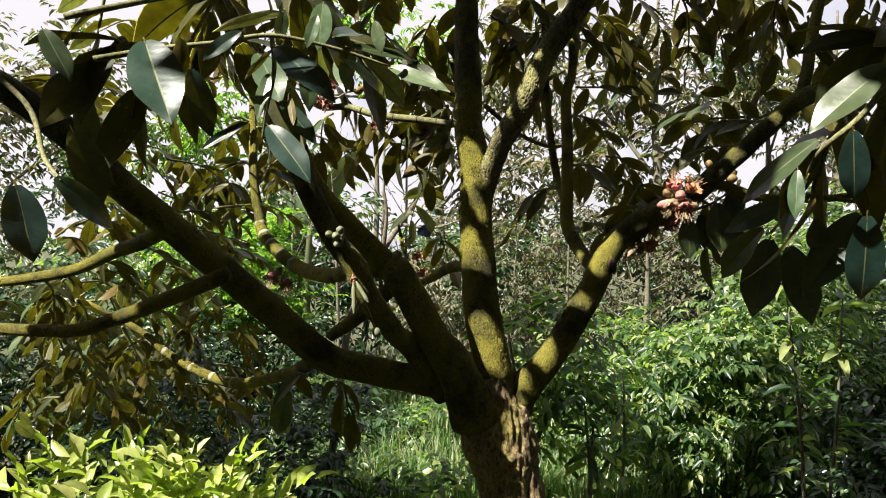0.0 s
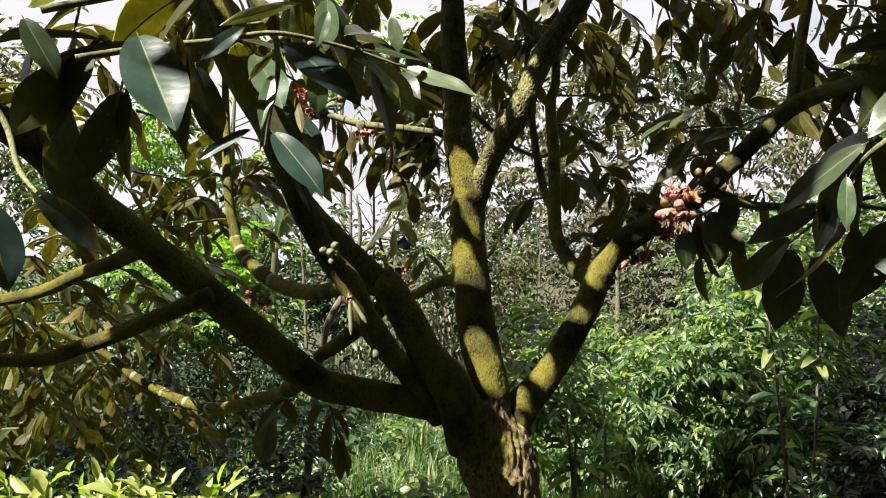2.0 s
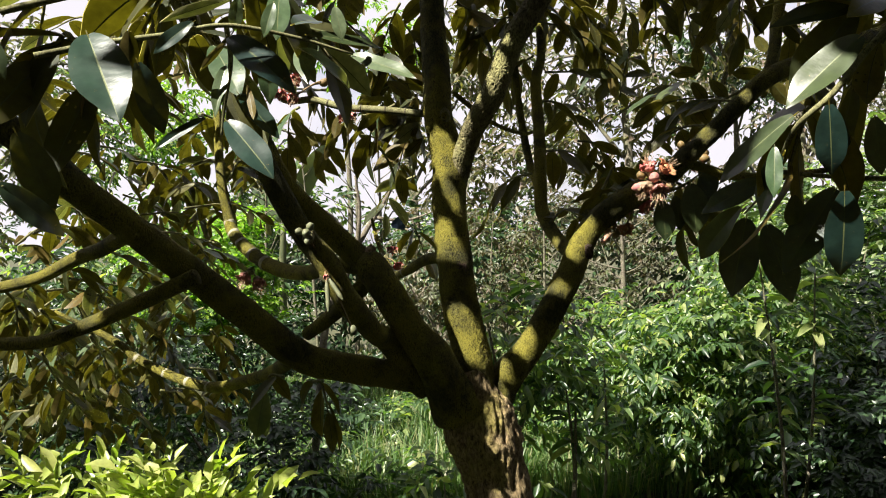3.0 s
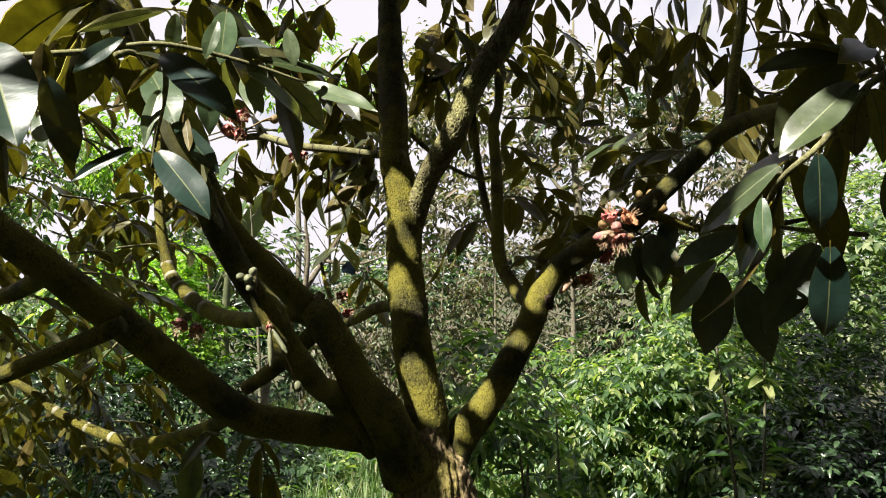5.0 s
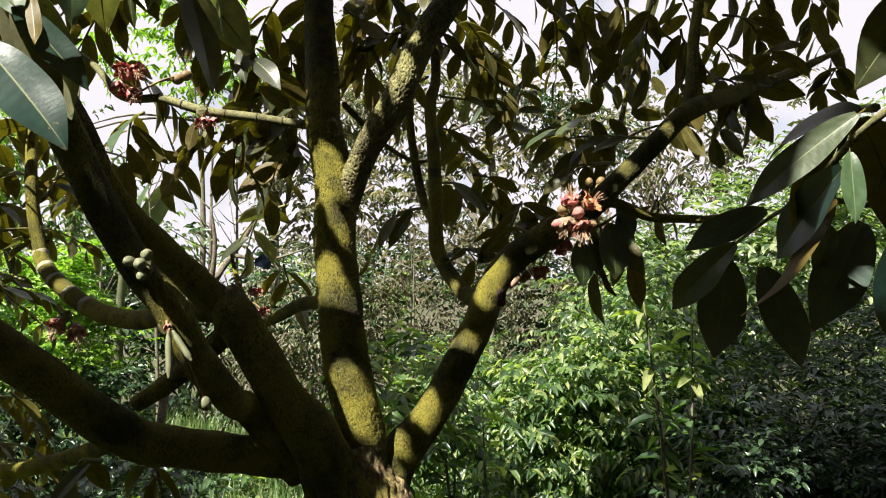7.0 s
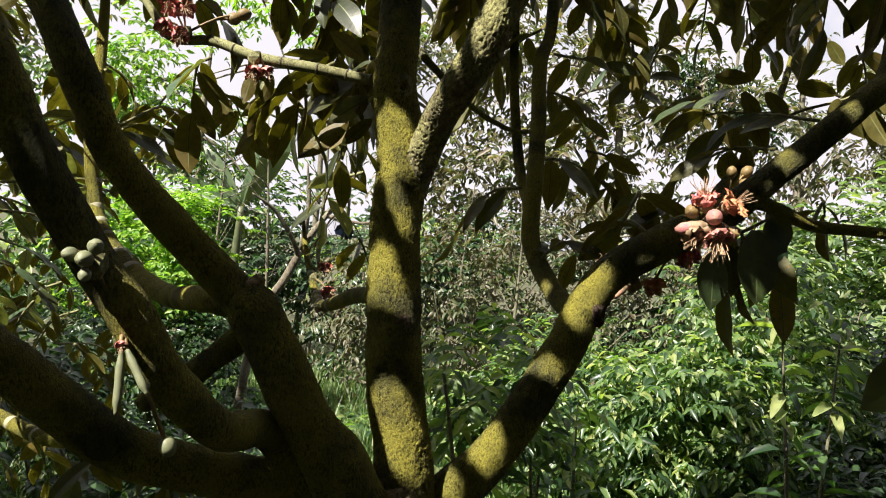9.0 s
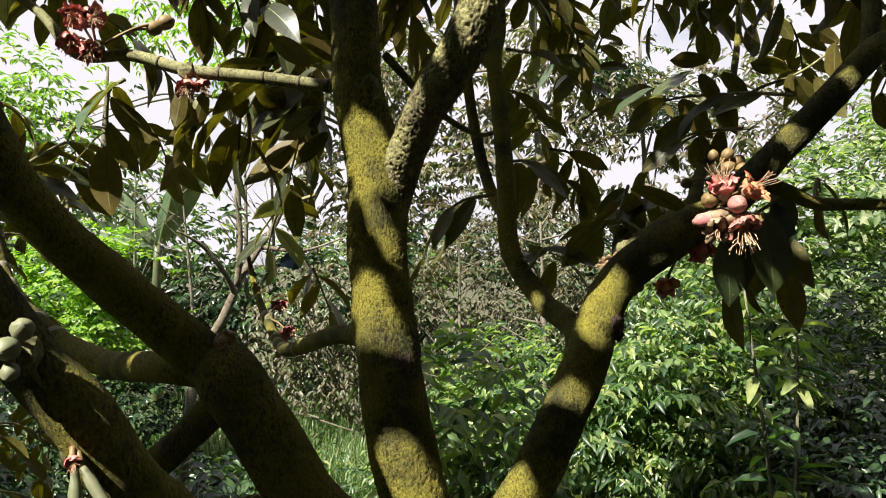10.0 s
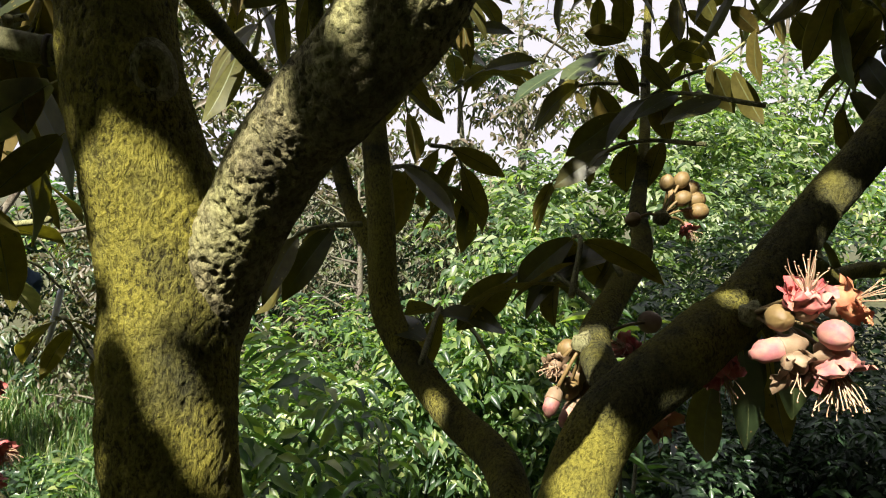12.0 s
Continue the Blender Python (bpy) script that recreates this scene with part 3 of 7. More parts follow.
def grass_patch(name, label, x0, x1, y0, y1, count, h0, h1, seed):
    g = np.random.default_rng(seed)
    tuft = np.stack([g.uniform(x0, x1, count // 14), g.uniform(y0, y1, count // 14)], 1)
    at = tuft[g.integers(0, len(tuft), count)] + g.normal(size=(count, 2)) * 0.045
    h = g.uniform(h0, h1, count)
    ang = g.random(count) * 6.28
    lean = g.uniform(0.1, 0.9, count)
    out = np.stack([np.cos(ang), np.sin(ang), np.zeros(count)], 1)
    across = np.stack([-np.sin(ang), np.cos(ang), np.zeros(count)], 1) * g.uniform(0.0025, 0.0075, count)[:, None]
    foot = np.concatenate([at, np.full((count, 1), -0.04)], 1)
    up = np.array([0, 0, 1.0])
    mid = foot + up * (h * 0.6)[:, None] + out * (h * lean * 0.25)[:, None]
    tip = foot + up * (h * (1.0 - 0.35 * lean))[:, None] + out * (h * lean * 0.8)[:, None]
    verts = np.stack([foot - across, foot + across, mid + across * 0.8, mid - across * 0.8, tip], 1).reshape(-1, 3)
    k = np.arange(count) * 5
    quads = np.stack([k, k + 1, k + 2, k + 3], 1).tolist()
    tips = np.stack([k + 3, k + 2, k + 4], 1).tolist()
    me = mesh_from(name, verts.tolist(), quads + tips, [GRASS])
    return tagged(new(name, me), label, "grass", kind="stuff")


grass_patch("grass", "tall bright green grass in sun and shade", -2.4, 3.0, 3.6, 8.0, 52000, 0.12, 0.46, 3)

# ---- the tree ----
tree = thing("durian_tree", (0.12, 1.42, 0.0), "mossy durian tree with low spreading limbs and pink flowers", "tree")
tube("trunk", [(0.24, 1.42, -0.06), (0.22, 1.42, 0.3), (0.185, 1.41, 0.7), (0.145, 1.41, 0.98), (0.118, 1.415, 1.10), (0.075, 1.42, 1.22)],
     [0.11, 0.085, 0.072, 0.067, 0.075, 0.05], TRUNK_BARK, tree, "brown flaking bark with olive moss", 96, 40, 0.10, 1.0, 0.0, 14.0, 0.0, 0.09)
tube("limb", [(0.109, 1.418, 1.081), (0.109, 1.428, 1.182), (0.103, 1.436, 1.274), (0.089, 1.449, 1.340), (0.080, 1.472, 1.445), (0.074, 1.496, 1.570), (0.077, 1.510, 1.674), (0.059, 1.522, 1.774), (0.060, 1.555, 1.893), (0.057, 1.595, 2.028), (0.058, 1.635, 2.205), (0.048, 1.696, 2.603)],
     [0.0460, 0.0434, 0.0392, 0.0398, 0.0390, 0.0371, 0.0376, 0.0326, 0.0311, 0.0292, 0.0251, 0.0165], BARK, tree, "upright limb with yellow-green algae", 104, 44, 0.07, 2.0, 0.0, 22.0, 0.10)
tube("limb", [(0.083, 1.506, 1.598), (0.100, 1.494, 1.655), (0.126, 1.443, 1.727), (0.164, 1.371, 1.791), (0.209, 1.354, 1.892), (0.297, 1.357, 2.030), (0.375, 1.375, 2.244), (0.427, 1.417, 2.596)],
     [0.0247, 0.0240, 0.0240, 0.0252, 0.0240, 0.0234, 0.0203, 0.0113], ROUGH_BARK, tree, "leaning limb with coarse pitted bark", 120, 64, 0.05, 3.0, 0.0, 30.0, 0.20)
tube("limb", [(0.114, 1.419, 1.082), (0.174, 1.454, 1.192), (0.238, 1.455, 1.266), (0.323, 1.475, 1.400), (0.388, 1.506, 1.510), (0.480, 1.492, 1.580), (0.552, 1.496, 1.615), (0.649, 1.494, 1.699), (0.722, 1.483, 1.769), (0.812, 1.498, 1.840), (1.018, 1.616, 1.918), (1.299, 1.778, 2.025), (1.599, 1.899, 2.153)],
     [0.0461, 0.0364, 0.0298, 0.0295, 0.0273, 0.0274, 0.0244, 0.0208, 0.0198, 0.0209, 0.0183, 0.0147, 0.0079], BARK, tree, "outward limb with light moss and flower clusters", 90, 40, 0.07, 4.0, 0.0, 22.0, 0.10)
tube("limb", [(0.071, 1.389, 1.143), (0.026, 1.359, 1.258), (-0.021, 1.353, 1.326), (-0.087, 1.361, 1.444), (-0.117, 1.373, 1.471), (-0.197, 1.349, 1.554), (-0.257, 1.324, 1.630), (-0.291, 1.310, 1.708), (-0.326, 1.316, 1.776), (-0.400, 1.356, 1.900), (-0.520, 1.398, 2.150), (-0.650, 1.448, 2.500)],
     [0.0538, 0.0398, 0.0326, 0.0319, 0.0255, 0.0231, 0.0208, 0.0216, 0.0210, 0.0214, 0.0169, 0.0096], BARK, tree, "dark shaded limb leaning outward", 22, 10, 0.08, 5.0)
tube("limb", [(0.014, 1.412, 1.198), (-0.067, 1.380, 1.298), (-0.087, 1.218, 1.346), (-0.124, 1.146, 1.413), (-0.150, 1.120, 1.473), (-0.184, 1.117, 1.521), (-0.222, 1.085, 1.605), (-0.252, 1.075, 1.680), (-0.287, 1.075, 1.770), (-0.335, 1.085, 1.890), (-0.420, 1.110, 2.090), (-0.500, 1.130, 2.300)],
     [0.0361, 0.0234, 0.0198, 0.0212, 0.0198, 0.0188, 0.0190, 0.0179, 0.0169, 0.0150, 0.0120, 0.0080], BARK, tree, "slim limb with small round buds", 20, 10, 0.08, 6.0)
tube("limb", [(0.104, 1.439, 1.101), (0.045, 1.423, 1.197), (-0.045, 1.401, 1.223), (-0.149, 1.365, 1.253), (-0.236, 1.339, 1.284), (-0.323, 1.292, 1.372), (-0.404, 1.244, 1.456), (-0.492, 1.181, 1.548), (-0.564, 1.131, 1.624), (-0.623, 1.104, 1.694), (-0.762, 1.052, 1.799), (-1.001, 1.001, 1.949)],
     [0.0464, 0.0395, 0.0294, 0.0299, 0.0299, 0.0288, 0.0279, 0.0262, 0.0268, 0.0254, 0.0207, 0.0139], BARK, tree, "thick low limb in deep shade", 22, 10, 0.08, 7.0)
tube("branch", [(-0.105, 1.378, 1.452), (-0.175, 1.425, 1.457), (-0.262, 1.60, 1.437), (-0.35, 1.73, 1.442), (-0.428, 1.80, 1.478), (-0.50, 1.87, 1.54), (-0.522, 1.895, 1.60), (-0.54, 1.905, 1.714), (-0.563, 1.98, 1.907), (-0.57, 2.0, 2.2)],
     [0.016, 0.017, 0.018, 0.019, 0.0185, 0.017, 0.015, 0.013, 0.011, 0.007], BARK, tree, "elbowed branch with pale bands", 16, 10, 0.06, 8.0)
tube("branch", [(-0.24, 1.30, 1.30), (-0.30, 1.48, 1.245), (-0.39, 1.665, 1.188), (-0.557, 1.834, 1.130), (-0.684, 1.913, 1.143), (-0.805, 1.949, 1.196), (-0.88, 1.957, 1.255), (-1.05, 1.98, 1.34)],
     [0.018, 0.0165, 0.016, 0.015, 0.0135, 0.0115, 0.010, 0.006], BARK, tree, "low sagging branch with pale rings", 14, 10, 0.06, 9.0)
tube("branch", [(-0.385, 1.20, 1.455), (-0.49, 1.21, 1.413), (-0.615, 1.241, 1.368), (-0.72, 1.26, 1.345), (-1.0, 1.3, 1.36), (-1.3, 1.35, 1.42)],
     [0.015, 0.0145, 0.0135, 0.0125, 0.010, 0.006], BARK, tree, "", 14, 8, 0.06, 10.0)
tube("branch", [(-0.475, 1.16, 1.54), (-0.56, 1.24, 1.512), (-0.643, 1.305, 1.494), (-0.798, 1.40, 1.45), (-1.1, 1.5, 1.42), (-1.4, 1.6, 1.45)],
     [0.016, 0.014, 0.013, 0.012, 0.010, 0.006], BARK, tree, "", 14, 8, 0.06, 11.0)
tube("branch", [(0.055, 1.537, 1.789), (0.022, 1.547, 1.790), (-0.060, 1.560, 1.803), (-0.155, 1.580, 1.817), (-0.229, 1.599, 1.841), (-0.302, 1.615, 1.847), (-0.362, 1.640, 1.917), (-0.502, 1.666, 2.010)],
     [0.0092, 0.0082, 0.0083, 0.0084, 0.0080, 0.0071, 0.0061, 0.0030], TWIG_BARK, tree, "pale side branch with flowers", 12, 8, 0.05, 12.0)
tube("branch", [(0.336, 1.541, 1.374), (0.384, 1.631, 1.437), (0.369, 1.727, 1.477), (0.340, 1.813, 1.565), (0.345, 1.846, 1.684), (0.354, 1.893, 1.811), (0.359, 1.941, 1.950), (0.389, 1.993, 2.057), (0.387, 2.056, 2.399)],
     [0.0192, 0.0193, 0.0185, 0.0181, 0.0172, 0.0163, 0.0156, 0.0128, 0.0084], BARK, tree, "thin upright branch in shade", 14, 8, 0.06, 13.0)
tube("branch", [(0.341, 1.835, 1.62), (0.331, 1.92, 1.70), (0.319, 1.97, 1.83), (0.306, 1.97, 1.972), (0.30, 2.0, 2.3)],
     [0.011, 0.0115, 0.011, 0.010, 0.006], BARK, tree, "", 12, 8, 0.06, 14.0)
tube("branch", [(0.572, 1.496, 1.632), (0.612, 1.496, 1.645), (0.655, 1.505, 1.637), (0.725, 1.53, 1.619), (0.82, 1.56, 1.618), (0.90, 1.56, 1.618), (1.05, 1.58, 1.64)],
     [0.012, 0.011, 0.0105, 0.010, 0.0095, 0.009, 0.005], BARK, tree, "", 12, 8, 0.06, 15.0)
tube("branch", [(0.44, 1.54, 1.53), (0.475, 1.61, 1.563), (0.56, 1.67, 1.600), (0.64, 1.72, 1.635), (0.70, 1.79, 1.69), (0.775, 1.86, 1.75), (0.865, 1.95, 1.825), (0.97, 2.06, 1.97), (1.04, 2.13, 2.16), (1.08, 2.2, 2.5)],
     [0.017, 0.0165, 0.015, 0.014, 0.0115, 0.0095, 0.009, 0.008, 0.007, 0.004], BARK, tree, "", 14, 8, 0.07, 16.0)
tube("branch", [(0.07, 1.53, 1.46), (0.02, 1.64, 1.455), (-0.02, 1.75, 1.43), (-0.06, 1.86, 1.41), (-0.085, 1.95, 1.43), (-0.12, 2.05, 1.50), (-0.14, 2.1, 1.58)],
     [0.014, 0.013, 0.0125, 0.011, 0.009, 0.007, 0.004], BARK, tree, "", 12, 8, 0.08, 17.0)
tube("branch", [(0.80, 1.505, 1.82), (0.835, 1.53, 1.90), (0.865, 1.56, 2.0), (0.92, 1.6, 2.2), (0.98, 1.7, 2.6)],
     [0.014, 0.0135, 0.013, 0.011, 0.007], BARK, tree, "", 12, 8, 0.06, 18.0)
tube("branch", [(-0.10, 1.375, 1.425), (-0.145, 1.365, 1.385), (-0.194, 1.40, 1.345), (-0.24, 1.43, 1.315)], [0.017, 0.016, 0.015, 0.0135], BARK, tree, "cut branch stub", 14, 8, 0.1, 19.0)
tube("stub", [(-0.105, 1.372, 1.462), (-0.096, 1.368, 1.482), (-0.088, 1.366, 1.494)], [0.016, 0.014, 0.008], TRUNK_BARK, tree, "dark broken knob", 14, 8, 0.25, 20.0, 0.0, 90.0)


tube("branch", [(0.10, 1.56, 1.835), (0.20, 1.72, 1.795), (0.30, 1.88, 1.788), (0.352, 1.93, 1.80)], [0.006, 0.0055, 0.005, 0.0045], BARK, tree, "slim brown twig between two limbs", 8, 6, 0.05, 21.0)


def knot(at, facing, r):
    """A healed branch scar: a puckered ring of bark round a hollow."""
    at, out = Vector(at), Vector(facing).normalized()
    side = out.cross(Vector((0, 0, 1))).normalized()
    up = side.cross(out)
    verts, faces = [], []
    rings, n = 7, 20
    for i in range(rings):
        t = i / (rings - 1)
        lift = 0.35 * r * math.sin(math.pi * t) ** 1.5 - 0.55 * r * (1 - t) ** 3 - 0.15 * r * t
        for k in range(n):
            ang = 2 * math.pi * k / n
            w = (side * math.cos(ang) * 0.8 + up * math.sin(ang) * 1.15) * r * (0.12 + 0.95 * t)
            q = at + w + out * lift
            verts.append(q + out * 0.12 * r * noise.noise(q * 160))
    for i in range(rings - 1):
        for k in range(n):
            faces.append((i * n + k, i * n + (k + 1) % n, (i + 1) * n + (k + 1) % n, (i + 1) * n + k))
    faces.append(tuple(range(n))[::-1])
    part("knot", mesh_from("knot", verts, faces, [ROUGH_BARK]), tree, "healed branch scar")


knot((0.071, 1.4915, 1.773), (0.1, -1, 0.1), 0.017)


def rings(name, pts, radii, steps, at, mat, long=0.004, proud=1.04, label=""):
    """Narrow raised rings round a branch, at fractions of its length."""
    line = spline(pts, radii, steps)
    for t in at:
        k = min(len(line) - 2, int(t * (len(line) - 1)))
        q, r = line[k]
        ahead = (line[k + 1][0] - q).normalized()
        v, f = tube_data([q - ahead * long, q - ahead * long * 0.5, q + ahead * long * 0.5, q + ahead * long], [r * 0.97, r * proud, r * proud, r * 0.97], 16, 3, 0.06, t * 50, 0.0, 60.0)
        part(name, mesh_from(name, v, f, [mat]), tree, label)


SCAR = plain("leaf_scar", (0.05, 0.04, 0.022), (0.09, 0.075, 0.04), 0.8, 200.0, 0.4)
PALE_BAND = plain("pale_band", (0.2, 0.185, 0.12), (0.32, 0.30, 0.22), 0.8, 160.0, 0.4)
rings("leaf_scar", [(0.055, 1.537, 1.789), (0.022, 1.547, 1.790), (-0.060, 1.560, 1.803), (-0.155, 1.580, 1.817), (-0.229, 1.599, 1.841), (-0.302, 1.615, 1.847)], [0.0092, 0.0082, 0.0083, 0.0084, 0.0080, 0.0071], 12, (0.2, 0.31, 0.4, 0.52, 0.6, 0.71, 0.83, 0.92), SCAR, 0.0016, 1.12, "dark leaf scar")
# sun stripes across the elbowed branch, put in as pale raised rings
rings("pale_ring", [(-0.265, 1.60, 1.432), (-0.35, 1.73, 1.442), (-0.428, 1.80, 1.478), (-0.50, 1.87, 1.54), (-0.522, 1.895, 1.60), (-0.54, 1.905, 1.714)], [0.021, 0.0205, 0.0195, 0.017, 0.015, 0.013], 12, (0.33, 0.42, 0.52, 0.6, 0.72, 0.86), PALE_BAND, 0.006, 1.03, "pale ring round the branch")
rings("pale_ring", [(-0.39, 1.665, 1.188), (-0.557, 1.834, 1.130), (-0.684, 1.913, 1.143), (-0.805, 1.949, 1.196), (-0.88, 1.957, 1.255)], [0.016, 0.015, 0.0135, 0.0115, 0.010], 12, (0.3, 0.45, 0.6, 0.78), PALE_BAND, 0.006, 1.03, "pale ring round the branch")
rings("pale_ring", [(-0.02, 1.75, 1.43), (-0.06, 1.86, 1.41), (-0.085, 1.95, 1.43), (-0.12, 2.05, 1.50)], [0.0125, 0.011, 0.009, 0.007], 12, (0.15, 0.4, 0.55, 0.62, 0.85), PALE_BAND, 0.005, 1.05, "pale ring round the branch")


def crust(at, facing, wide, high, bend, seed):
    """A patch of dark, flaking old bark that clings to a limb."""
    at, out = Vector(at), Vector(facing).normalized()
    side = Vector((0, 0, 1)).cross(out).normalized()
    up = out.cross(side)
    verts, faces = [], []
    nu, nv = 20, 12
    for j in range(nv + 1):
        for i in range(nu + 1):
            u, v = 2 * i / nu - 1, 2 * j / nv - 1
            edge = max(0.0, 1 - u * u) * max(0.0, 1 - v * v)
            ragged = 1 + 0.35 * noise.noise(Vector((u * 2 + seed, v * 2, seed)))
            x, z = u * wide * ragged, v * high * ragged
            lift = -0.004 + 0.0055 * edge ** 0.5 + 0.0045 * noise.noise(Vector((x * 260, z * 260, seed))) - x * x / (2 * bend)
            verts.append(at + side * x + up * z + out * lift)
    for j in range(nv):
        for i in range(nu):
            k = j * (nu + 1) + i
            faces.append((k, k + 1, k + nu + 2, k + nu + 1))
    part("bark_crust", mesh_from("bark_crust", verts, faces, [CRUST]), tree, "dark flaking crust of old bark")


CRUST = bark_material("old_crust", (0.05, 0.03, 0.024), (0.13, 0.09, 0.075), (0.17, 0.145, 0.06), fine=300.0, bump=1.0, depth=0.004, moss_low=0.58)
crust((0.088, 1.4345, 1.440), (0.1, -1, 0.18), 0.022, 0.014, 0.036, 1.0)
crust((0.374, 1.463, 1.462), (0.1, -1, -0.04), 0.010, 0.016, 0.032, 3.0)


# ---- unseen leaves added overhead and behind, arranged to dapple and shade the tree ----
def canopy():
    g = np.random.default_rng(11)
    s = np.array(TO_SUN)
    n = 30000
    target = np.stack([g.uniform(-0.95, 1.0, n), g.uniform(0.92, 1.7, n), g.uniform(0.9, 2.05, n)], 1)
    at = target + s * g.uniform(1.2, 2.6, n)[:, None]
    at = at[at[:, 2] > 1.95 + 0.62 * np.maximum(0, at[:, 1] + 0.15)]
    # a wider roof of leaves added over and behind the standpoint against sky light
    k = 29000
    roof = np.stack([g.uniform(-5.0, 4.5, k), g.uniform(-5.0, 0.8, k), g.uniform(2.7, 4.3, k)], 1)
    roof = roof[(roof[:, 2] > 2.2 + 0.62 * np.maximum(0, roof[:, 1] + 0.15)) & ((roof[:, 0] > -1.5) | (roof[:, 1] < -0.4))]
    # more unseen leaves that block sky light and sun from the side and above
    side = np.stack([g.uniform(2.5, 5.0, 7000), g.uniform(0.8, 1.8, 7000), g.uniform(2.9, 4.6, 7000)], 1)
    side = side[side[:, 2] > 2.4 + 0.62 * side[:, 1]]
    over = np.stack([g.uniform(-0.9, 1.3, 1500), g.uniform(0.6, 1.5, 1500), g.uniform(3.3, 4.6, 1500)], 1)
    crown = np.stack([g.uniform(0.25, 1.8, 2200), g.uniform(1.3, 2.4, 2200), g.uniform(3.6, 4.8, 2200)], 1)
    # leaves added over the fork, above the view, to darken it
    top = np.stack([g.uniform(-3.0, -0.5, 6000), g.uniform(0.7, 1.5, 6000), g.uniform(0.0, 0.6, 6000)], 1)
    top[:, 2] += 2.1 + 0.62 * (top[:, 1] + 0.15)
    wing = np.stack([g.uniform(-3.0, -1.0, 1500), g.uniform(1.4, 1.8, 1500), g.uniform(0.0, 0.6, 1500)], 1)
    wing[:, 2] += 2.1 + 0.62 * (wing[:, 1] + 0.15)
    at = np.concatenate([at, roof, side, over, crown, top, wing])
    ang = g.random(len(at)) * 6.28
    ways = np.stack([np.cos(ang), np.sin(ang), -0.3 + 0.3 * g.normal(size=len(at))], 1)
    ln = g.uniform(0.10, 0.155, len(at)) * np.where(at[:, 2] > 3.2, 1.3, 1.0)
    keep = np.ones(len(at), dtype=bool)
    for x, y, z, r in (*SUN_GAPS, *ROOF_GAPS):
        for f in (-0.45, -0.15, 0.15, 0.45):
            d = at + ways * (ln * f)[:, None] - np.array((x, y, z))
            off = np.linalg.norm(d - np.outer(d @ s, s), axis=1)
            keep &= off > r + np.where(at[:, 2] > 3.2, 0.06, 0.04)
    at, ways, ln = at[keep], ways[keep], ln[keep]
    # small added leaves that hold the deep shade between the sunny places
    more = []
    for x, y, z, r in SHADE:
        low = max(1.2, (2.05 + 0.62 * (y + 0.15) - z) / (s[2] + 0.62 * -s[1]))
        more.append(np.array((x, y, z)) + s * g.uniform(low, low + 0.6, 22)[:, None] + g.normal(size=(22, 3)) * r * 0.7)
    more = np.concatenate(more)
    turn = np.cross(s, g.normal(size=more.shape))
    turn /= np.linalg.norm(turn, axis=1)[:, None]
    clear = np.ones(len(more), dtype=bool)
    for x, y, z, r in SUN_GAPS:
        for f in (-0.025, 0.0, 0.025):
            d = more + turn * f - np.array((x, y, z))
            clear &= np.linalg.norm(d - np.outer(d @ s, s), axis=1) > r + 0.016
    more, turn = more[clear], turn[clear]
    at, ways, ln = np.concatenate([at, more]), np.concatenate([ways, turn]), np.concatenate([ln, np.full(len(more), 0.06)])
    # small leaves added along the sun's way to the limbs, open at sunny places
    lines = (((0.11, 1.42, 1.0), (0.08, 1.47, 1.445)), ((0.08, 1.47, 1.445), (0.06, 1.52, 1.774)), ((0.06, 1.52, 1.774), (0.06, 1.6, 2.05)), ((0.10, 1.5, 1.66), (0.162, 1.327, 1.8)), ((0.162, 1.327, 1.8), (0.23, 1.325, 1.93)), ((0.114, 1.42, 1.08), (0.323, 1.475, 1.4)), ((0.323, 1.475, 1.4), (0.48, 1.492, 1.58)), ((0.48, 1.492, 1.58), (0.812, 1.498, 1.84)), ((0.07, 1.39, 1.14), (-0.117, 1.373, 1.471)), ((-0.117, 1.373, 1.471), (-0.326, 1.316, 1.776)), ((-0.067, 1.38, 1.298), (-0.184, 1.117, 1.521)), ((-0.184, 1.117, 1.521), (-0.287, 1.075, 1.77)), ((0.045, 1.42, 1.197), (-0.236, 1.339, 1.284)), ((-0.236, 1.339, 1.284), (-0.564, 1.131, 1.624)), ((0.13, 1.41, 0.6), (0.13, 1.41, 1.1)), ((0.384, 1.63, 1.437), (0.345, 1.846, 1.684)), ((0.345, 1.846, 1.684), (0.389, 1.99, 2.06)), ((0.341, 1.835, 1.62), (0.306, 1.97, 1.97)), ((0.44, 1.54, 1.53), (0.7, 1.79, 1.69)), ((0.7, 1.79, 1.69), (0.97, 2.06, 1.97)), ((-0.287, 1.075, 1.77), (-0.42, 1.11, 2.09)), ((-0.326, 1.316, 1.776), (-0.52, 1.4, 2.15)), ((-0.564, 1.131, 1.624), (-0.76, 1.05, 1.8)), ((-0.11, 1.38, 1.455), (-0.262, 1.6, 1.437)), ((-0.262, 1.6, 1.437), (-0.5, 1.87, 1.54)), ((-0.24, 1.3, 1.3), (-0.557, 1.834, 1.13)))
    veil = []
    for a, b in lines:
        a, b = np.array(a), np.array(b)
        n_here = int(np.linalg.norm(b - a) * 2600)
        q = a + (b - a) * g.random(n_here)[:, None] + g.normal(size=(n_here, 3)) * 0.032
        low = np.maximum(1.2, (2.05 + 0.62 * (q[:, 1] + 0.15) - q[:, 2]) / (s[2] + 0.62 * -s[1]))
        veil.append(q + s * (low + g.random(n_here) * 0.5)[:, None])
    veil = np.concatenate(veil)
    lay = np.cross(s, g.normal(size=veil.shape))
    lay /= np.linalg.norm(lay, axis=1)[:, None]
    clear = np.ones(len(veil), dtype=bool)
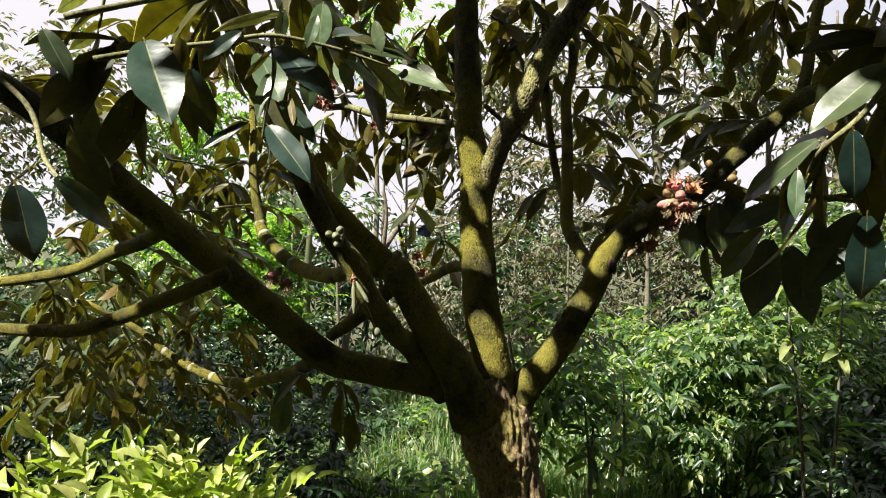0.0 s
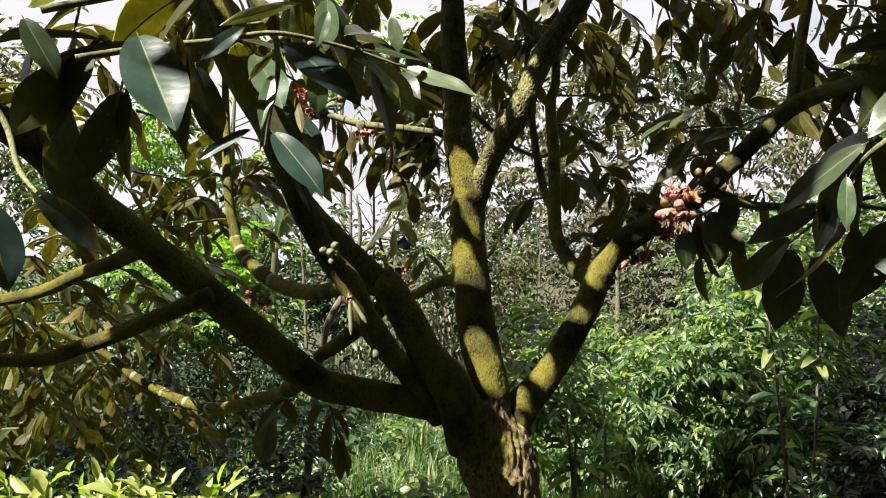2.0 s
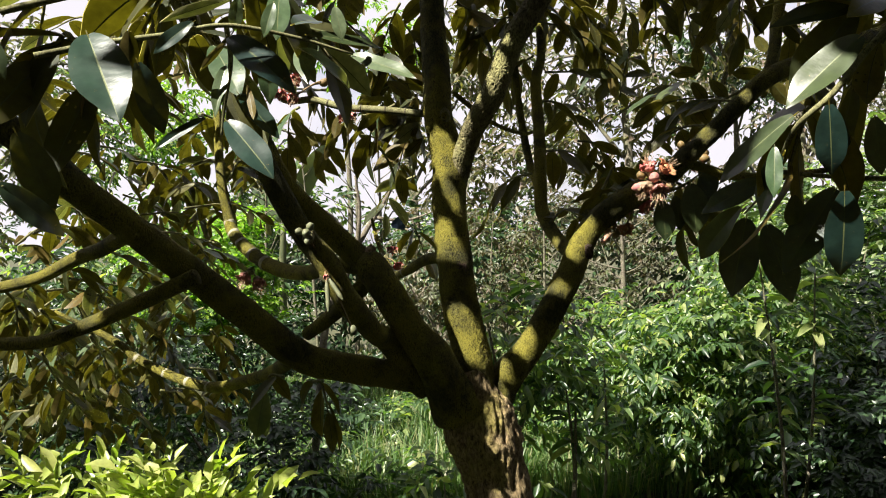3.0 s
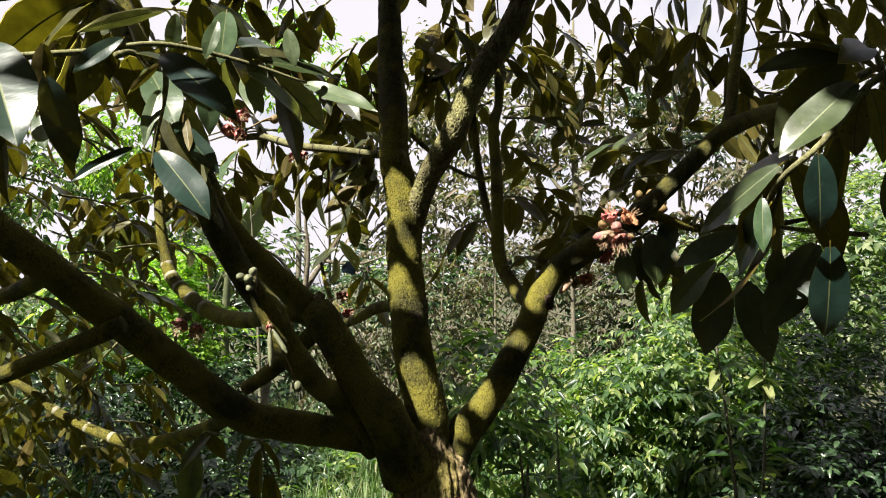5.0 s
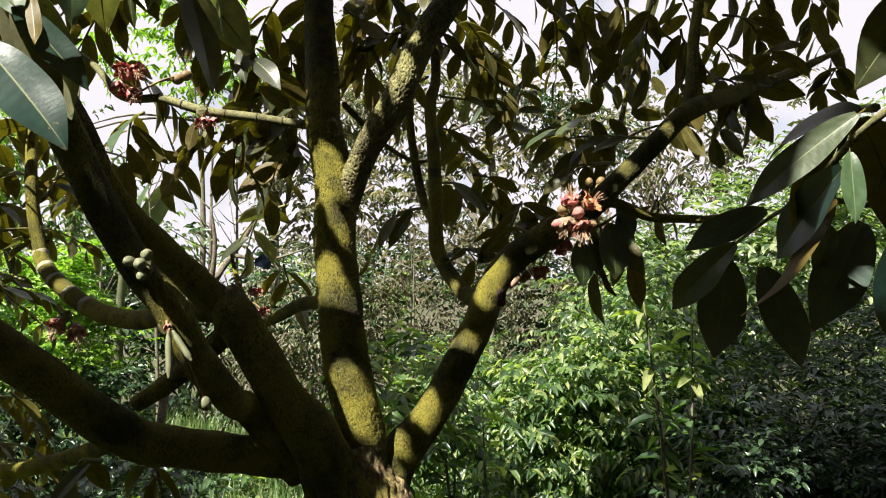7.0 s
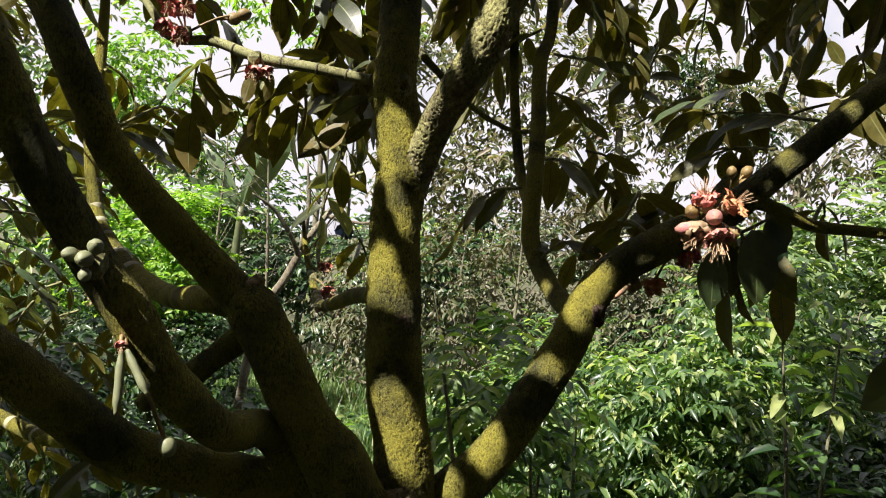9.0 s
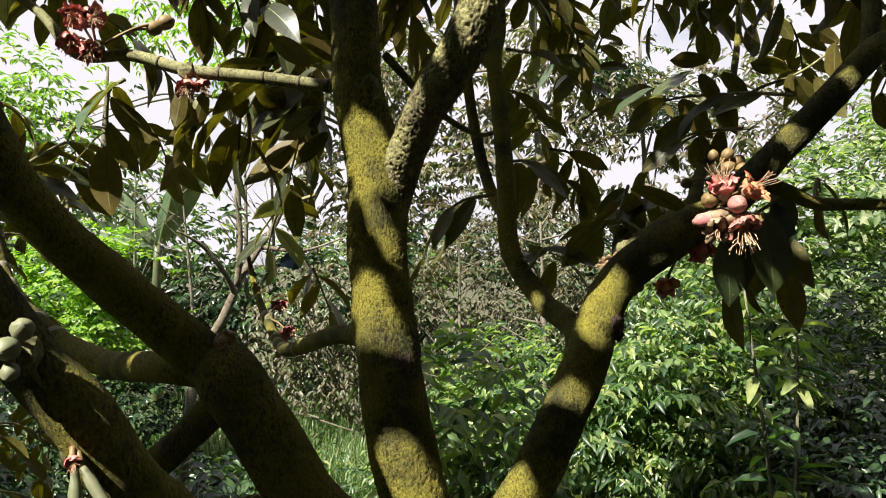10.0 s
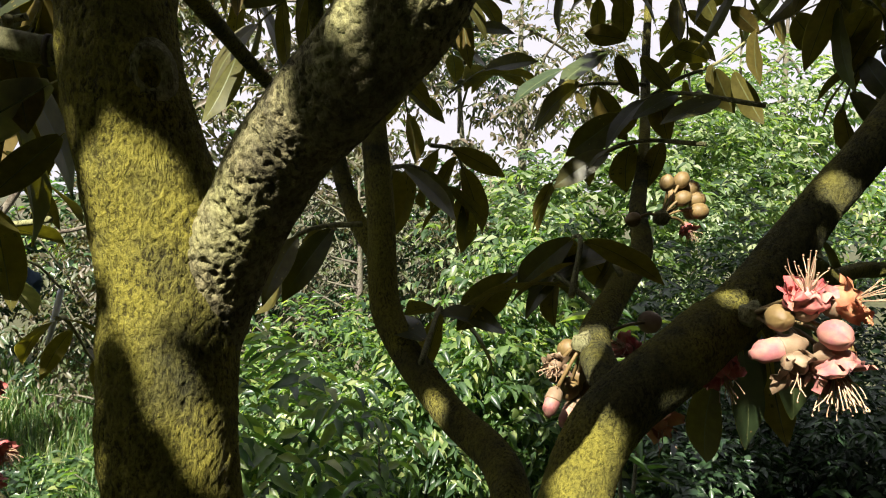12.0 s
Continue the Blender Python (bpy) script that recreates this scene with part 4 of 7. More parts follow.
    for x, y, z, r in SUN_GAPS:
        for f in (-0.016, 0.0, 0.016):
            d = veil + lay * f - np.array((x, y, z))
            clear &= np.linalg.norm(d - np.outer(d @ s, s), axis=1) > r + 0.008
    veil, lay = veil[clear], lay[clear]
    at, ways, ln = np.concatenate([at, veil]), np.concatenate([ways, lay]), np.concatenate([ln, np.full(len(veil), 0.036)])
    m = len(at)
    ups = np.array([0, 0, 1.0]) + g.normal(size=(m, 3)) * 0.35
    ups[-len(more) - len(veil):] = s
    ways /= np.linalg.norm(ways, axis=1)[:, None]
    part("canopy", simple_leaves("canopy", at - ways * ln[:, None] * 0.5, ways, ups, ln, np.where(ln < 0.04, 0.02, np.where(ln < 0.07, 0.05, ln * 0.4)), SHADE_CANOPY), tree, "unseen leaves added overhead to dapple and shade", "stuff")
    # branches added to carry these unseen leaves
    for end, start in (((-1.25, 0.75, 2.95), (-0.52, 1.4, 2.15)), ((-0.2, 0.3, 3.1), (0.05, 1.7, 2.6)), ((-1.3, -0.1, 3.0), (-1.0, 1.0, 1.95)), ((0.3, 0.2, 3.0), (0.40, 1.42, 2.6)), ((0.5, 0.6, 2.9), (0.98, 1.7, 2.6))):
        a, b = Vector(start), Vector(end)
        tube("branch", [a, a.lerp(b, 0.5) + Vector((0, 0, 0.15)), b], [0.012, 0.01, 0.005], BARK, tree, "", 8, 6, 0.05, a.x * 9)


canopy()

# ---- leafy twigs of the tree ----
near_twig = tube("twig", [(-0.333, 0.636, 1.681), (-0.282, 0.657, 1.697), (-0.227, 0.675, 1.709), (-0.176, 0.687, 1.720), (-0.114, 0.704, 1.712), (-0.056, 0.716, 1.696)], [0.0032, 0.003, 0.0027, 0.0024, 0.002, 0.0012], TWIG_BARK, tree, "leafy twig hanging close by", 8, 6, 0.03)
side_twig = tube("twig", [(-0.181, 0.706, 1.726), (-0.181, 0.716, 1.692), (-0.192, 0.724, 1.648), (-0.197, 0.728, 1.620)], [0.0028, 0.0026, 0.0022, 0.0012], TWIG_BARK, tree, "", 8, 6, 0.03)
high_twig = tube("twig", [(-0.359, 0.632, 1.720), (-0.282, 0.662, 1.749), (-0.184, 0.686, 1.777), (-0.087, 0.702, 1.787), (-0.020, 0.709, 1.783)], [0.0036, 0.0032, 0.003, 0.0024, 0.0014], TWIG_BARK, tree, "", 8, 6, 0.03)
low_twig = tube("twig", [(-0.470, 0.640, 1.700), (-0.400, 0.640, 1.640), (-0.365, 0.610, 1.585), (-0.335, 0.585, 1.560)], [0.003, 0.0028, 0.0022, 0.0014], TWIG_BARK, tree, "", 8, 6, 0.03)
hanging_twig = tube("twig", [(0.560, 0.640, 1.715), (0.470, 0.655, 1.690), (0.415, 0.665, 1.630), (0.395, 0.700, 1.600), (0.425, 0.790, 1.565), (0.462, 0.880, 1.552), (0.470, 0.960, 1.522)], [0.004, 0.0036, 0.0032, 0.003, 0.0026, 0.0022, 0.0014], TWIG_BARK, tree, "leafy twig hanging close by", 8, 6, 0.03)
lower_twig = tube("twig", [(0.425, 0.790, 1.565), (0.480, 0.780, 1.556), (0.540, 0.770, 1.550)], [0.0026, 0.0026, 0.003], TWIG_BARK, tree, "", 8, 6, 0.03)
leaf_between((0.411, 0.611, 1.672), (0.335, 0.609, 1.611), hanging_twig, 0.90, (-0.58, -0.86, 0.42), False, 0)
leaf_between((0.398, 0.697, 1.618), (0.329, 0.751, 1.556), hanging_twig, 0.66, (-0.51, -0.90, 0.53), False, 1)
leaf_between((0.461, 0.873, 1.563), (0.378, 0.898, 1.529), hanging_twig, 0.98, (-0.46, -0.92, 0.58), False, 2)
leaf_between((0.469, 0.953, 1.520), (0.432, 0.930, 1.408), hanging_twig, 1.05, (-0.38, -1.00, 0.54), False, 3)
leaf_between((0.426, 0.875, 1.531), (0.392, 0.964, 1.458), hanging_twig, 0.74, (-0.46, -0.96, 0.58), False, 4)
leaf_between((0.463, 0.894, 1.509), (0.468, 0.841, 1.410), hanging_twig, 1.01, (-0.42, -0.97, 0.55), False, 5)
leaf_between((0.509, 0.807, 1.548), (0.424, 0.779, 1.450), lower_twig, 0.86, (-0.35, -0.90, 0.35), False, 6)
leaf_between((0.462, 0.725, 1.542), (0.474, 0.749, 1.437), lower_twig, 0.94, (-0.35, -0.90, 0.35), False, 7)
leaf_between((0.407, 0.661, 1.622), (0.420, 0.678, 1.547), hanging_twig, 1.01, (-0.48, -0.93, 0.41), False, 8)
leaf_between((0.472, 0.677, 1.721), (0.367, 0.685, 1.709), hanging_twig, 0.58, (-0.48, -0.76, 0.44), False, 9)
leaf_between((0.360, 0.676, 1.583), (0.351, 0.664, 1.530), hanging_twig, 0.78, (-0.53, -0.94, 0.36), True, 10)
leaf_between((0.328, 0.486, 1.578), (0.337, 0.491, 1.534), hanging_twig, 1.01, (-0.53, -0.89, 0.42), False, 11)
leaf_between((0.384, 0.700, 1.579), (0.403, 0.815, 1.507), hanging_twig, 0.70, (-0.52, -0.92, 0.50), False, 12)
leaf_between((0.429, 0.766, 1.538), (0.450, 0.800, 1.492), hanging_twig, 0.94, (-0.44, -0.96, 0.50), False, 13)
leaf_between((-0.209, 0.550, 1.652), (-0.196, 0.566, 1.595), near_twig, 1.01, (0.22, -1.00, 0.34), False, 14)
leaf_between((-0.267, 0.595, 1.689), (-0.218, 0.530, 1.608), high_twig, 0.94, (0.24, -0.97, 0.30), False, 15)
leaf_between((-0.301, 0.500, 1.667), (-0.278, 0.498, 1.628), high_twig, 1.01, (0.37, -0.89, 0.33), False, 16)
leaf_between((-0.160, 0.627, 1.692), (-0.095, 0.563, 1.637), near_twig, 0.70, (0.12, -0.94, 0.40), False, 17)
leaf_between((-0.143, 0.711, 1.707), (-0.142, 0.711, 1.647), near_twig, 0.94, (0.23, -1.03, 0.30), True, 18)
leaf_between((-0.184, 0.694, 1.631), (-0.132, 0.658, 1.575), side_twig, 0.94, (0.24, -1.02, 0.46), False, 19)
leaf_between((-0.186, 0.718, 1.691), (-0.193, 0.689, 1.639), side_twig, 0.62, (0.12, -0.97, 0.36), True, 20)
leaf_between((-0.180, 0.730, 1.665), (-0.136, 0.723, 1.616), side_twig, 0.78, (0.20, -0.99, 0.45), False, 21)
leaf_between((-0.062, 0.724, 1.699), (0.006, 0.673, 1.663), near_twig, 0.58, (0.01, -0.99, 0.39), True, 22)
leaf_between((-0.105, 0.720, 1.719), (-0.023, 0.741, 1.716), near_twig, 0.47, (0.08, -0.88, 0.41), False, 23)
leaf_between((-0.103, 0.654, 1.687), (-0.045, 0.738, 1.668), near_twig, 0.39, (0.12, -0.94, 0.42), True, 24)
leaf_between((-0.137, 0.575, 1.705), (-0.198, 0.576, 1.692), high_twig, 0.43, (-0.21, 0.84, 0.84), True, 25)
leaf_between((-0.162, 0.683, 1.747), (-0.170, 0.691, 1.715), high_twig, 1.09, (0.24, -1.00, 0.23), True, 26)
leaf_between((-0.139, 0.776, 1.788), (-0.136, 0.728, 1.722), high_twig, 0.86, (0.16, -1.01, 0.23), True, 27)
leaf_between((-0.252, 0.644, 1.706), (-0.259, 0.658, 1.668), near_twig, 1.01, (-0.24, 0.93, 0.71), False, 28)
leaf_between((-0.341, 0.581, 1.565), (-0.297, 0.609, 1.521), low_twig, 0.94, (0.45, -0.91, 0.56), False, 29)
leaf_between((-0.375, 0.584, 1.560), (-0.360, 0.587, 1.489), low_twig, 1.17, (0.43, -0.90, 0.57), False, 30)
leaf_between((-0.374, 0.669, 1.624), (-0.350, 0.695, 1.547), low_twig, 1.09, (0.44, -0.96, 0.45), False, 31)
leaf_between((-0.114, 0.692, 1.720), (-0.089, 0.763, 1.756), near_twig, 0.78, (0.10, -0.97, 0.31), False, 32)
leaf_between((-0.114, 0.732, 1.703), (-0.098, 0.742, 1.675), near_twig, 1.09, (0.16, -1.04, 0.32), True, 33)
leaf_between((-0.203, 0.679, 1.723), (-0.238, 0.660, 1.690), high_twig, 0.70, (0.26, -0.91, 0.36), False, 34)
leaf_between((-0.164, 0.708, 1.668), (-0.154, 0.700, 1.627), near_twig, 0.47, (-0.04, 0.93, 0.70), False, 35)
leaf_between((-0.128, 0.684, 1.741), (-0.138, 0.676, 1.707), high_twig, 0.94, (0.15, -1.03, 0.20), True, 36)
leaf_between((-0.070, 0.688, 1.737), (-0.063, 0.681, 1.702), high_twig, 1.01, (0.11, -1.02, 0.22), True, 37)
leaf_between((-0.204, 0.709, 1.636), (-0.250, 0.682, 1.605), side_twig, 0.47, (0.26, -0.92, 0.51), False, 38)
leaf_between((-0.175, 0.692, 1.708), (-0.203, 0.677, 1.673), near_twig, 0.39, (-0.20, 0.88, 0.82), False, 39)
under_twig = tube("twig", [(0.554, 1.500, 1.585), (0.610, 1.520, 1.602), (0.643, 1.500, 1.627)], [0.004, 0.003, 0.002], TWIG_BARK, tree, "", 8, 6, 0.03)
leaf_between((0.550, 1.500, 1.573), (0.554, 1.480, 1.481), under_twig, 1.45, (0.1, -1.0, 0.25), False, 1235)
leaf_between((0.590, 1.530, 1.583), (0.600, 1.510, 1.502), under_twig, 1.3, (0.1, -1.0, 0.25), False, 1262)
leaf_between((0.620, 1.510, 1.611), (0.628, 1.490, 1.493), under_twig, 1.35, (0.1, -1.0, 0.25), False, 1308)
leaf_between((0.652, 1.530, 1.626), (0.669, 1.510, 1.531), under_twig, 1.3, (0.1, -1.0, 0.25), False, 1330)
leaf_between((0.658, 1.540, 1.657), (0.684, 1.520, 1.574), under_twig, 1.4, (0.1, -1.0, 0.25), False, 1330)
left_spray = tube("twig", [(0.902, 1.990, 1.894), (0.832, 2.000, 1.893), (0.779, 2.010, 1.887), (0.705, 2.020, 1.865)], [0.0040, 0.0032, 0.0024, 0.0016], TWIG_BARK, tree, "", 8, 6, 0.03)
right_spray = tube("twig", [(0.914, 1.990, 1.874), (0.991, 2.000, 1.912), (1.104, 2.010, 1.952), (1.225, 2.020, 2.021), (1.376, 2.030, 2.085), (1.543, 2.040, 2.150)], [0.0040, 0.0035, 0.0030, 0.0026, 0.0021, 0.0016], TWIG_BARK, tree, "", 8, 6, 0.03)
leaf_between((0.820, 1.990, 1.947), (0.712, 1.991, 1.893), left_spray, 1.00, (0.0, -0.3, 0.95), False, 5)
leaf_between((0.728, 1.990, 1.909), (0.630, 2.000, 1.863), left_spray, 1.00, (0.0, -0.3, 0.95), False, 8)
leaf_between((0.762, 1.990, 1.887), (0.620, 1.961, 1.812), left_spray, 0.95, (0.0, 0.75, 0.6), False, 7)
leaf_between((0.783, 1.990, 1.886), (0.864, 1.999, 1.799), left_spray, 1.00, (0.1, 0.9, 0.35), False, 3)
leaf_between((0.835, 1.990, 1.942), (0.882, 1.992, 1.874), left_spray, 1.20, (0.1, 0.9, 0.35), False, 2)
leaf_between((0.888, 1.990, 1.945), (0.934, 1.966, 1.882), left_spray, 1.10, (0.1, 0.9, 0.35), False, 7)
leaf_between((0.862, 1.990, 1.966), (0.772, 2.003, 1.974), left_spray, 1.00, (0.0, 0.75, 0.6), False, 6)
leaf_between((0.751, 1.990, 1.875), (0.767, 1.987, 1.843), left_spray, 1.00, (0.1, 0.9, 0.35), False, 3)
leaf_between((0.977, 1.990, 2.055), (0.939, 1.961, 1.962), right_spray, 1.10, (0.1, 0.9, 0.35), False, 3)
leaf_between((1.063, 1.990, 1.949), (0.948, 1.984, 1.969), right_spray, 1.00, (0.0, 0.75, 0.6), False, 2)
leaf_between((1.071, 1.990, 1.938), (1.151, 2.015, 1.863), right_spray, 1.00, (0.1, 0.9, 0.35), False, 6)
leaf_between((1.069, 1.990, 1.945), (1.025, 1.970, 1.874), right_spray, 1.00, (0.1, 0.9, 0.35), False, 1)
leaf_between((1.183, 1.990, 2.019), (1.142, 1.968, 1.902), right_spray, 1.10, (0.1, 0.9, 0.35), False, 7)
leaf_between((1.122, 1.990, 1.939), (1.177, 1.968, 1.834), right_spray, 0.90, (0.1, 0.9, 0.35), False, 0)
leaf_between((1.291, 1.990, 2.057), (1.413, 2.018, 2.012), right_spray, 1.20, (0.1, 0.9, 0.35), False, 0)
leaf_between((1.258, 1.990, 2.067), (1.227, 1.973, 1.986), right_spray, 1.20, (0.1, 0.9, 0.35), False, 3)
leaf_between((1.354, 1.990, 2.073), (1.556, 2.018, 2.055), right_spray, 1.00, (0.1, 0.9, 0.35), False, 2)
leaf_between((1.195, 1.990, 2.011), (1.132, 2.012, 2.062), right_spray, 1.00, (0.0, 0.75, 0.6), False, 4)
leaf_between((1.408, 1.990, 2.102), (1.565, 1.979, 2.125), right_spray, 1.00, (0.0, 0.75, 0.6), False, 3)
leaf_between((1.030, 1.990, 2.074), (1.072, 1.992, 2.018), right_spray, 1.10, (0.1, 0.9, 0.35), False, 3)
under_spray = tube("twig", [(0.007, 1.640, 1.828), (-0.031, 1.650, 1.818), (-0.077, 1.660, 1.813), (-0.123, 1.670, 1.815)], [0.0025, 0.0020, 0.0015, 0.0010], TWIG_BARK, tree, "", 8, 6, 0.03)
leaf_between((-0.107, 1.660, 1.823), (-0.096, 1.651, 1.766), under_spray, 1.20, (0.1, 0.9, 0.35), False, 3)
leaf_between((-0.070, 1.660, 1.819), (-0.063, 1.698, 1.750), under_spray, 1.25, (0.1, 0.9, 0.35), False, 6)
leaf_between((-0.032, 1.660, 1.817), (-0.030, 1.658, 1.769), under_spray, 1.20, (0.1, 0.9, 0.35), False, 5)
leaf_between((-0.007, 1.660, 1.818), (0.004, 1.665, 1.752), under_spray, 1.20, (0.1, 0.9, 0.35), False, 2)
leaf_between((-0.049, 1.660, 1.822), (-0.042, 1.656, 1.779), under_spray, 1.10, (0.1, 0.9, 0.35), False, 5)
leaf_between((0.022, 1.660, 1.790), (-0.052, 1.658, 1.741), under_spray, 1.00, (0.2, 0.8, 0.5), True, 0)
leaf_between((0.025, 1.660, 1.753), (-0.027, 1.676, 1.707), under_spray, 0.90, (0.2, 0.8, 0.5), False, 5)
leaf_between((-0.055, 1.660, 1.850), (-0.130, 1.644, 1.850), under_spray, 0.80, (0.0, 0.5, 0.8), False, 5)
leaf_between((0.004, 1.660, 1.848), (-0.053, 1.689, 1.898), under_spray, 1.00, (0.1, 0.9, 0.35), False, 7)
leaf_between((-0.147, 1.660, 1.813), (-0.165, 1.682, 1.766), under_spray, 1.10, (0.1, 0.9, 0.35), False, 2)
leaf_between((-0.179, 1.660, 1.816), (-0.191, 1.669, 1.759), under_spray, 1.10, (0.1, 0.9, 0.35), False, 2)
leaf_between((-0.168, 1.660, 1.800), (-0.154, 1.643, 1.780), under_spray, 1.00, (0.1, 0.9, 0.35), True, 0)
spray(tree, (-0.039, 1.580, 1.819), (-0.113, 1.720, 1.723), 7, 0.108, hang=0.9, paler=0)
spray(tree, (-0.001, 1.600, 1.817), (-0.045, 1.850, 1.693), 8, 0.108, hang=0.8, paler=0.1)
spray(tree, (-0.161, 1.938, 1.856), (-0.279, 2.118, 1.787), 7, 0.1, hang=0.5599999999999999, paler=0)
spray(tree, (-0.114, 1.900, 2.103), (-0.041, 1.900, 1.916), 7, 0.108, hang=0.8, paler=0)
spray(tree, (-0.191, 2.369, 2.092), (-0.039, 2.169, 1.897), 6, 0.1, hang=0.6400000000000001, paler=0)
spray(tree, (0.000, 1.900, 1.682), (-0.102, 2.100, 1.582), 6, 0.108, hang=0.6, paler=0.3)
spray(tree, (-0.008, 2.100, 1.545), (0.029, 2.300, 1.434), 5, 0.11, hang=0.9, paler=0)
spray(tree, (-0.020, 1.800, 2.130), (-0.085, 1.900, 2.026), 7, 0.108, hang=0.8, paler=0)
spray(tree, (0.352, 1.950, 2.119), (0.177, 2.000, 2.102), 9, 0.108, hang=0.6, paler=0)
spray(tree, (0.358, 1.950, 2.022), (0.235, 2.100, 1.924), 8, 0.108, hang=0.9, paler=0)
spray(tree, (0.359, 1.930, 1.888), (0.543, 2.200, 1.849), 8, 0.108, hang=0.9, paler=0)
spray(tree, (0.347, 2.000, 2.202), (0.552, 2.200, 2.237), 8, 0.108, hang=0.7, paler=0)
spray(tree, (0.217, 1.900, 2.229), (0.311, 2.000, 2.135), 7, 0.108, hang=0.8, paler=0)
spray(tree, (0.351, 1.870, 1.735), (0.603, 2.100, 1.691), 8, 0.108, hang=0.8, paler=0)
spray(tree, (0.322, 1.850, 1.672), (0.209, 1.950, 1.586), 6, 0.108, hang=0.9, paler=0)
spray(tree, (0.381, 1.970, 2.126), (0.635, 2.300, 2.116), 9, 0.108, hang=0.8, paler=0)
spray(tree, (0.394, 1.970, 1.978), (0.744, 2.400, 2.001), 9, 0.108, hang=0.6, paler=0.2)
spray(tree, (0.508, 2.100, 2.238), (0.643, 2.200, 2.107), 8, 0.108, hang=0.9, paler=0)
spray(tree, (0.581, 2.100, 2.308), (0.740, 2.200, 2.200), 9, 0.108, hang=0.8, paler=0)
spray(tree, (0.731, 2.400, 1.920), (0.927, 2.500, 1.989), 9, 0.11, hang=0.1, paler=0.1)
spray(tree, (0.337, 1.720, 1.531), (0.457, 1.900, 1.547), 5, 0.108, hang=0.5, paler=0)
spray(tree, (0.137, 1.900, 2.166), (0.209, 2.000, 2.053), 6, 0.108, hang=0.8, paler=0)
spray(tree, (0.668, 1.900, 2.246), (0.735, 2.000, 2.050), 9, 0.108, hang=0.8, paler=0)
spray(tree, (0.750, 1.900, 2.231), (0.857, 2.000, 2.050), 9, 0.108, hang=0.8, paler=0)
spray(tree, (0.818, 1.800, 2.207), (0.879, 1.900, 2.070), 8, 0.108, hang=0.8, paler=0)
spray(tree, (0.858, 1.700, 2.153), (0.892, 1.800, 2.024), 8, 0.108, hang=0.8, paler=0.1)
spray(tree, (1.006, 1.680, 1.974), (1.107, 1.700, 1.892), 7, 0.108, hang=0.8, paler=0)
spray(tree, (1.109, 1.700, 1.950), (1.203, 1.700, 2.066), 7, 0.108, hang=0.6, paler=0.2)
spray(tree, (1.053, 1.700, 2.139), (1.209, 1.750, 2.099), 8, 0.108, hang=0.6, paler=0.2)
spray(tree, (0.835, 1.700, 1.822), (0.740, 1.900, 1.814), 8, 0.108, hang=0.4, paler=0)
spray(tree, (0.783, 1.750, 1.773), (0.675, 1.950, 1.725), 8, 0.108, hang=0.5, paler=0)
spray(tree, (0.931, 1.700, 2.095), (0.988, 1.700, 1.965), 8, 0.108, hang=0.9, paler=0)
spray(tree, (1.139, 1.700, 1.935), (1.027, 1.720, 1.824), 6, 0.108, hang=0.9, paler=0)
spray(tree, (0.608, 1.560, 1.613), (0.636, 1.600, 1.508), 5, 0.11, hang=1.6, paler=0)
spray(tree, (0.684, 1.550, 1.611), (0.720, 1.600, 1.533), 4, 0.1, hang=1.6, paler=0)
spray(tree, (0.453, 1.620, 1.607), (0.508, 1.700, 1.654), 4, 0.11, hang=0.9, paler=0)
spray(tree, (0.738, 1.550, 1.623), (0.792, 1.600, 1.640), 3, 0.09, hang=1.2, paler=0)
spray(tree, (0.515, 1.640, 1.582), (0.524, 1.850, 1.593), 6, 0.11, hang=0.5, paler=0)
spray(tree, (0.553, 1.660, 1.618), (0.566, 1.800, 1.613), 6, 0.11, hang=0.7, paler=0)
spray(tree, (0.714, 2.300, 1.965), (0.769, 2.300, 2.141), 8, 0.11, hang=0.4, paler=0.1)
spray(tree, (0.489, 2.000, 1.778), (0.610, 2.100, 1.704), 6, 0.108, hang=0.9, paler=0)
spray(tree, (-0.996, 1.777, 1.971), (-0.977, 2.077, 1.919), 8, 0.1, hang=0.48, paler=0.1)
spray(tree, (-0.640, 1.500, 1.891), (-0.630, 1.800, 1.856), 9, 0.1, hang=0.7, paler=0.1)
spray(tree, (-0.639, 1.545, 1.842), (-0.621, 1.845, 1.790), 8, 0.1, hang=0.5599999999999999, paler=0.1)
spray(tree, (-0.711, 1.500, 1.750), (-0.882, 1.700, 1.865), 7, 0.1, hang=0.6, paler=0)
spray(tree, (-0.818, 1.718, 1.808), (-0.999, 1.918, 1.936), 6, 0.1, hang=0.48, paler=0)
spray(tree, (-0.582, 1.787, 1.965), (-0.803, 1.987, 1.908), 8, 0.1, hang=0.5599999999999999, paler=0.1)
spray(tree, (-0.529, 1.950, 1.853), (-0.685, 2.100, 1.831), 9, 0.1, hang=0.8, paler=0)
spray(tree, (-0.531, 1.920, 1.739), (-0.789, 2.200, 1.741), 10, 0.1, hang=0.7, paler=0.1)
spray(tree, (-0.611, 1.976, 1.684), (-0.882, 2.256, 1.677), 9, 0.1, hang=0.5599999999999999, paler=0.1)
spray(tree, (-0.524, 1.920, 1.692), (-0.493, 2.200, 1.772), 9, 0.1, hang=0.8, paler=0.1)
spray(tree, (-0.502, 1.921, 1.735), (-0.467, 2.201, 1.821), 8, 0.1, hang=0.6400000000000001, paler=0.1)
spray(tree, (-0.506, 1.900, 1.598), (-0.774, 2.300, 1.585), 10, 0.072, hang=0.6, paler=0.2)
spray(tree, (-0.450, 2.008, 1.659), (-0.634, 2.408, 1.738), 10, 0.07, hang=0.48, paler=0.2)
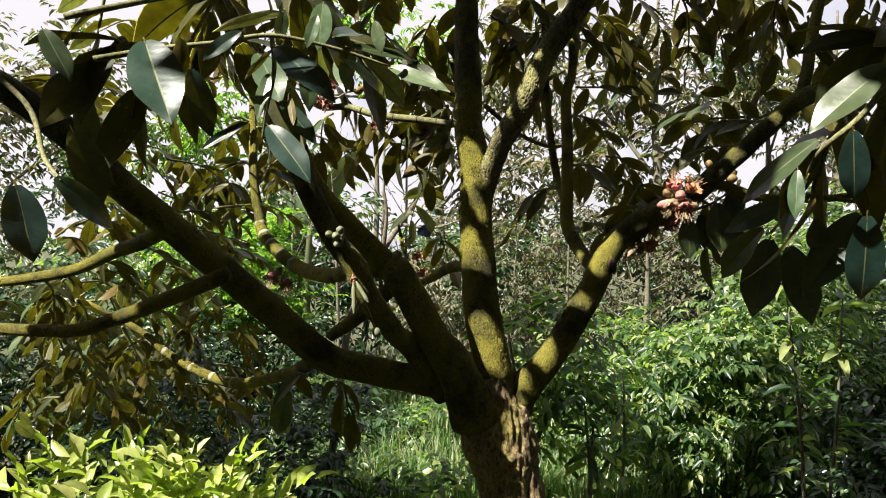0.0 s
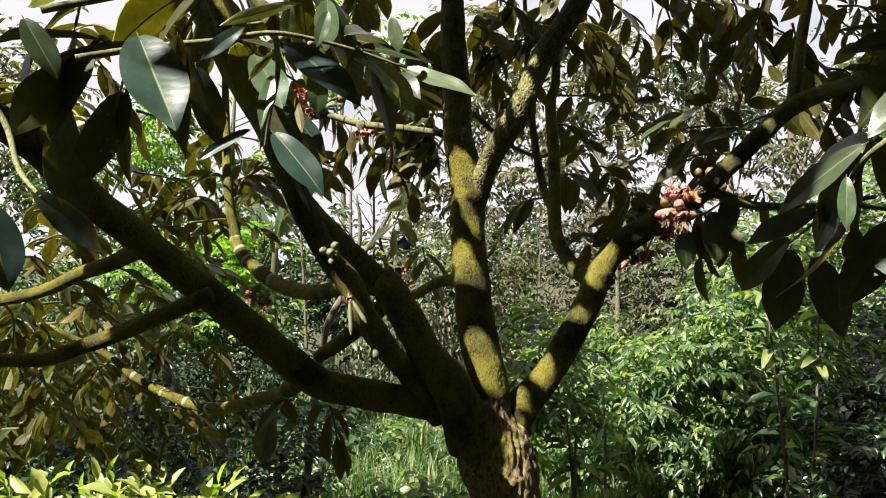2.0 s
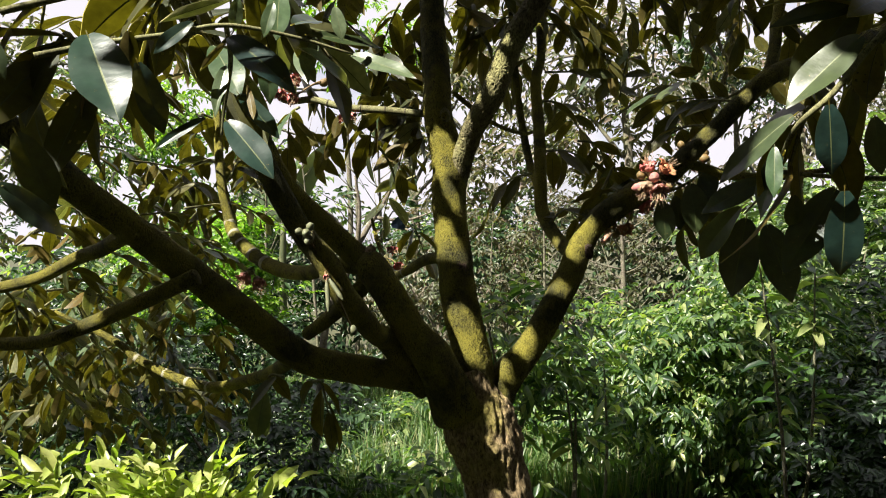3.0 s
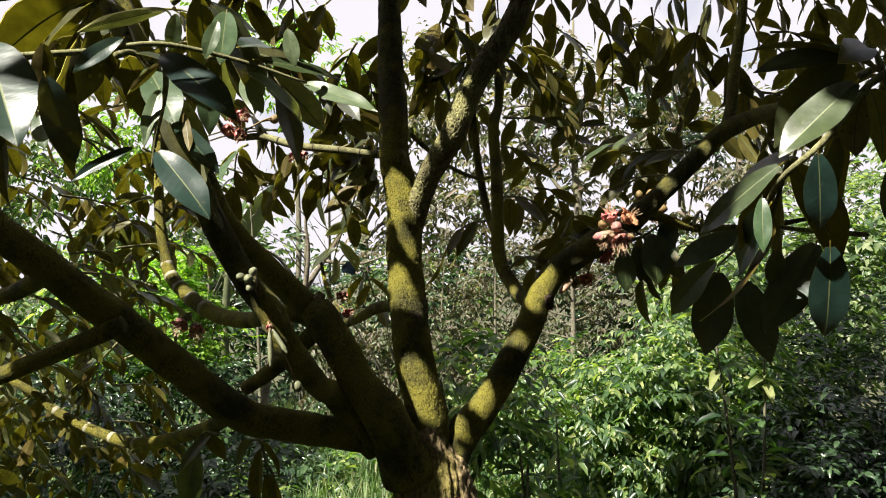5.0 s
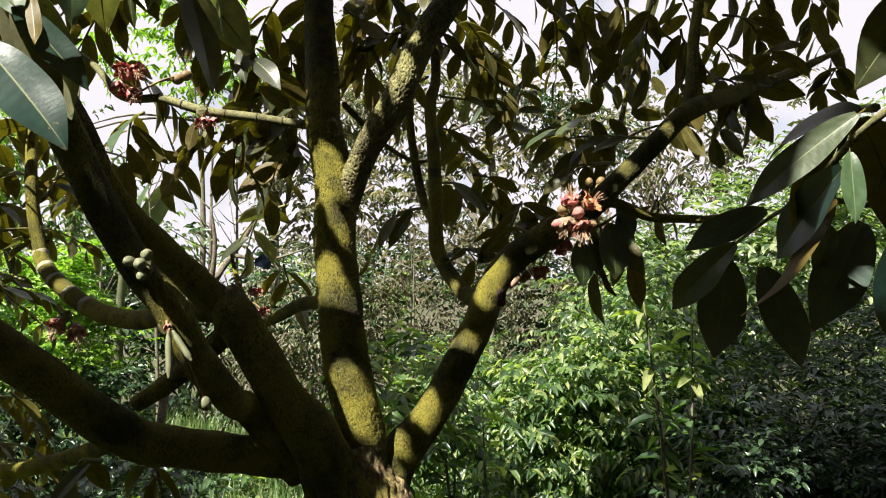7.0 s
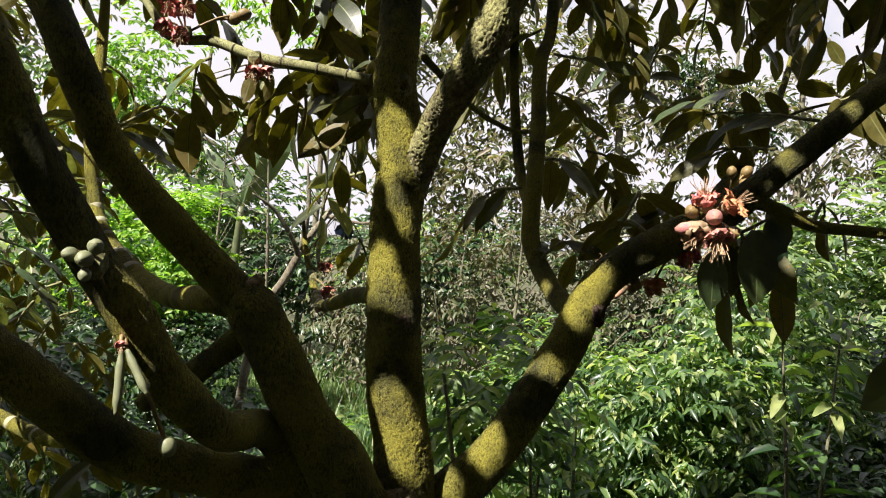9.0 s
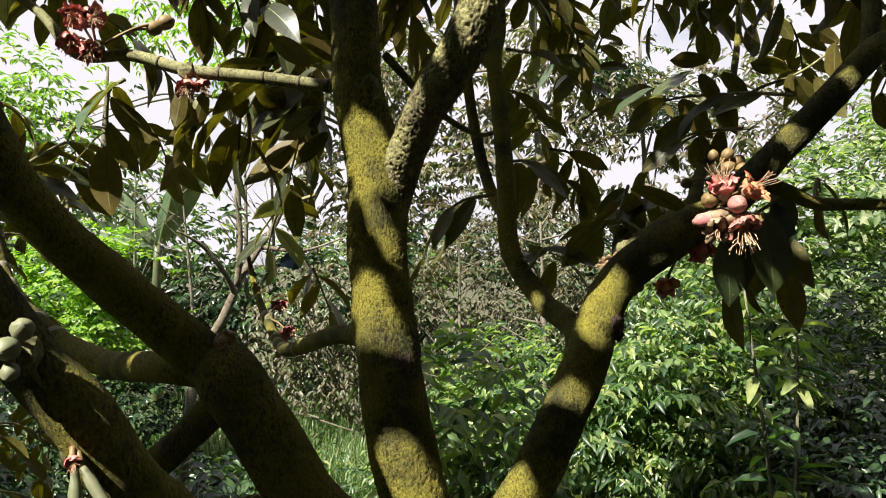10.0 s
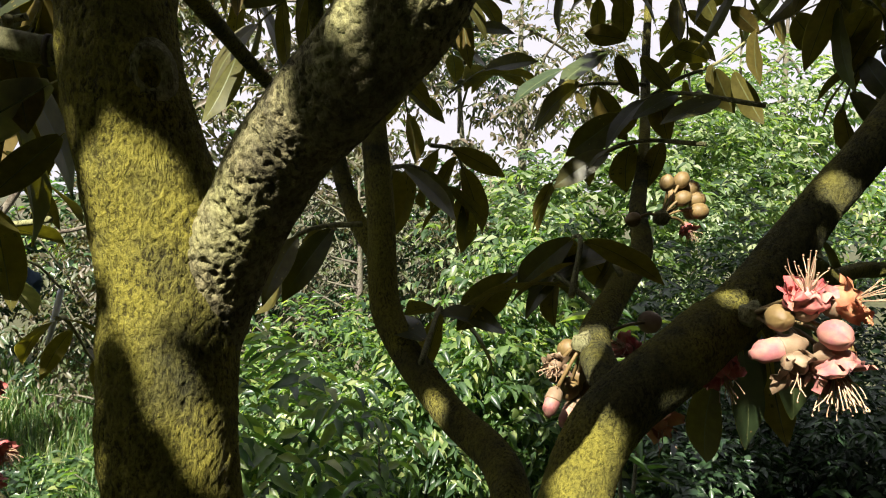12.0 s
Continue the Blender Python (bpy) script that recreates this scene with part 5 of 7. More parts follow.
spray(tree, (-0.629, 2.170, 1.516), (-0.896, 2.570, 1.501), 10, 0.07, hang=0.48, paler=0.2)
spray(tree, (-0.785, 1.900, 1.756), (-0.686, 2.200, 1.686), 10, 0.1, hang=0.6, paler=0.1)
spray(tree, (-0.850, 2.287, 1.753), (-0.698, 2.587, 1.656), 9, 0.1, hang=0.48, paler=0.1)
spray(tree, (-0.895, 1.800, 1.773), (-0.868, 2.100, 1.715), 9, 0.1, hang=0.6, paler=0.1)
spray(tree, (-0.896, 1.944, 1.809), (-0.844, 2.244, 1.747), 8, 0.1, hang=0.48, paler=0.1)
spray(tree, (-0.282, 1.800, 2.130), (-0.474, 2.000, 2.055), 10, 0.1, hang=0.7, paler=0.1)
spray(tree, (-0.344, 1.826, 2.176), (-0.544, 2.026, 2.104), 9, 0.1, hang=0.5599999999999999, paler=0.1)
spray(tree, (-0.417, 1.801, 2.129), (-0.637, 2.001, 2.104), 9, 0.1, hang=0.5599999999999999, paler=0.1)
spray(tree, (-0.523, 1.700, 2.093), (-0.776, 1.900, 2.150), 10, 0.1, hang=0.6, paler=0.1)
spray(tree, (-0.236, 1.900, 2.134), (-0.186, 2.000, 2.021), 9, 0.1, hang=0.8, paler=0)
spray(tree, (-0.188, 2.026, 2.164), (-0.131, 2.126, 2.040), 8, 0.1, hang=0.6400000000000001, paler=0)
spray(tree, (-0.692, 1.623, 2.026), (-0.944, 1.823, 2.093), 9, 0.1, hang=0.48, paler=0.1)
spray(tree, (-0.368, 2.100, 1.861), (-0.329, 2.300, 1.801), 7, 0.1, hang=0.9, paler=0)
spray(tree, (-0.157, 1.900, 2.228), (-0.248, 2.000, 2.136), 9, 0.1, hang=0.8, paler=0)
spray(tree, (-0.103, 2.215, 2.421), (-0.204, 2.315, 2.310), 8, 0.1, hang=0.6400000000000001, paler=0)
spray(tree, (-0.768, 1.400, 1.822), (-0.997, 1.600, 1.907), 8, 0.1, hang=0.6, paler=0.1)
spray(tree, (-0.787, 1.404, 1.803), (-1.019, 1.604, 1.886), 7, 0.1, hang=0.48, paler=0.1)
spray(tree, (-0.744, 1.420, 1.482), (-0.763, 1.700, 1.366), 11, 0.072, hang=0.9, paler=0.3)
spray(tree, (-1.084, 1.898, 1.533), (-1.120, 2.178, 1.461), 11, 0.07, hang=0.7200000000000001, paler=0.3)
spray(tree, (-0.763, 1.592, 1.410), (-0.771, 1.872, 1.309), 11, 0.07, hang=0.7200000000000001, paler=0.3)
spray(tree, (-0.682, 1.500, 1.513), (-0.705, 1.900, 1.374), 11, 0.072, hang=0.9, paler=0.2)
spray(tree, (-0.794, 1.874, 1.584), (-0.727, 2.274, 1.509), 11, 0.07, hang=0.7200000000000001, paler=0.2)
spray(tree, (-0.781, 1.546, 1.450), (-0.839, 1.946, 1.339), 11, 0.07, hang=0.7200000000000001, paler=0.2)
spray(tree, (-0.822, 1.500, 1.387), (-0.896, 1.700, 1.236), 10, 0.072, hang=1.0, paler=0.4)
spray(tree, (-0.987, 1.962, 1.376), (-1.035, 2.162, 1.216), 10, 0.07, hang=0.8, paler=0.4)
spray(tree, (-0.872, 1.539, 1.431), (-0.985, 1.739, 1.332), 10, 0.07, hang=0.8, paler=0.4)
spray(tree, (-0.706, 1.800, 1.555), (-0.674, 2.200, 1.473), 10, 0.072, hang=0.9, paler=0.3)
spray(tree, (-0.616, 1.824, 1.613), (-0.487, 2.224, 1.590), 10, 0.07, hang=0.7200000000000001, paler=0.3)
spray(tree, (-0.842, 2.097, 1.616), (-0.735, 2.497, 1.578), 10, 0.07, hang=0.7200000000000001, paler=0.3)
spray(tree, (-0.769, 1.600, 1.313), (-0.829, 1.900, 1.106), 11, 0.072, hang=1.0, paler=0.2)
spray(tree, (-1.004, 2.058, 1.343), (-1.112, 2.358, 1.156), 11, 0.07, hang=0.8, paler=0.2)
spray(tree, (-0.871, 1.966, 1.334), (-0.837, 2.266, 1.158), 11, 0.07, hang=0.8, paler=0.2)
spray(tree, (-0.824, 1.500, 1.293), (-0.883, 1.800, 1.074), 11, 0.072, hang=1.0, paler=0.3)
spray(tree, (-0.889, 1.717, 1.323), (-0.967, 2.017, 1.163), 11, 0.07, hang=0.8, paler=0.3)
spray(tree, (-1.142, 2.000, 1.230), (-1.127, 2.300, 1.050), 11, 0.07, hang=0.8, paler=0.3)
spray(tree, (-0.817, 1.950, 1.218), (-0.787, 2.100, 0.990), 11, 0.072, hang=1.0, paler=0.1)
spray(tree, (-0.981, 2.315, 1.165), (-0.937, 2.465, 0.930), 11, 0.07, hang=0.8, paler=0.1)
spray(tree, (-0.917, 2.139, 1.262), (-0.807, 2.289, 1.107), 11, 0.07, hang=0.8, paler=0.1)
spray(tree, (-0.866, 1.960, 1.249), (-1.045, 2.100, 1.067), 11, 0.072, hang=1.0, paler=0.2)
spray(tree, (-0.911, 2.129, 1.225), (-1.154, 2.269, 1.057), 11, 0.07, hang=0.8, paler=0.2)
spray(tree, (-0.882, 2.141, 1.147), (-1.025, 2.281, 1.014), 11, 0.07, hang=0.8, paler=0.2)
spray(tree, (-0.679, 2.000, 1.365), (-0.853, 2.200, 1.177), 10, 0.072, hang=1.0, paler=0.2)
spray(tree, (-0.756, 2.380, 1.299), (-0.965, 2.580, 1.150), 10, 0.07, hang=0.8, paler=0.2)
spray(tree, (-0.865, 2.385, 1.342), (-1.031, 2.585, 1.154), 10, 0.07, hang=0.8, paler=0.2)
spray(tree, (-0.885, 1.600, 1.555), (-0.906, 1.900, 1.546), 10, 0.072, hang=0.8, paler=0.2)
spray(tree, (-0.956, 1.890, 1.535), (-1.005, 2.190, 1.568), 10, 0.07, hang=0.6400000000000001, paler=0.2)
spray(tree, (-1.062, 1.831, 1.534), (-1.032, 2.131, 1.571), 10, 0.07, hang=0.6400000000000001, paler=0.2)
spray(tree, (-0.899, 1.500, 1.436), (-0.939, 1.600, 1.281), 10, 0.072, hang=0.9, paler=0.3)
spray(tree, (-1.035, 1.822, 1.445), (-1.038, 1.922, 1.321), 10, 0.07, hang=0.7200000000000001, paler=0.3)
spray(tree, (-1.193, 1.935, 1.353), (-1.204, 2.035, 1.229), 10, 0.07, hang=0.7200000000000001, paler=0.3)
spray(tree, (-0.681, 1.900, 1.130), (-0.672, 2.100, 0.951), 9, 0.072, hang=1.0, paler=0.1)
spray(tree, (-0.666, 2.165, 1.068), (-0.684, 2.365, 0.952), 9, 0.07, hang=0.8, paler=0.1)
spray(tree, (-0.695, 2.246, 1.061), (-0.626, 2.446, 0.928), 9, 0.07, hang=0.8, paler=0.1)
spray(tree, (-0.295, 1.450, 1.225), (-0.353, 1.500, 1.157), 4, 0.1, hang=1.4, paler=0.2)
spray(tree, (-0.238, 1.450, 1.211), (-0.211, 1.500, 1.127), 5, 0.1, hang=1.5, paler=0)
spray(tree, (-0.897, 1.700, 1.182), (-1.020, 1.800, 1.052), 9, 0.072, hang=1.0, paler=0.2)
spray(tree, (-1.121, 1.990, 1.074), (-1.238, 2.090, 0.957), 9, 0.07, hang=0.8, paler=0.2)
spray(tree, (-1.040, 2.018, 1.065), (-1.146, 2.118, 0.913), 9, 0.07, hang=0.8, paler=0.2)
spray(tree, (0.161, 1.900, 2.398), (0.062, 1.900, 2.207), 8, 0.108, hang=0.7, paler=0)
spray(tree, (0.256, 1.900, 2.434), (0.265, 2.000, 2.287), 9, 0.108, hang=0.7, paler=0)
spray(tree, (0.361, 1.950, 2.432), (0.396, 2.000, 2.257), 9, 0.108, hang=0.7, paler=0)
spray(tree, (0.479, 2.000, 2.515), (0.589, 2.100, 2.375), 9, 0.108, hang=0.7, paler=0)
spray(tree, (0.618, 2.000, 2.505), (0.716, 2.100, 2.342), 9, 0.108, hang=0.7, paler=0)
spray(tree, (0.779, 2.000, 2.513), (0.811, 2.100, 2.345), 9, 0.108, hang=0.7, paler=0)
spray(tree, (0.856, 1.900, 2.480), (0.933, 2.000, 2.342), 9, 0.108, hang=0.7, paler=0)
spray(tree, (0.937, 1.800, 2.430), (1.002, 1.900, 2.300), 9, 0.108, hang=0.7, paler=0)
spray(tree, (1.019, 1.750, 2.360), (1.147, 1.800, 2.244), 9, 0.108, hang=0.7, paler=0)
spray(tree, (1.172, 1.700, 2.373), (1.255, 1.800, 2.247), 9, 0.108, hang=0.7, paler=0)
spray(tree, (1.310, 1.700, 2.363), (1.419, 1.800, 2.235), 9, 0.108, hang=0.7, paler=0)
spray(tree, (-0.186, 1.800, 2.345), (-0.184, 1.900, 2.201), 9, 0.108, hang=0.7, paler=0)
spray(tree, (-0.278, 1.700, 2.275), (-0.321, 1.800, 2.157), 9, 0.108, hang=0.7, paler=0)
spray(tree, (-0.488, 1.500, 2.162), (-0.552, 1.600, 2.069), 9, 0.108, hang=0.7, paler=0)
spray(tree, (-0.577, 1.500, 2.028), (-0.586, 1.700, 1.997), 8, 0.108, hang=0.7, paler=0)
spray(tree, (0.232, 2.000, 2.286), (0.159, 2.000, 2.104), 8, 0.108, hang=0.7, paler=0)
spray(tree, (0.309, 2.000, 2.188), (0.485, 2.100, 2.158), 8, 0.108, hang=0.7, paler=0)
spray(tree, (0.835, 2.000, 2.268), (0.993, 2.000, 2.166), 8, 0.108, hang=0.6, paler=0)
spray(tree, (0.519, 2.100, 2.123), (0.658, 2.200, 2.044), 7, 0.108, hang=0.6, paler=0)
spray(tree, (0.170, 2.100, 2.086), (0.284, 2.200, 1.991), 7, 0.108, hang=0.6, paler=0)
spray(tree, (-0.158, 2.000, 1.821), (-0.040, 2.100, 1.738), 7, 0.108, hang=0.6, paler=0.2)
spray(tree, (-0.063, 1.900, 1.994), (-0.004, 2.000, 1.944), 6, 0.108, hang=0.7, paler=0)
spray(tree, (-1.060, 1.900, 1.145), (-1.029, 2.200, 0.920), 11, 0.072, hang=0.8, paler=0.2)
spray(tree, (-1.322, 2.225, 1.096), (-1.315, 2.525, 0.920), 11, 0.07, hang=0.6400000000000001, paler=0.2)
spray(tree, (-1.160, 2.136, 1.190), (-1.144, 2.436, 0.968), 11, 0.07, hang=0.6400000000000001, paler=0.2)
spray(tree, (-0.888, 2.000, 1.053), (-0.860, 2.200, 0.860), 11, 0.072, hang=0.8, paler=0.1)
spray(tree, (-1.010, 2.091, 1.071), (-1.029, 2.291, 0.882), 11, 0.07, hang=0.6400000000000001, paler=0.1)
spray(tree, (-1.031, 2.306, 1.008), (-0.973, 2.506, 0.820), 11, 0.07, hang=0.6400000000000001, paler=0.1)
spray(tree, (-0.796, 2.100, 1.293), (-1.000, 2.300, 1.092), 11, 0.072, hang=0.8, paler=0.2)
spray(tree, (-0.768, 2.303, 1.380), (-1.009, 2.503, 1.214), 11, 0.07, hang=0.6400000000000001, paler=0.2)
spray(tree, (-0.964, 2.287, 1.204), (-1.257, 2.487, 1.046), 11, 0.07, hang=0.6400000000000001, paler=0.2)
spray(tree, (-0.903, 1.800, 1.417), (-0.911, 2.100, 1.263), 11, 0.072, hang=0.8, paler=0.3)
spray(tree, (-1.073, 1.970, 1.402), (-1.070, 2.270, 1.323), 11, 0.07, hang=0.6400000000000001, paler=0.3)
spray(tree, (-1.031, 2.206, 1.411), (-0.976, 2.506, 1.268), 11, 0.07, hang=0.6400000000000001, paler=0.3)
spray(tree, (-0.679, 2.200, 1.242), (-0.648, 2.400, 1.059), 10, 0.072, hang=0.8, paler=0.1)
spray(tree, (-0.863, 2.482, 1.188), (-0.750, 2.682, 1.087), 10, 0.07, hang=0.6400000000000001, paler=0.1)
spray(tree, (-0.782, 2.647, 1.225), (-0.821, 2.847, 1.030), 10, 0.07, hang=0.6400000000000001, paler=0.1)
spray(tree, (-0.776, 2.200, 1.529), (-0.641, 2.400, 1.370), 10, 0.072, hang=0.8, paler=0.3)
spray(tree, (-0.785, 2.270, 1.504), (-0.620, 2.470, 1.427), 10, 0.07, hang=0.6400000000000001, paler=0.3)
spray(tree, (-0.847, 2.313, 1.546), (-0.736, 2.513, 1.481), 10, 0.07, hang=0.6400000000000001, paler=0.3)
spray(tree, (-0.996, 1.700, 1.319), (-1.046, 1.900, 1.114), 11, 0.072, hang=0.8, paler=0.3)
spray(tree, (-1.295, 2.157, 1.174), (-1.317, 2.357, 0.938), 11, 0.07, hang=0.6400000000000001, paler=0.3)
spray(tree, (-1.022, 1.908, 1.293), (-1.074, 2.108, 1.150), 11, 0.07, hang=0.6400000000000001, paler=0.3)
spray(tree, (-0.938, 1.700, 1.638), (-0.953, 2.000, 1.596), 9, 0.1, hang=0.7, paler=0.2)
spray(tree, (-1.045, 1.891, 1.671), (-1.045, 2.191, 1.625), 8, 0.1, hang=0.5599999999999999, paler=0.2)
spray(tree, (-0.819, 2.100, 1.715), (-0.750, 2.400, 1.606), 9, 0.1, hang=0.7, paler=0.2)
spray(tree, (-0.969, 2.277, 1.694), (-0.898, 2.577, 1.570), 8, 0.1, hang=0.5599999999999999, paler=0.2)
spray(tree, (-0.247, 0.780, 1.741), (-0.194, 0.800, 1.692), 6, 0.1, hang=0.7, paler=0.5)
spray(tree, (-0.161, 0.790, 1.743), (-0.089, 0.800, 1.716), 6, 0.1, hang=0.6, paler=0.7)
spray(tree, (-0.355, 0.750, 1.730), (-0.405, 0.760, 1.689), 6, 0.11, hang=0.7, paler=0.2)
spray(tree, (-0.315, 0.760, 1.733), (-0.358, 0.790, 1.672), 6, 0.11, hang=0.9, paler=0.1)
spray(tree, (-0.193, 0.780, 1.795), (-0.138, 0.800, 1.760), 6, 0.1, hang=0.6, paler=0.6)
spray(tree, (-0.341, 0.760, 1.804), (-0.397, 0.770, 1.755), 6, 0.11, hang=0.6, paler=0.2)
spray(tree, (-0.263, 0.780, 1.801), (-0.297, 0.790, 1.750), 6, 0.11, hang=0.8, paler=0.1)
spray(tree, (0.488, 0.700, 1.686), (0.466, 0.720, 1.644), 5, 0.11, hang=0.8, paler=0)
spray(tree, (0.411, 0.700, 1.620), (0.422, 0.760, 1.566), 5, 0.11, hang=0.9, paler=0)
spray(tree, (0.484, 0.660, 1.669), (0.449, 0.680, 1.719), 5, 0.11, hang=0.6, paler=0)
spray(tree, (0.009, 1.750, 1.875), (-0.018, 1.800, 1.818), 7, 0.11, hang=0.7, paler=0)
spray(tree, (0.566, 2.200, 2.418), (0.595, 2.400, 2.283), 9, 0.108, hang=0.7, paler=0.05)
spray(tree, (0.707, 2.300, 2.268), (0.655, 2.400, 2.125), 9, 0.108, hang=0.7, paler=0.05)
spray(tree, (0.925, 2.400, 2.434), (1.080, 2.500, 2.372), 9, 0.108, hang=0.7, paler=0.05)
spray(tree, (0.822, 2.400, 2.201), (0.701, 2.500, 2.019), 9, 0.108, hang=0.7, paler=0.05)
spray(tree, (0.960, 2.200, 2.412), (1.036, 2.400, 2.266), 9, 0.108, hang=0.7, paler=0.05)
spray(tree, (1.178, 2.300, 2.379), (1.201, 2.400, 2.281), 9, 0.108, hang=0.7, paler=0.05)
spray(tree, (1.256, 2.200, 2.461), (1.486, 2.400, 2.318), 9, 0.108, hang=0.7, paler=0.05)
spray(tree, (1.372, 2.200, 2.303), (1.664, 2.400, 2.164), 9, 0.108, hang=0.7, paler=0.05)
spray(tree, (1.563, 2.200, 2.451), (1.790, 2.400, 2.413), 9, 0.108, hang=0.7, paler=0.05)
spray(tree, (1.638, 2.200, 2.288), (1.767, 2.400, 2.233), 9, 0.108, hang=0.7, paler=0.05)
spray(tree, (1.692, 2.100, 2.331), (1.912, 2.200, 2.191), 9, 0.108, hang=0.7, paler=0.05)
spray(tree, (1.736, 2.000, 2.368), (1.675, 2.100, 2.315), 9, 0.108, hang=0.7, paler=0.05)
spray(tree, (1.711, 2.000, 2.140), (1.732, 2.100, 2.086), 9, 0.108, hang=0.7, paler=0.05)
spray(tree, (1.080, 2.300, 2.233), (1.143, 2.400, 2.176), 9, 0.108, hang=0.7, paler=0.05)
spray(tree, (0.079, 2.100, 2.289), (0.076, 2.200, 2.151), 9, 0.108, hang=0.7, paler=0.05)
spray(tree, (-0.024, 2.100, 2.185), (0.022, 2.200, 2.055), 9, 0.108, hang=0.7, paler=0.05)
spray(tree, (1.316, 2.300, 2.174), (1.436, 2.400, 1.999), 9, 0.108, hang=0.7, paler=0.05)
spray(tree, (0.411, 2.200, 2.339), (0.378, 2.400, 2.246), 9, 0.108, hang=0.7, paler=0.05)
spray(tree, (-1.022, 1.600, 1.420), (-1.068, 1.900, 1.308), 11, 0.072, hang=0.7, paler=0.4)
spray(tree, (-1.335, 2.013, 1.342), (-1.434, 2.313, 1.253), 11, 0.07, hang=0.5599999999999999, paler=0.4)
spray(tree, (-1.325, 1.991, 1.313), (-1.389, 2.291, 1.194), 11, 0.07, hang=0.5599999999999999, paler=0.4)
spray(tree, (-0.966, 1.800, 1.380), (-1.165, 1.900, 1.244), 11, 0.072, hang=0.7, paler=0.4)
spray(tree, (-1.125, 1.947, 1.273), (-1.324, 2.047, 1.164), 11, 0.07, hang=0.5599999999999999, paler=0.4)
spray(tree, (-1.129, 2.172, 1.332), (-1.413, 2.272, 1.243), 11, 0.07, hang=0.5599999999999999, paler=0.4)
spray(tree, (-0.860, 2.100, 1.448), (-0.786, 2.300, 1.307), 11, 0.072, hang=0.7, paler=0.3)
spray(tree, (-0.983, 2.268, 1.437), (-0.936, 2.468, 1.340), 11, 0.07, hang=0.5599999999999999, paler=0.3)
spray(tree, (-1.023, 2.473, 1.474), (-0.909, 2.673, 1.318), 11, 0.07, hang=0.5599999999999999, paler=0.3)
spray(tree, (-0.940, 1.900, 1.244), (-1.125, 2.000, 1.095), 11, 0.072, hang=0.8, paler=0.3)
spray(tree, (-1.235, 2.358, 1.193), (-1.390, 2.458, 1.070), 11, 0.07, hang=0.6400000000000001, paler=0.3)
spray(tree, (-1.167, 2.114, 1.155), (-1.361, 2.214, 1.055), 11, 0.07, hang=0.6400000000000001, paler=0.3)
spray(tree, (-0.769, 2.000, 1.095), (-0.678, 2.200, 0.942), 11, 0.072, hang=0.8, paler=0.2)
spray(tree, (-0.905, 2.456, 1.007), (-0.797, 2.656, 0.876), 11, 0.07, hang=0.6400000000000001, paler=0.2)
spray(tree, (-0.736, 2.148, 1.131), (-0.573, 2.348, 0.984), 11, 0.07, hang=0.6400000000000001, paler=0.2)
spray(tree, (-1.042, 1.700, 1.156), (-1.165, 1.800, 1.014), 11, 0.072, hang=0.8, paler=0.3)
spray(tree, (-1.099, 1.916, 1.074), (-1.253, 2.016, 0.982), 11, 0.07, hang=0.6400000000000001, paler=0.3)
spray(tree, (-1.095, 1.939, 1.178), (-1.213, 2.039, 1.066), 11, 0.07, hang=0.6400000000000001, paler=0.3)

shoots = random.Random(31)
for k in range(8):
    a = Vector((shoots.uniform(-0.85, 0.0), shoots.uniform(1.75, 2.25), shoots.uniform(1.86, 2.3)))
    b = a + Vector((shoots.uniform(-0.15, 0.15), shoots.uniform(0.0, 0.2), shoots.uniform(-0.14, -0.03)))
    spray(tree, a, b, 8, 0.112, hang=0.75, paler=0.12)

# ---- flowers and buds ----
def cluster(name, at, label):
    """The short knobbly cushion on the bark from which the flowers grow."""
    bm = bmesh.new()
    bmesh.ops.create_icosphere(bm, subdivisions=2, radius=0.011)
    for v in bm.verts:
        v.co *= 1 + 0.35 * noise.noise(v.co * 160)
        v.co += Vector(at)
    me = bpy.data.meshes.new(name)
    bm.to_mesh(me)
    bm.free()
    me.materials.append(TWIG_BARK)
    ob = part(name, me, tree, label)
    ob["root"] = at
    return ob


def stalk_to(group, at, r=0.0018):
    root = Vector(group["root"])
    a = Vector(at)
    mid = root.lerp(a, 0.55) + Vector((0, -0.004, 0.006))
    v, f = tube_data([root, mid, a], [r, r, r * 1.2], 6, 4, 0.02)
    part("stalk", mesh_from("stalk", v, f, [BUD]), group)


def egg(at, r, way=(0, 0, -1), long=1.15, wobble=0.04):
    bm = bmesh.new()
    bmesh.ops.create_uvsphere(bm, u_segments=20, v_segments=12, radius=r)
    rot = Vector((0, 0, 1)).rotation_difference(Vector(way).normalized()).to_matrix()
    for v in bm.verts:
        c = v.co.copy()
        c.z *= long
        if c.z > 0:
            c.z += 0.18 * r * max(0.0, 1 - (c.xy.length / r) * 2.2)
        seam = max(0.0, math.cos(2.5 * math.atan2(c.y, c.x))) ** 12
        c *= 1 - 0.06 * seam * (c.z > -0.3 * r)
        c *= 1 + wobble * noise.noise(c * 180 + Vector(at) * 50)
        v.co = rot @ c + Vector(at)
    me = bpy.data.meshes.new("bud")
    bm.to_mesh(me)
    bm.free()
    me.polygons.foreach_set("use_smooth", np.ones(len(me.polygons), dtype=bool))
    return me


def bud(group, at, r, mat):
    stalk_to(group, at)
    way = (Vector(at) - Vector(group["root"])) + Vector((0, 0, -0.01))
    me = egg(at, r, way)
    me.materials.append(mat)
    part("bud", me, group)


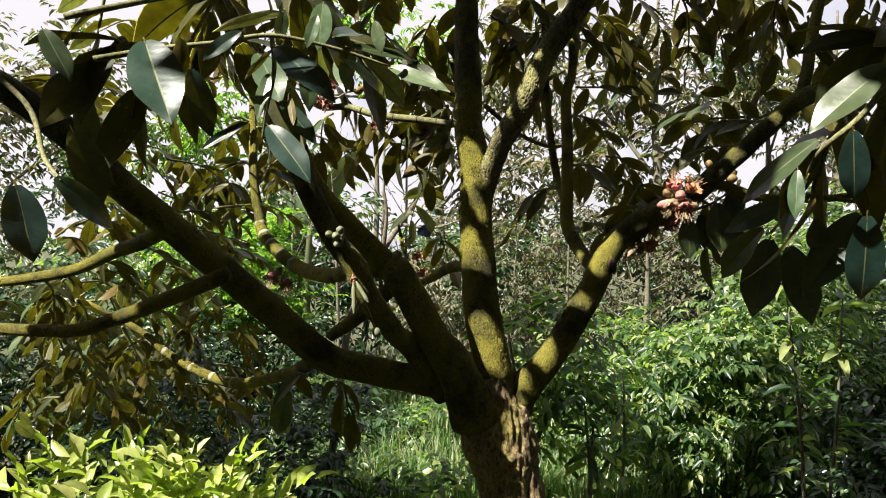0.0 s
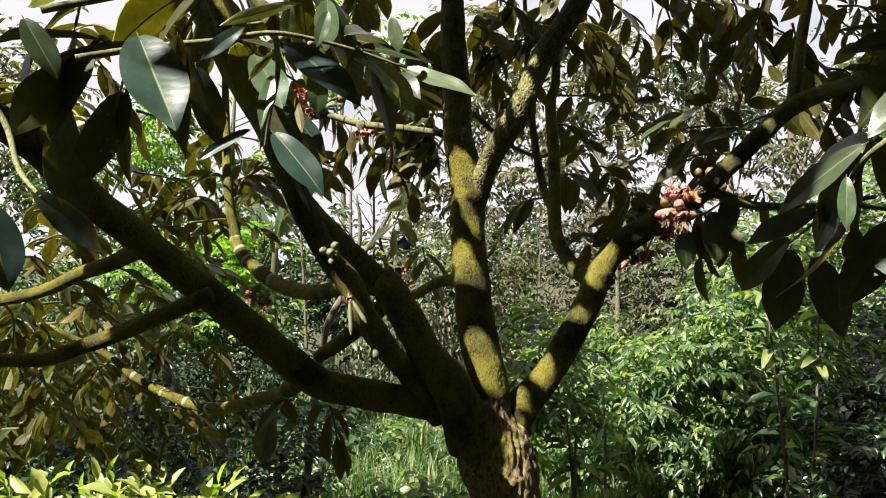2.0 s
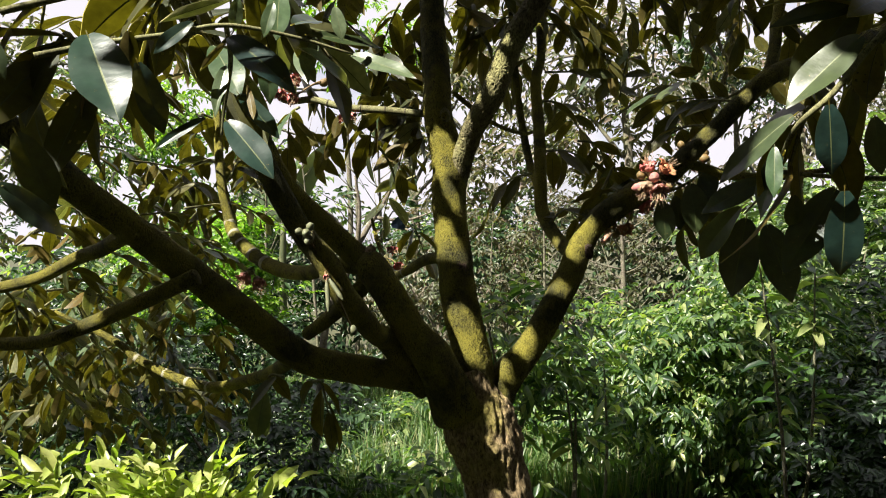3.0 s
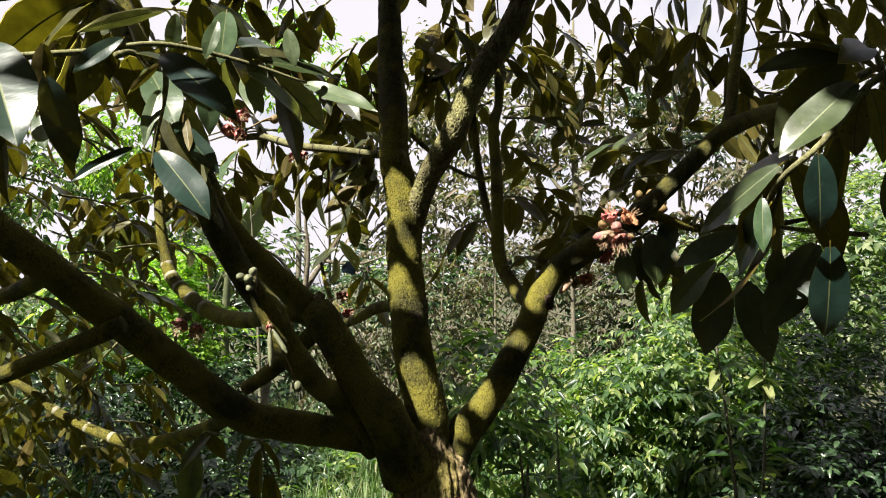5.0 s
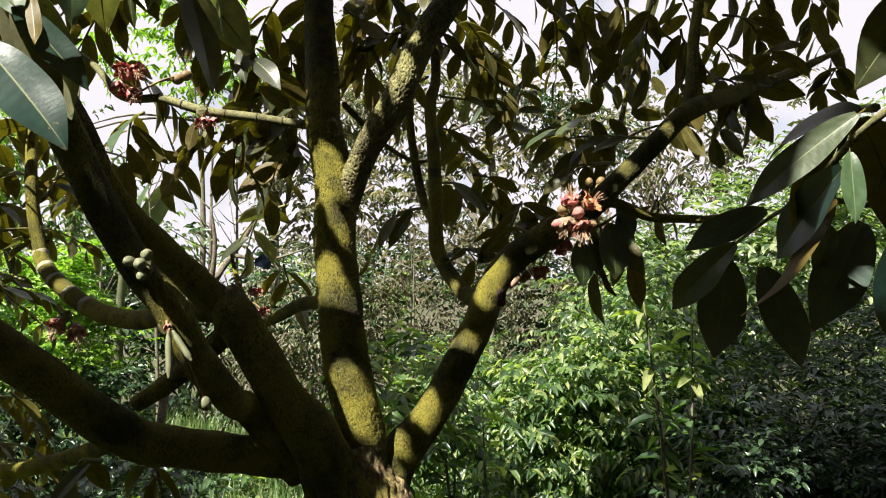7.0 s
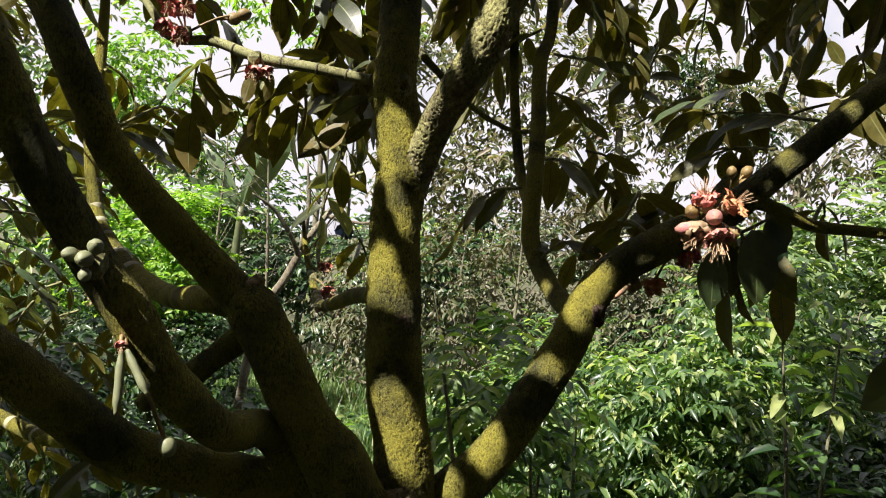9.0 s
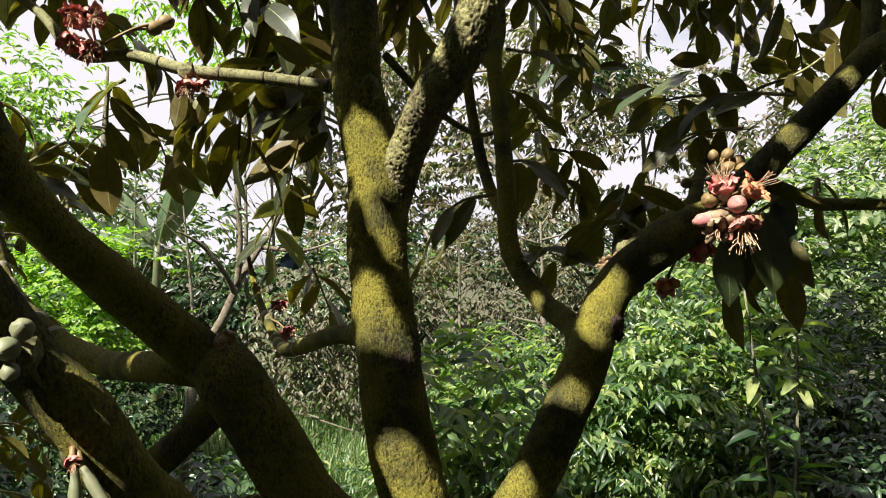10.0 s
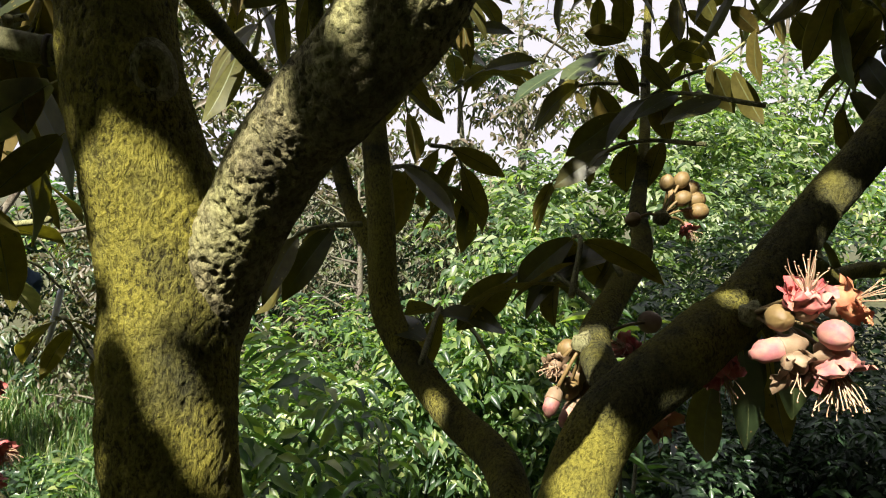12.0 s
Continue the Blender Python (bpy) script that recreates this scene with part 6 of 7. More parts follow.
def pod(group, a, b, r, mat=None):
    """A long closed petal tube that hangs from the cluster."""
    a, b = Vector(a), Vector(b)
    stalk_to(group, a)
    v, f = tube_data([a, a.lerp(b, 0.35), a.lerp(b, 0.75), b], [r * 0.6, r, r * 0.97, r * 0.4], 12, 5, 0.12, 1.0, 0.0, 80.0)
    part("closed_flower", mesh_from("closed_flower", v, f, [mat or PETAL_PALE]), group)
    if not mat:
        v, f = tube_data([a.lerp(b, -0.1), a.lerp(b, 0.12), a.lerp(b, 0.4), a.lerp(b, 0.46)], [r * 0.4, r * 0.98, r * 1.12, r * 0.98], 12, 5, 0.06, 2.0, 0.0, 80.0)
        part("calyx", mesh_from("calyx", v, f, [CALYX]), group)


def flower(group, at, toward, size, mat, threads=22):
    """An open flower: swollen cup, five bent-back petals and a spray of stamens."""
    at, toward = Vector(at), Vector(toward)
    way = (toward - at).normalized()
    stalk_to(group, at)
    side = way.orthogonal().normalized()
    other = way.cross(side)
    me = egg(at + way * size * 0.12, size * 0.30, way, 1.1, 0.12)
    me.materials.append(mat)
    part("cup", me, group)
    me = egg(at - way * size * 0.22, size * 0.36, way, 0.9, 0.15)
    me.materials.append(CALYX)
    part("calyx", me, group)
    for k in range(5):
        a = 2 * math.pi * (k + 0.5 * rng.random()) / 5
        flare, reach, wide = rng.uniform(0.05, 0.75), rng.uniform(0.7, 1.15), rng.uniform(0.8, 1.15)
        verts, faces = [], []
        for i in range(9):
            t = i / 8
            rise = size * (-0.30 + reach * (t - 0.45 * max(0.0, flare) * t ** 4))
            rad = size * (0.20 + 0.32 * math.sin(math.pi * min(t, 0.62)) + flare * max(0.0, t - 0.6) ** 1.3 * 1.6)
            w = size * wide * (0.10 + 0.36 * math.sin(math.pi * (0.1 + 0.72 * t)))
            for s in range(7):
                u = (s - 3) / 3
                ang = a + u * w / max(rad, size * 0.2)
                out = side * math.cos(ang) + other * math.sin(ang)
                q = at + way * (rise - size * 0.10 * u * u * t) + out * rad
                q += out * noise.noise(q * 150 + Vector((k, 0, 0))) * size * (0.08 + 0.34 * t) + way * noise.noise(q * 260 + Vector((0, k, 0))) * size * 0.22 * t
                for lay in (0, 1):
                    verts.append(q - out * 0.0011 * lay)
        for i in range(8):
            for s in range(6):
                for lay in (0, 1):
                    p = [i * 14 + s * 2 + lay, i * 14 + (s + 1) * 2 + lay, (i + 1) * 14 + (s + 1) * 2 + lay, (i + 1) * 14 + s * 2 + lay]
                    faces.append(p[::-1] if lay else p)
        part("petal", mesh_from("petal", verts, faces, [mat]), group)
    verts, faces = [], []
    for k in range(threads):
        a = rng.random() * 6.28
        lean = rng.uniform(0.05, 0.65)
        out = side * math.cos(a) + other * math.sin(a)
        end = at + (way + out * lean).normalized() * size * rng.uniform(0.9, 1.45) + Vector((0, 0, -0.1 * size * rng.random()))
        mid = at.lerp(end, 0.55) + way * size * rng.uniform(0.0, 0.2) + out * size * rng.uniform(-0.1, 0.15)
        v, f = tube_data([at + way * size * 0.2, mid, end - way * size * 0.06, end], [size * 0.018, size * 0.015, size * 0.015, size * 0.034], 5, 3, 0.0)
        faces += [tuple(i + len(verts) for i in q) for q in f]
        verts += v
    part("stamen_tuft", mesh_from("stamen_tuft", verts, faces, [STAMEN]), group)


main_cluster = cluster("flower_cushion", (0.515, 1.465, 1.61), "cluster of pink and cream durian flowers and buds")
bud(main_cluster, (0.492, 1.380, 1.611), 0.0108, PETAL_PALE)
bud(main_cluster, (0.476, 1.412, 1.619), 0.0100, BUD)
bud(main_cluster, (0.530, 1.398, 1.594), 0.0080, BUD)
pod(main_cluster, (0.492, 1.405, 1.600), (0.457, 1.420, 1.592), 0.0090)
flower(main_cluster, (0.488, 1.400, 1.631), (0.480, 1.392, 1.672), 0.0265, PETAL)
flower(main_cluster, (0.518, 1.392, 1.629), (0.534, 1.366, 1.642), 0.0265, PETAL_ORANGE, 10)
flower(main_cluster, (0.482, 1.402, 1.588), (0.472, 1.380, 1.574), 0.0235, CALYX, 5)
flower(main_cluster, (0.503, 1.388, 1.590), (0.497, 1.372, 1.550), 0.0295, PETAL_PALE, 34)
under_cluster = cluster("flower_cushion", (0.495, 1.51, 1.562), "red flower and spent calyx hanging under the limb")
flower(under_cluster, (0.512, 1.492, 1.562), (0.504, 1.466, 1.536), 0.027, PETAL, 10)
flower(under_cluster, (0.472, 1.522, 1.510), (0.466, 1.49, 1.492), 0.024, PETAL_ORANGE, 5)
branch_cluster = cluster("flower_cushion", (0.452, 1.60, 1.565), "round tan buds beside the limb")
bud(branch_cluster, (0.461, 1.635, 1.550), 0.0105, BUD)
bud(branch_cluster, (0.444, 1.630, 1.528), 0.009, BUD)
bud(branch_cluster, (0.459, 1.630, 1.511), 0.011, BUD)
bud(branch_cluster, (0.479, 1.640, 1.518), 0.009, BUD)
bud(branch_cluster, (0.493, 1.640, 1.503), 0.009, BUD)
bud(branch_cluster, (0.486, 1.645, 1.496), 0.0085, BUD)
pod(branch_cluster, (0.470, 1.630, 1.500), (0.443, 1.620, 1.478), 0.007)
flower(branch_cluster, (0.509, 1.600, 1.552), (0.472, 1.580, 1.571), 0.020, PETAL)
bud(branch_cluster, (0.568, 1.630, 1.569), 0.0125, CALYX)
flower(branch_cluster, (0.437, 1.620, 1.541), (0.405, 1.600, 1.542), 0.020, CALYX)
pod(branch_cluster, (0.429, 1.610, 1.520), (0.411, 1.600, 1.499), 0.0075)
bud(branch_cluster, (0.475, 1.590, 1.538), 0.0105, BUD)
twig_cluster = cluster("flower_cushion", (0.693, 1.740, 1.676), "packed brown round buds on a rising twig")
bud(twig_cluster, (0.691, 1.730, 1.720), 0.0095, BUD)
bud(twig_cluster, (0.725, 1.738, 1.724), 0.010499999999999999, BUD)
bud(twig_cluster, (0.751, 1.746, 1.713), 0.0115, BUD)
bud(twig_cluster, (0.727, 1.754, 1.705), 0.0095, BUD)
bud(twig_cluster, (0.720, 1.730, 1.700), 0.010499999999999999, BUD)
bud(twig_cluster, (0.754, 1.738, 1.698), 0.0115, BUD)
bud(twig_cluster, (0.753, 1.746, 1.680), 0.0095, BUD)
bud(twig_cluster, (0.732, 1.754, 1.716), 0.010499999999999999, BUD)
bud(twig_cluster, (0.751, 1.730, 1.683), 0.0115, BUD)
bud(twig_cluster, (0.643, 1.738, 1.674), 0.0095, BUD)
flower(twig_cluster, (0.729, 1.730, 1.661), (0.728, 1.710, 1.644), 0.018, PETAL)
pale_cluster = cluster("flower_cushion", (-0.272, 1.600, 1.850), "pink flowers on the pale side branch")
flower(pale_cluster, (-0.300, 1.595, 1.892), (-0.287, 1.565, 1.872), 0.022, PETAL)
flower(pale_cluster, (-0.272, 1.580, 1.884), (-0.255, 1.550, 1.870), 0.022, PETAL)
flower(pale_cluster, (-0.300, 1.590, 1.858), (-0.300, 1.565, 1.838), 0.022, PETAL)
flower(pale_cluster, (-0.278, 1.590, 1.846), (-0.268, 1.565, 1.826), 0.022, PETAL)
bud(pale_cluster, (-0.205, 1.620, 1.885), 0.010, BUD)
bud(pale_cluster, (-0.190, 1.620, 1.893), 0.010, BUD)
red_cluster = cluster("flower_cushion", (-0.155, 1.560, 1.811), "small red flowers under the side branch")
flower(red_cluster, (-0.154, 1.555, 1.792), (-0.154, 1.540, 1.774), 0.018, PETAL)
flower(red_cluster, (-0.138, 1.560, 1.794), (-0.129, 1.550, 1.777), 0.016, PETAL)
far_cluster = cluster("flower_cushion", (-0.095, 1.99, 1.455), "red flowers among brown leaves")
flower(far_cluster, (-0.078, 2.04, 1.478), (-0.066, 2.01, 1.462), 0.022, PETAL)
flower(far_cluster, (-0.06, 1.950, 1.432), (-0.05, 1.925, 1.42), 0.022, PETAL)
flower(far_cluster, (-0.07, 1.95, 1.40), (-0.066, 1.93, 1.382), 0.020, PETAL)
small_cluster = cluster("bud_cushion", (-0.172, 1.100, 1.514), "small pale green buds on the slim limb")
bud(small_cluster, (-0.167, 1.085, 1.531), 0.0065, BUD_GREEN)
bud(small_cluster, (-0.173, 1.080, 1.521), 0.0068, BUD_GREEN)
bud(small_cluster, (-0.172, 1.080, 1.508), 0.005, BUD_GREEN)
bud(small_cluster, (-0.104, 1.160, 1.384), 0.0045, BUD_GREEN)
bud(small_cluster, (-0.111, 1.120, 1.360), 0.0075, BUD_GREEN)
bud(small_cluster, (-0.184, 1.080, 1.524), 0.006, BUD_GREEN)
spent_cluster = cluster("flower_cushion", (-0.151, 1.120, 1.452), "spent flowers hanging from the slim limb")
pod(spent_cluster, (-0.147, 1.100, 1.446), (-0.145, 1.090, 1.394), 0.0038, BUD_GREEN)
pod(spent_cluster, (-0.143, 1.100, 1.446), (-0.121, 1.090, 1.412), 0.0038, BUD_GREEN)
flower(spent_cluster, (-0.148, 1.100, 1.451), (-0.143, 1.090, 1.442), 0.007, PETAL)
dry_cluster = cluster("flower_cushion", (-0.441, 1.800, 1.440), "withered pink flowers on the elbowed branch")
flower(dry_cluster, (-0.456, 1.800, 1.426), (-0.465, 1.780, 1.399), 0.030, PETAL_PALE)
flower(dry_cluster, (-0.425, 1.800, 1.411), (-0.410, 1.780, 1.376), 0.030, PETAL_PALE)

# ---- shrubs and undergrowth ----
shrub("shrub", "bright green shrub with drooping leaves in full sun", "shrub", (1.5, 3.75, 0), [((1.4, 3.65, 0.55), (0.38, 0.32, 0.42)), ((1.6, 3.75, 0.7), (0.6, 0.45, 0.42)), ((2.2, 3.9, 1.0), (0.55, 0.45, 0.5)), ((1.9, 3.5, 0.55), (0.6, 0.4, 0.5)), ((1.1, 4.3, 0.5), (0.3, 0.35, 0.4))], 1900, 8, 0.072, SHRUB_RIGHT, 21, 0.7, 0.5, 0.36, 8)
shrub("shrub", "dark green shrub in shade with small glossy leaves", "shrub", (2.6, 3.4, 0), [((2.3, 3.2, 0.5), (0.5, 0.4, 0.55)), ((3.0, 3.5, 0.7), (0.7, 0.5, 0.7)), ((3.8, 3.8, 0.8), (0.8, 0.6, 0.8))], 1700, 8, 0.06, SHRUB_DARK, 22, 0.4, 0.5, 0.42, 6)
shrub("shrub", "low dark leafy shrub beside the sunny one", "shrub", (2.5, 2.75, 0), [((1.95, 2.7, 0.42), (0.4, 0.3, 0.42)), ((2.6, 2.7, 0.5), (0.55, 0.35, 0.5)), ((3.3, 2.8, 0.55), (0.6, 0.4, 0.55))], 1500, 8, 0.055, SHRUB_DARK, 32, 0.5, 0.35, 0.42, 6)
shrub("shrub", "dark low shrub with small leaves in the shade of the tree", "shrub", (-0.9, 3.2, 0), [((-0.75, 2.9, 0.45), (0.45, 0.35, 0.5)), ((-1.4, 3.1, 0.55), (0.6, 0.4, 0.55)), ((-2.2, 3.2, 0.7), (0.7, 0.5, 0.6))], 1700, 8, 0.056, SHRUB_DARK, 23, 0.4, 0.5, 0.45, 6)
# one tall shrub as two: lit top in lime leaves, darker body below
shrub("shrub", "lime green leafy shrub in sunlight", "shrub", (-1.45, 5.2, 0), [((-1.3, 5.1, 1.5), (0.36, 0.32, 0.27)), ((-1.75, 5.3, 1.4), (0.45, 0.35, 0.32)), ((-1.45, 5.1, 1.12), (0.48, 0.35, 0.3))], 1300, 8, 0.052, SHRUB_LIME, 24, 0.3, 0.4, 0.45, 8)
shrub("shrub", "dark green lower body of the lime shrub", "shrub", (-1.35, 5.0, 0), [((-1.2, 4.95, 0.6), (0.42, 0.35, 0.5)), ((-1.7, 5.0, 0.7), (0.5, 0.35, 0.55))], 900, 8, 0.055, SHRUB_DARK, 33, 0.4, 0.4, 0.45, 6)
shrub("shrub", "yellow-green leafy shrub in strong sun", "shrub", (-0.95, 1.75, 0), [((-0.75, 1.7, 0.66), (0.34, 0.25, 0.17)), ((-1.2, 1.75, 0.69), (0.36, 0.3, 0.2))], 420, 7, 0.085, SHRUB_YELLOW, 25, -0.6, 0.55, 0.36, 6)
shrub("shrub", "young broad-leaved plant behind the trunk", "plant", (0.42, 2.75, 0), [((0.42, 2.75, 1.05), (0.2, 0.2, 0.22)), ((0.5, 2.8, 0.75), (0.25, 0.22, 0.25)), ((0.3, 2.7, 0.55), (0.25, 0.2, 0.25))], 190, 7, 0.075, SHRUB_RIGHT, 26, 0.6, 0.4, 0.34, 4)
shrub("shrub", "leafy green undergrowth between the trees", "shrub", (0.9, 4.6, 0), [((0.85, 4.6, 0.35), (0.4, 0.4, 0.36)), ((1.3, 4.9, 0.5), (0.6, 0.5, 0.5))], 700, 8, 0.072, SHRUB_RIGHT, 27, 0.5, 0.5, 0.36, 6)
shrub("shrub", "brown dry thicket with dead leaves and twigs", "shrub", (0.6, 6.2, 0), [((0.4, 6.0, 1.2), (0.9, 0.6, 1.0)), ((1.5, 6.4, 1.2), (0.9, 0.6, 1.0)), ((-0.1, 6.4, 0.8), (0.5, 0.6, 0.6)), ((2.4, 6.2, 1.2), (0.8, 0.6, 0.9))], 1700, 7, 0.062, DRY_LEAF, 28, 0.7, 0.2, 0.4, 48, 0.011)
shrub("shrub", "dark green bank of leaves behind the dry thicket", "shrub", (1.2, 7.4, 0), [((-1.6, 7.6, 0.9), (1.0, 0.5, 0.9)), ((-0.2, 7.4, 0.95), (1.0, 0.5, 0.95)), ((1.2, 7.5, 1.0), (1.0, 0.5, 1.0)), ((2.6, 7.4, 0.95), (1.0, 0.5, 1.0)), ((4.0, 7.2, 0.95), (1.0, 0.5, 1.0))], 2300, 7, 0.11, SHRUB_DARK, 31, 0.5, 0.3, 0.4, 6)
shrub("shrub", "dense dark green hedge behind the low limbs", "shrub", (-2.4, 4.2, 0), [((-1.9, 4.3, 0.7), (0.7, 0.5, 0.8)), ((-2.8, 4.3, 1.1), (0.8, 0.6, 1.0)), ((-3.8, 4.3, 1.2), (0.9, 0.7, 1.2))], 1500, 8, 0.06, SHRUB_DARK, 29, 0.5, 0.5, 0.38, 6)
shrub("shrub", "light green leafy shrub beyond the flowers", "shrub", (3.2, 5.0, 0), [((2.8, 4.9, 1.25), (0.7, 0.5, 0.5)), ((3.6, 5.0, 1.45), (0.8, 0.6, 0.65)), ((4.6, 5.2, 1.5), (0.9, 0.7, 1.1))], 1200, 8, 0.092, SHRUB_PALE, 30, 0.5, 0.45, 0.42, 8)

weeds = random.Random(8)
for k in range(16):
    x, y, h = weeds.uniform(-0.9, 1.5), weeds.uniform(3.3, 5.2), weeds.uniform(0.22, 0.5)
    shrub("weed", "low leafy green weed among the grass", "weed", (x, y, 0), [((x, y, h * 0.6), (0.2, 0.2, h * 0.55)), ((x + 0.12, y + 0.05, h * 0.5), (0.16, 0.16, h * 0.45))], 46, 7, weeds.uniform(0.05, 0.085), SHRUB_RIGHT if k % 3 else SHRUB_DARK, 500 + k, 0.4, 0.3, 0.42, 3, 0.005)


def forest_tree(foot, height, blobs, label, clumps, size, mat, seed, r=0.07, lean=0.2, per=8, shell=0.35, group=""):
    g = np.random.default_rng(seed)
    ob = thing("tree", foot, label, "tree", "", group)
    f = Vector(foot)
    top = f + Vector((lean, 0.1, height))
    tube("trunk", [f + Vector((0, 0, -0.1)), f.lerp(top, 0.35) + Vector((0.1, 0, 0)), f.lerp(top, 0.7), top], [r, r * 0.8, r * 0.55, r * 0.2], GREY_BARK, ob, "", 10, 6, 0.07, seed)
    for i, (c, rr) in enumerate(blobs):
        for k in range(3):
            t = g.uniform(0.35, 0.85)
            a = f.lerp(top, t)
            end = Vector(c) + Vector(g.normal(size=3) * np.array(rr) * 0.5)
            tube("limb", [a, a.lerp(end, 0.5) + Vector((0, 0, 0.15)), end], [r * 0.35, r * 0.25, r * 0.08], GREY_BARK, ob, "", 6, 5, 0.06, i * 3 + k)
    data = crown_leaves(g, blobs, clumps, per, size, 0.6, shell, 0.36)
    part("crown", simple_leaves("crown", *data, mat), ob, "", "stuff")
    return ob


forest_tree((-0.2, 8.2, 0), 4.2, [((0.45, 8.2, 3.0), (0.75, 0.7, 0.9)), ((0.8, 8.4, 3.9), (0.9, 0.8, 0.8)), ((0.75, 8.0, 2.2), (0.75, 0.7, 0.7))], "slender tree with thin pale foliage against the sky", 480, 0.12, TREE_FAR, 41)
forest_tree((2.3, 7.6, 0), 4.6, [((2.1, 7.6, 2.4), (1.0, 0.8, 0.9)), ((2.9, 7.8, 3.6), (1.0, 0.8, 0.9)), ((1.6, 7.9, 3.4), (0.8, 0.8, 0.7))], "tree with airy grey-green crown beyond the thicket", 600, 0.12, TREE_FAR, 42)
forest_tree((4.6, 8.0, 0), 4.4, [((4.4, 8.0, 2.6), (1.1, 0.9, 1.1)), ((5.4, 8.2, 3.4), (1.1, 0.9, 1.0)), ((6.6, 8.0, 2.8), (1.2, 0.9, 1.4))], "tall tree with light leaves beside the thicket", 480, 0.12, TREE_FAR, 43)
forest_tree((-2.2, 7.8, 0), 3.6, [((-2.4, 7.8, 2.2), (1.0, 0.8, 1.0)), ((-3.4, 7.6, 2.8), (1.0, 0.8, 1.1)), ((-1.4, 8.0, 1.7), (0.7, 0.6, 0.7))], "tree with yellowish green leaves behind the hedge", 700, 0.11, SHRUB_RIGHT, 44)
forest_tree((-5.2, 7.0, 0), 4.2, [((-5.0, 7.0, 2.2), (1.3, 0.9, 1.4)), ((-4.2, 7.4, 3.2), (1.0, 0.8, 0.9))], "leafy tree at the edge of the clearing", 560, 0.12, TREE_FAR, 45)
forest_tree((7.5, 6.5, 0), 4.2, [((7.2, 6.6, 2.0), (1.4, 1.0, 1.6)), ((6.2, 6.2, 1.6), (1.0, 0.8, 1.2))], "leafy tree with bright green foliage", 620, 0.12, SHRUB_RIGHT, 46)
forest_tree((-1.0, 7.9, 0), 4.6, [((-0.55, 7.7, 3.9), (0.75, 0.5, 0.55)), ((-1.4, 7.8, 4.3), (0.7, 0.5, 0.5)), ((-2.5, 7.2, 3.1), (0.5, 0.5, 0.6))], "thin tree with sunlit yellow-green leaves", 420, 0.10, SHRUB_LIME, 47, 0.04, 0.3)
forest_tree((4.2, 8.7, 0), 4.5, [((3.85, 8.5, 4.0), (0.5, 0.4, 0.5)), ((4.6, 8.7, 3.3), (0.5, 0.4, 0.4))], "tall tree with dark green leaf clusters", 330, 0.11, SHRUB_DARK, 48, 0.05, 0.1)
forest_tree((6.4, 6.2, 0), 3.4, [((5.7, 6.0, 2.35), (0.8, 0.6, 0.5)), ((7.3, 6.1, 2.5), (1.0, 0.7, 0.7)), ((6.4, 5.8, 1.8), (0.9, 0.6, 0.5))], "young tree with light yellow-green leaves in the sun", 560, 0.12, SHRUB_PALE, 49, 0.05, 0.1)
# unseen trees added beside and behind the standpoint to block sky light
for i, (x, y, h) in enumerate(((-3.8, 2.2, 2.2), (-3.7, 0.6, 2.6), (-4.2, -1.3, 3.6), (-3.0, -3.4, 4.2), (-0.6, -4.0, 4.6), (1.8, -3.6, 4.4), (3.8, -2.0, 4.2), (4.0, -0.2, 3.8), (4.3, 1.4, 3.2))):
    forest_tree((x, y, 0), h, [((x, y, h * 0.35), (1.3, 1.1, h * 0.35)), ((x + 0.2, y, h * 0.75), (1.3, 1.1, h * 0.35)), ((x - 0.7, y, h * 0.5), (0.9, 0.9, h * 0.4))], "unseen broad dark-leaved tree added against sky light", 900, 0.17, SHRUB_DARK, 90 + i, 0.08, group="orchard trees")
# woods all round, so that the place is closed
for i in range(22):
    a = 2 * math.pi * i / 22
    d = 11.5 + 2.5 * ((i * 7) % 5) / 5
    x, y = 0.5 + d * math.sin(a), 2.5 + d * math.cos(a)
    if y > 4 and i % 2:
        continue
    h = 1.7 + 0.5 * ((i * 3) % 4) / 4 + (1.2 if y < -2 else 0.0)
    forest_tree((x, y, 0), h + 0.6, [((x, y, h * 0.55), (1.9, 1.6, h * 0.55)), ((x + 1.2, y, h * 0.8), (1.3, 1.3, h * 0.4))], "leafy tree of the surrounding woods", 330, 0.24, TREE_FAR if i % 2 else SHRUB_RIGHT, 60 + i, 0.09, group="surrounding woods")


def bare_sapling(foot, height, label, seed, r=0.02, lean=0.1):
    """A thin, nearly leafless young tree with short side twigs."""
    g = np.random.default_rng(seed)
    ob = thing("sapling", foot, label, "sapling")
    f = Vector(foot)
    top = f + Vector((lean, 0, height))
    tube("trunk", [f + Vector((0, 0, -0.05)), f.lerp(top, 0.5) + Vector((0.02, 0, 0)), top], [r, r * 0.7, r * 0.25], GREY_BARK, ob, "", 8, 6, 0.05, seed)
    for i in range(22):
        a = f.lerp(top, 0.25 + 0.73 * (i + g.random()) / 22)
        w = Vector((g.normal(), g.normal() * 0.6, 0.5 + 0.4 * g.random())).normalized() * g.uniform(0.25, 0.6)
        tube("twig", [a, a + w * 0.5 + Vector((0, 0, -0.02)), a + w], [r * 0.3, r * 0.2, r * 0.08], GREY_BARK, ob, "", 5, 3, 0.03, i)
    return ob


bare_sapling((-0.72, 7.2, 0), 3.0, "pale thin sapling with bare twigs", 71, 0.028)
bare_sapling((-1.05, 6.8, 0), 2.6, "thin grey sapling with few twigs", 72, 0.02, -0.1)
bare_sapling((-1.6, 6.6, 0), 2.4, "thin grey sapling leaning over", 73, 0.02, 0.15)
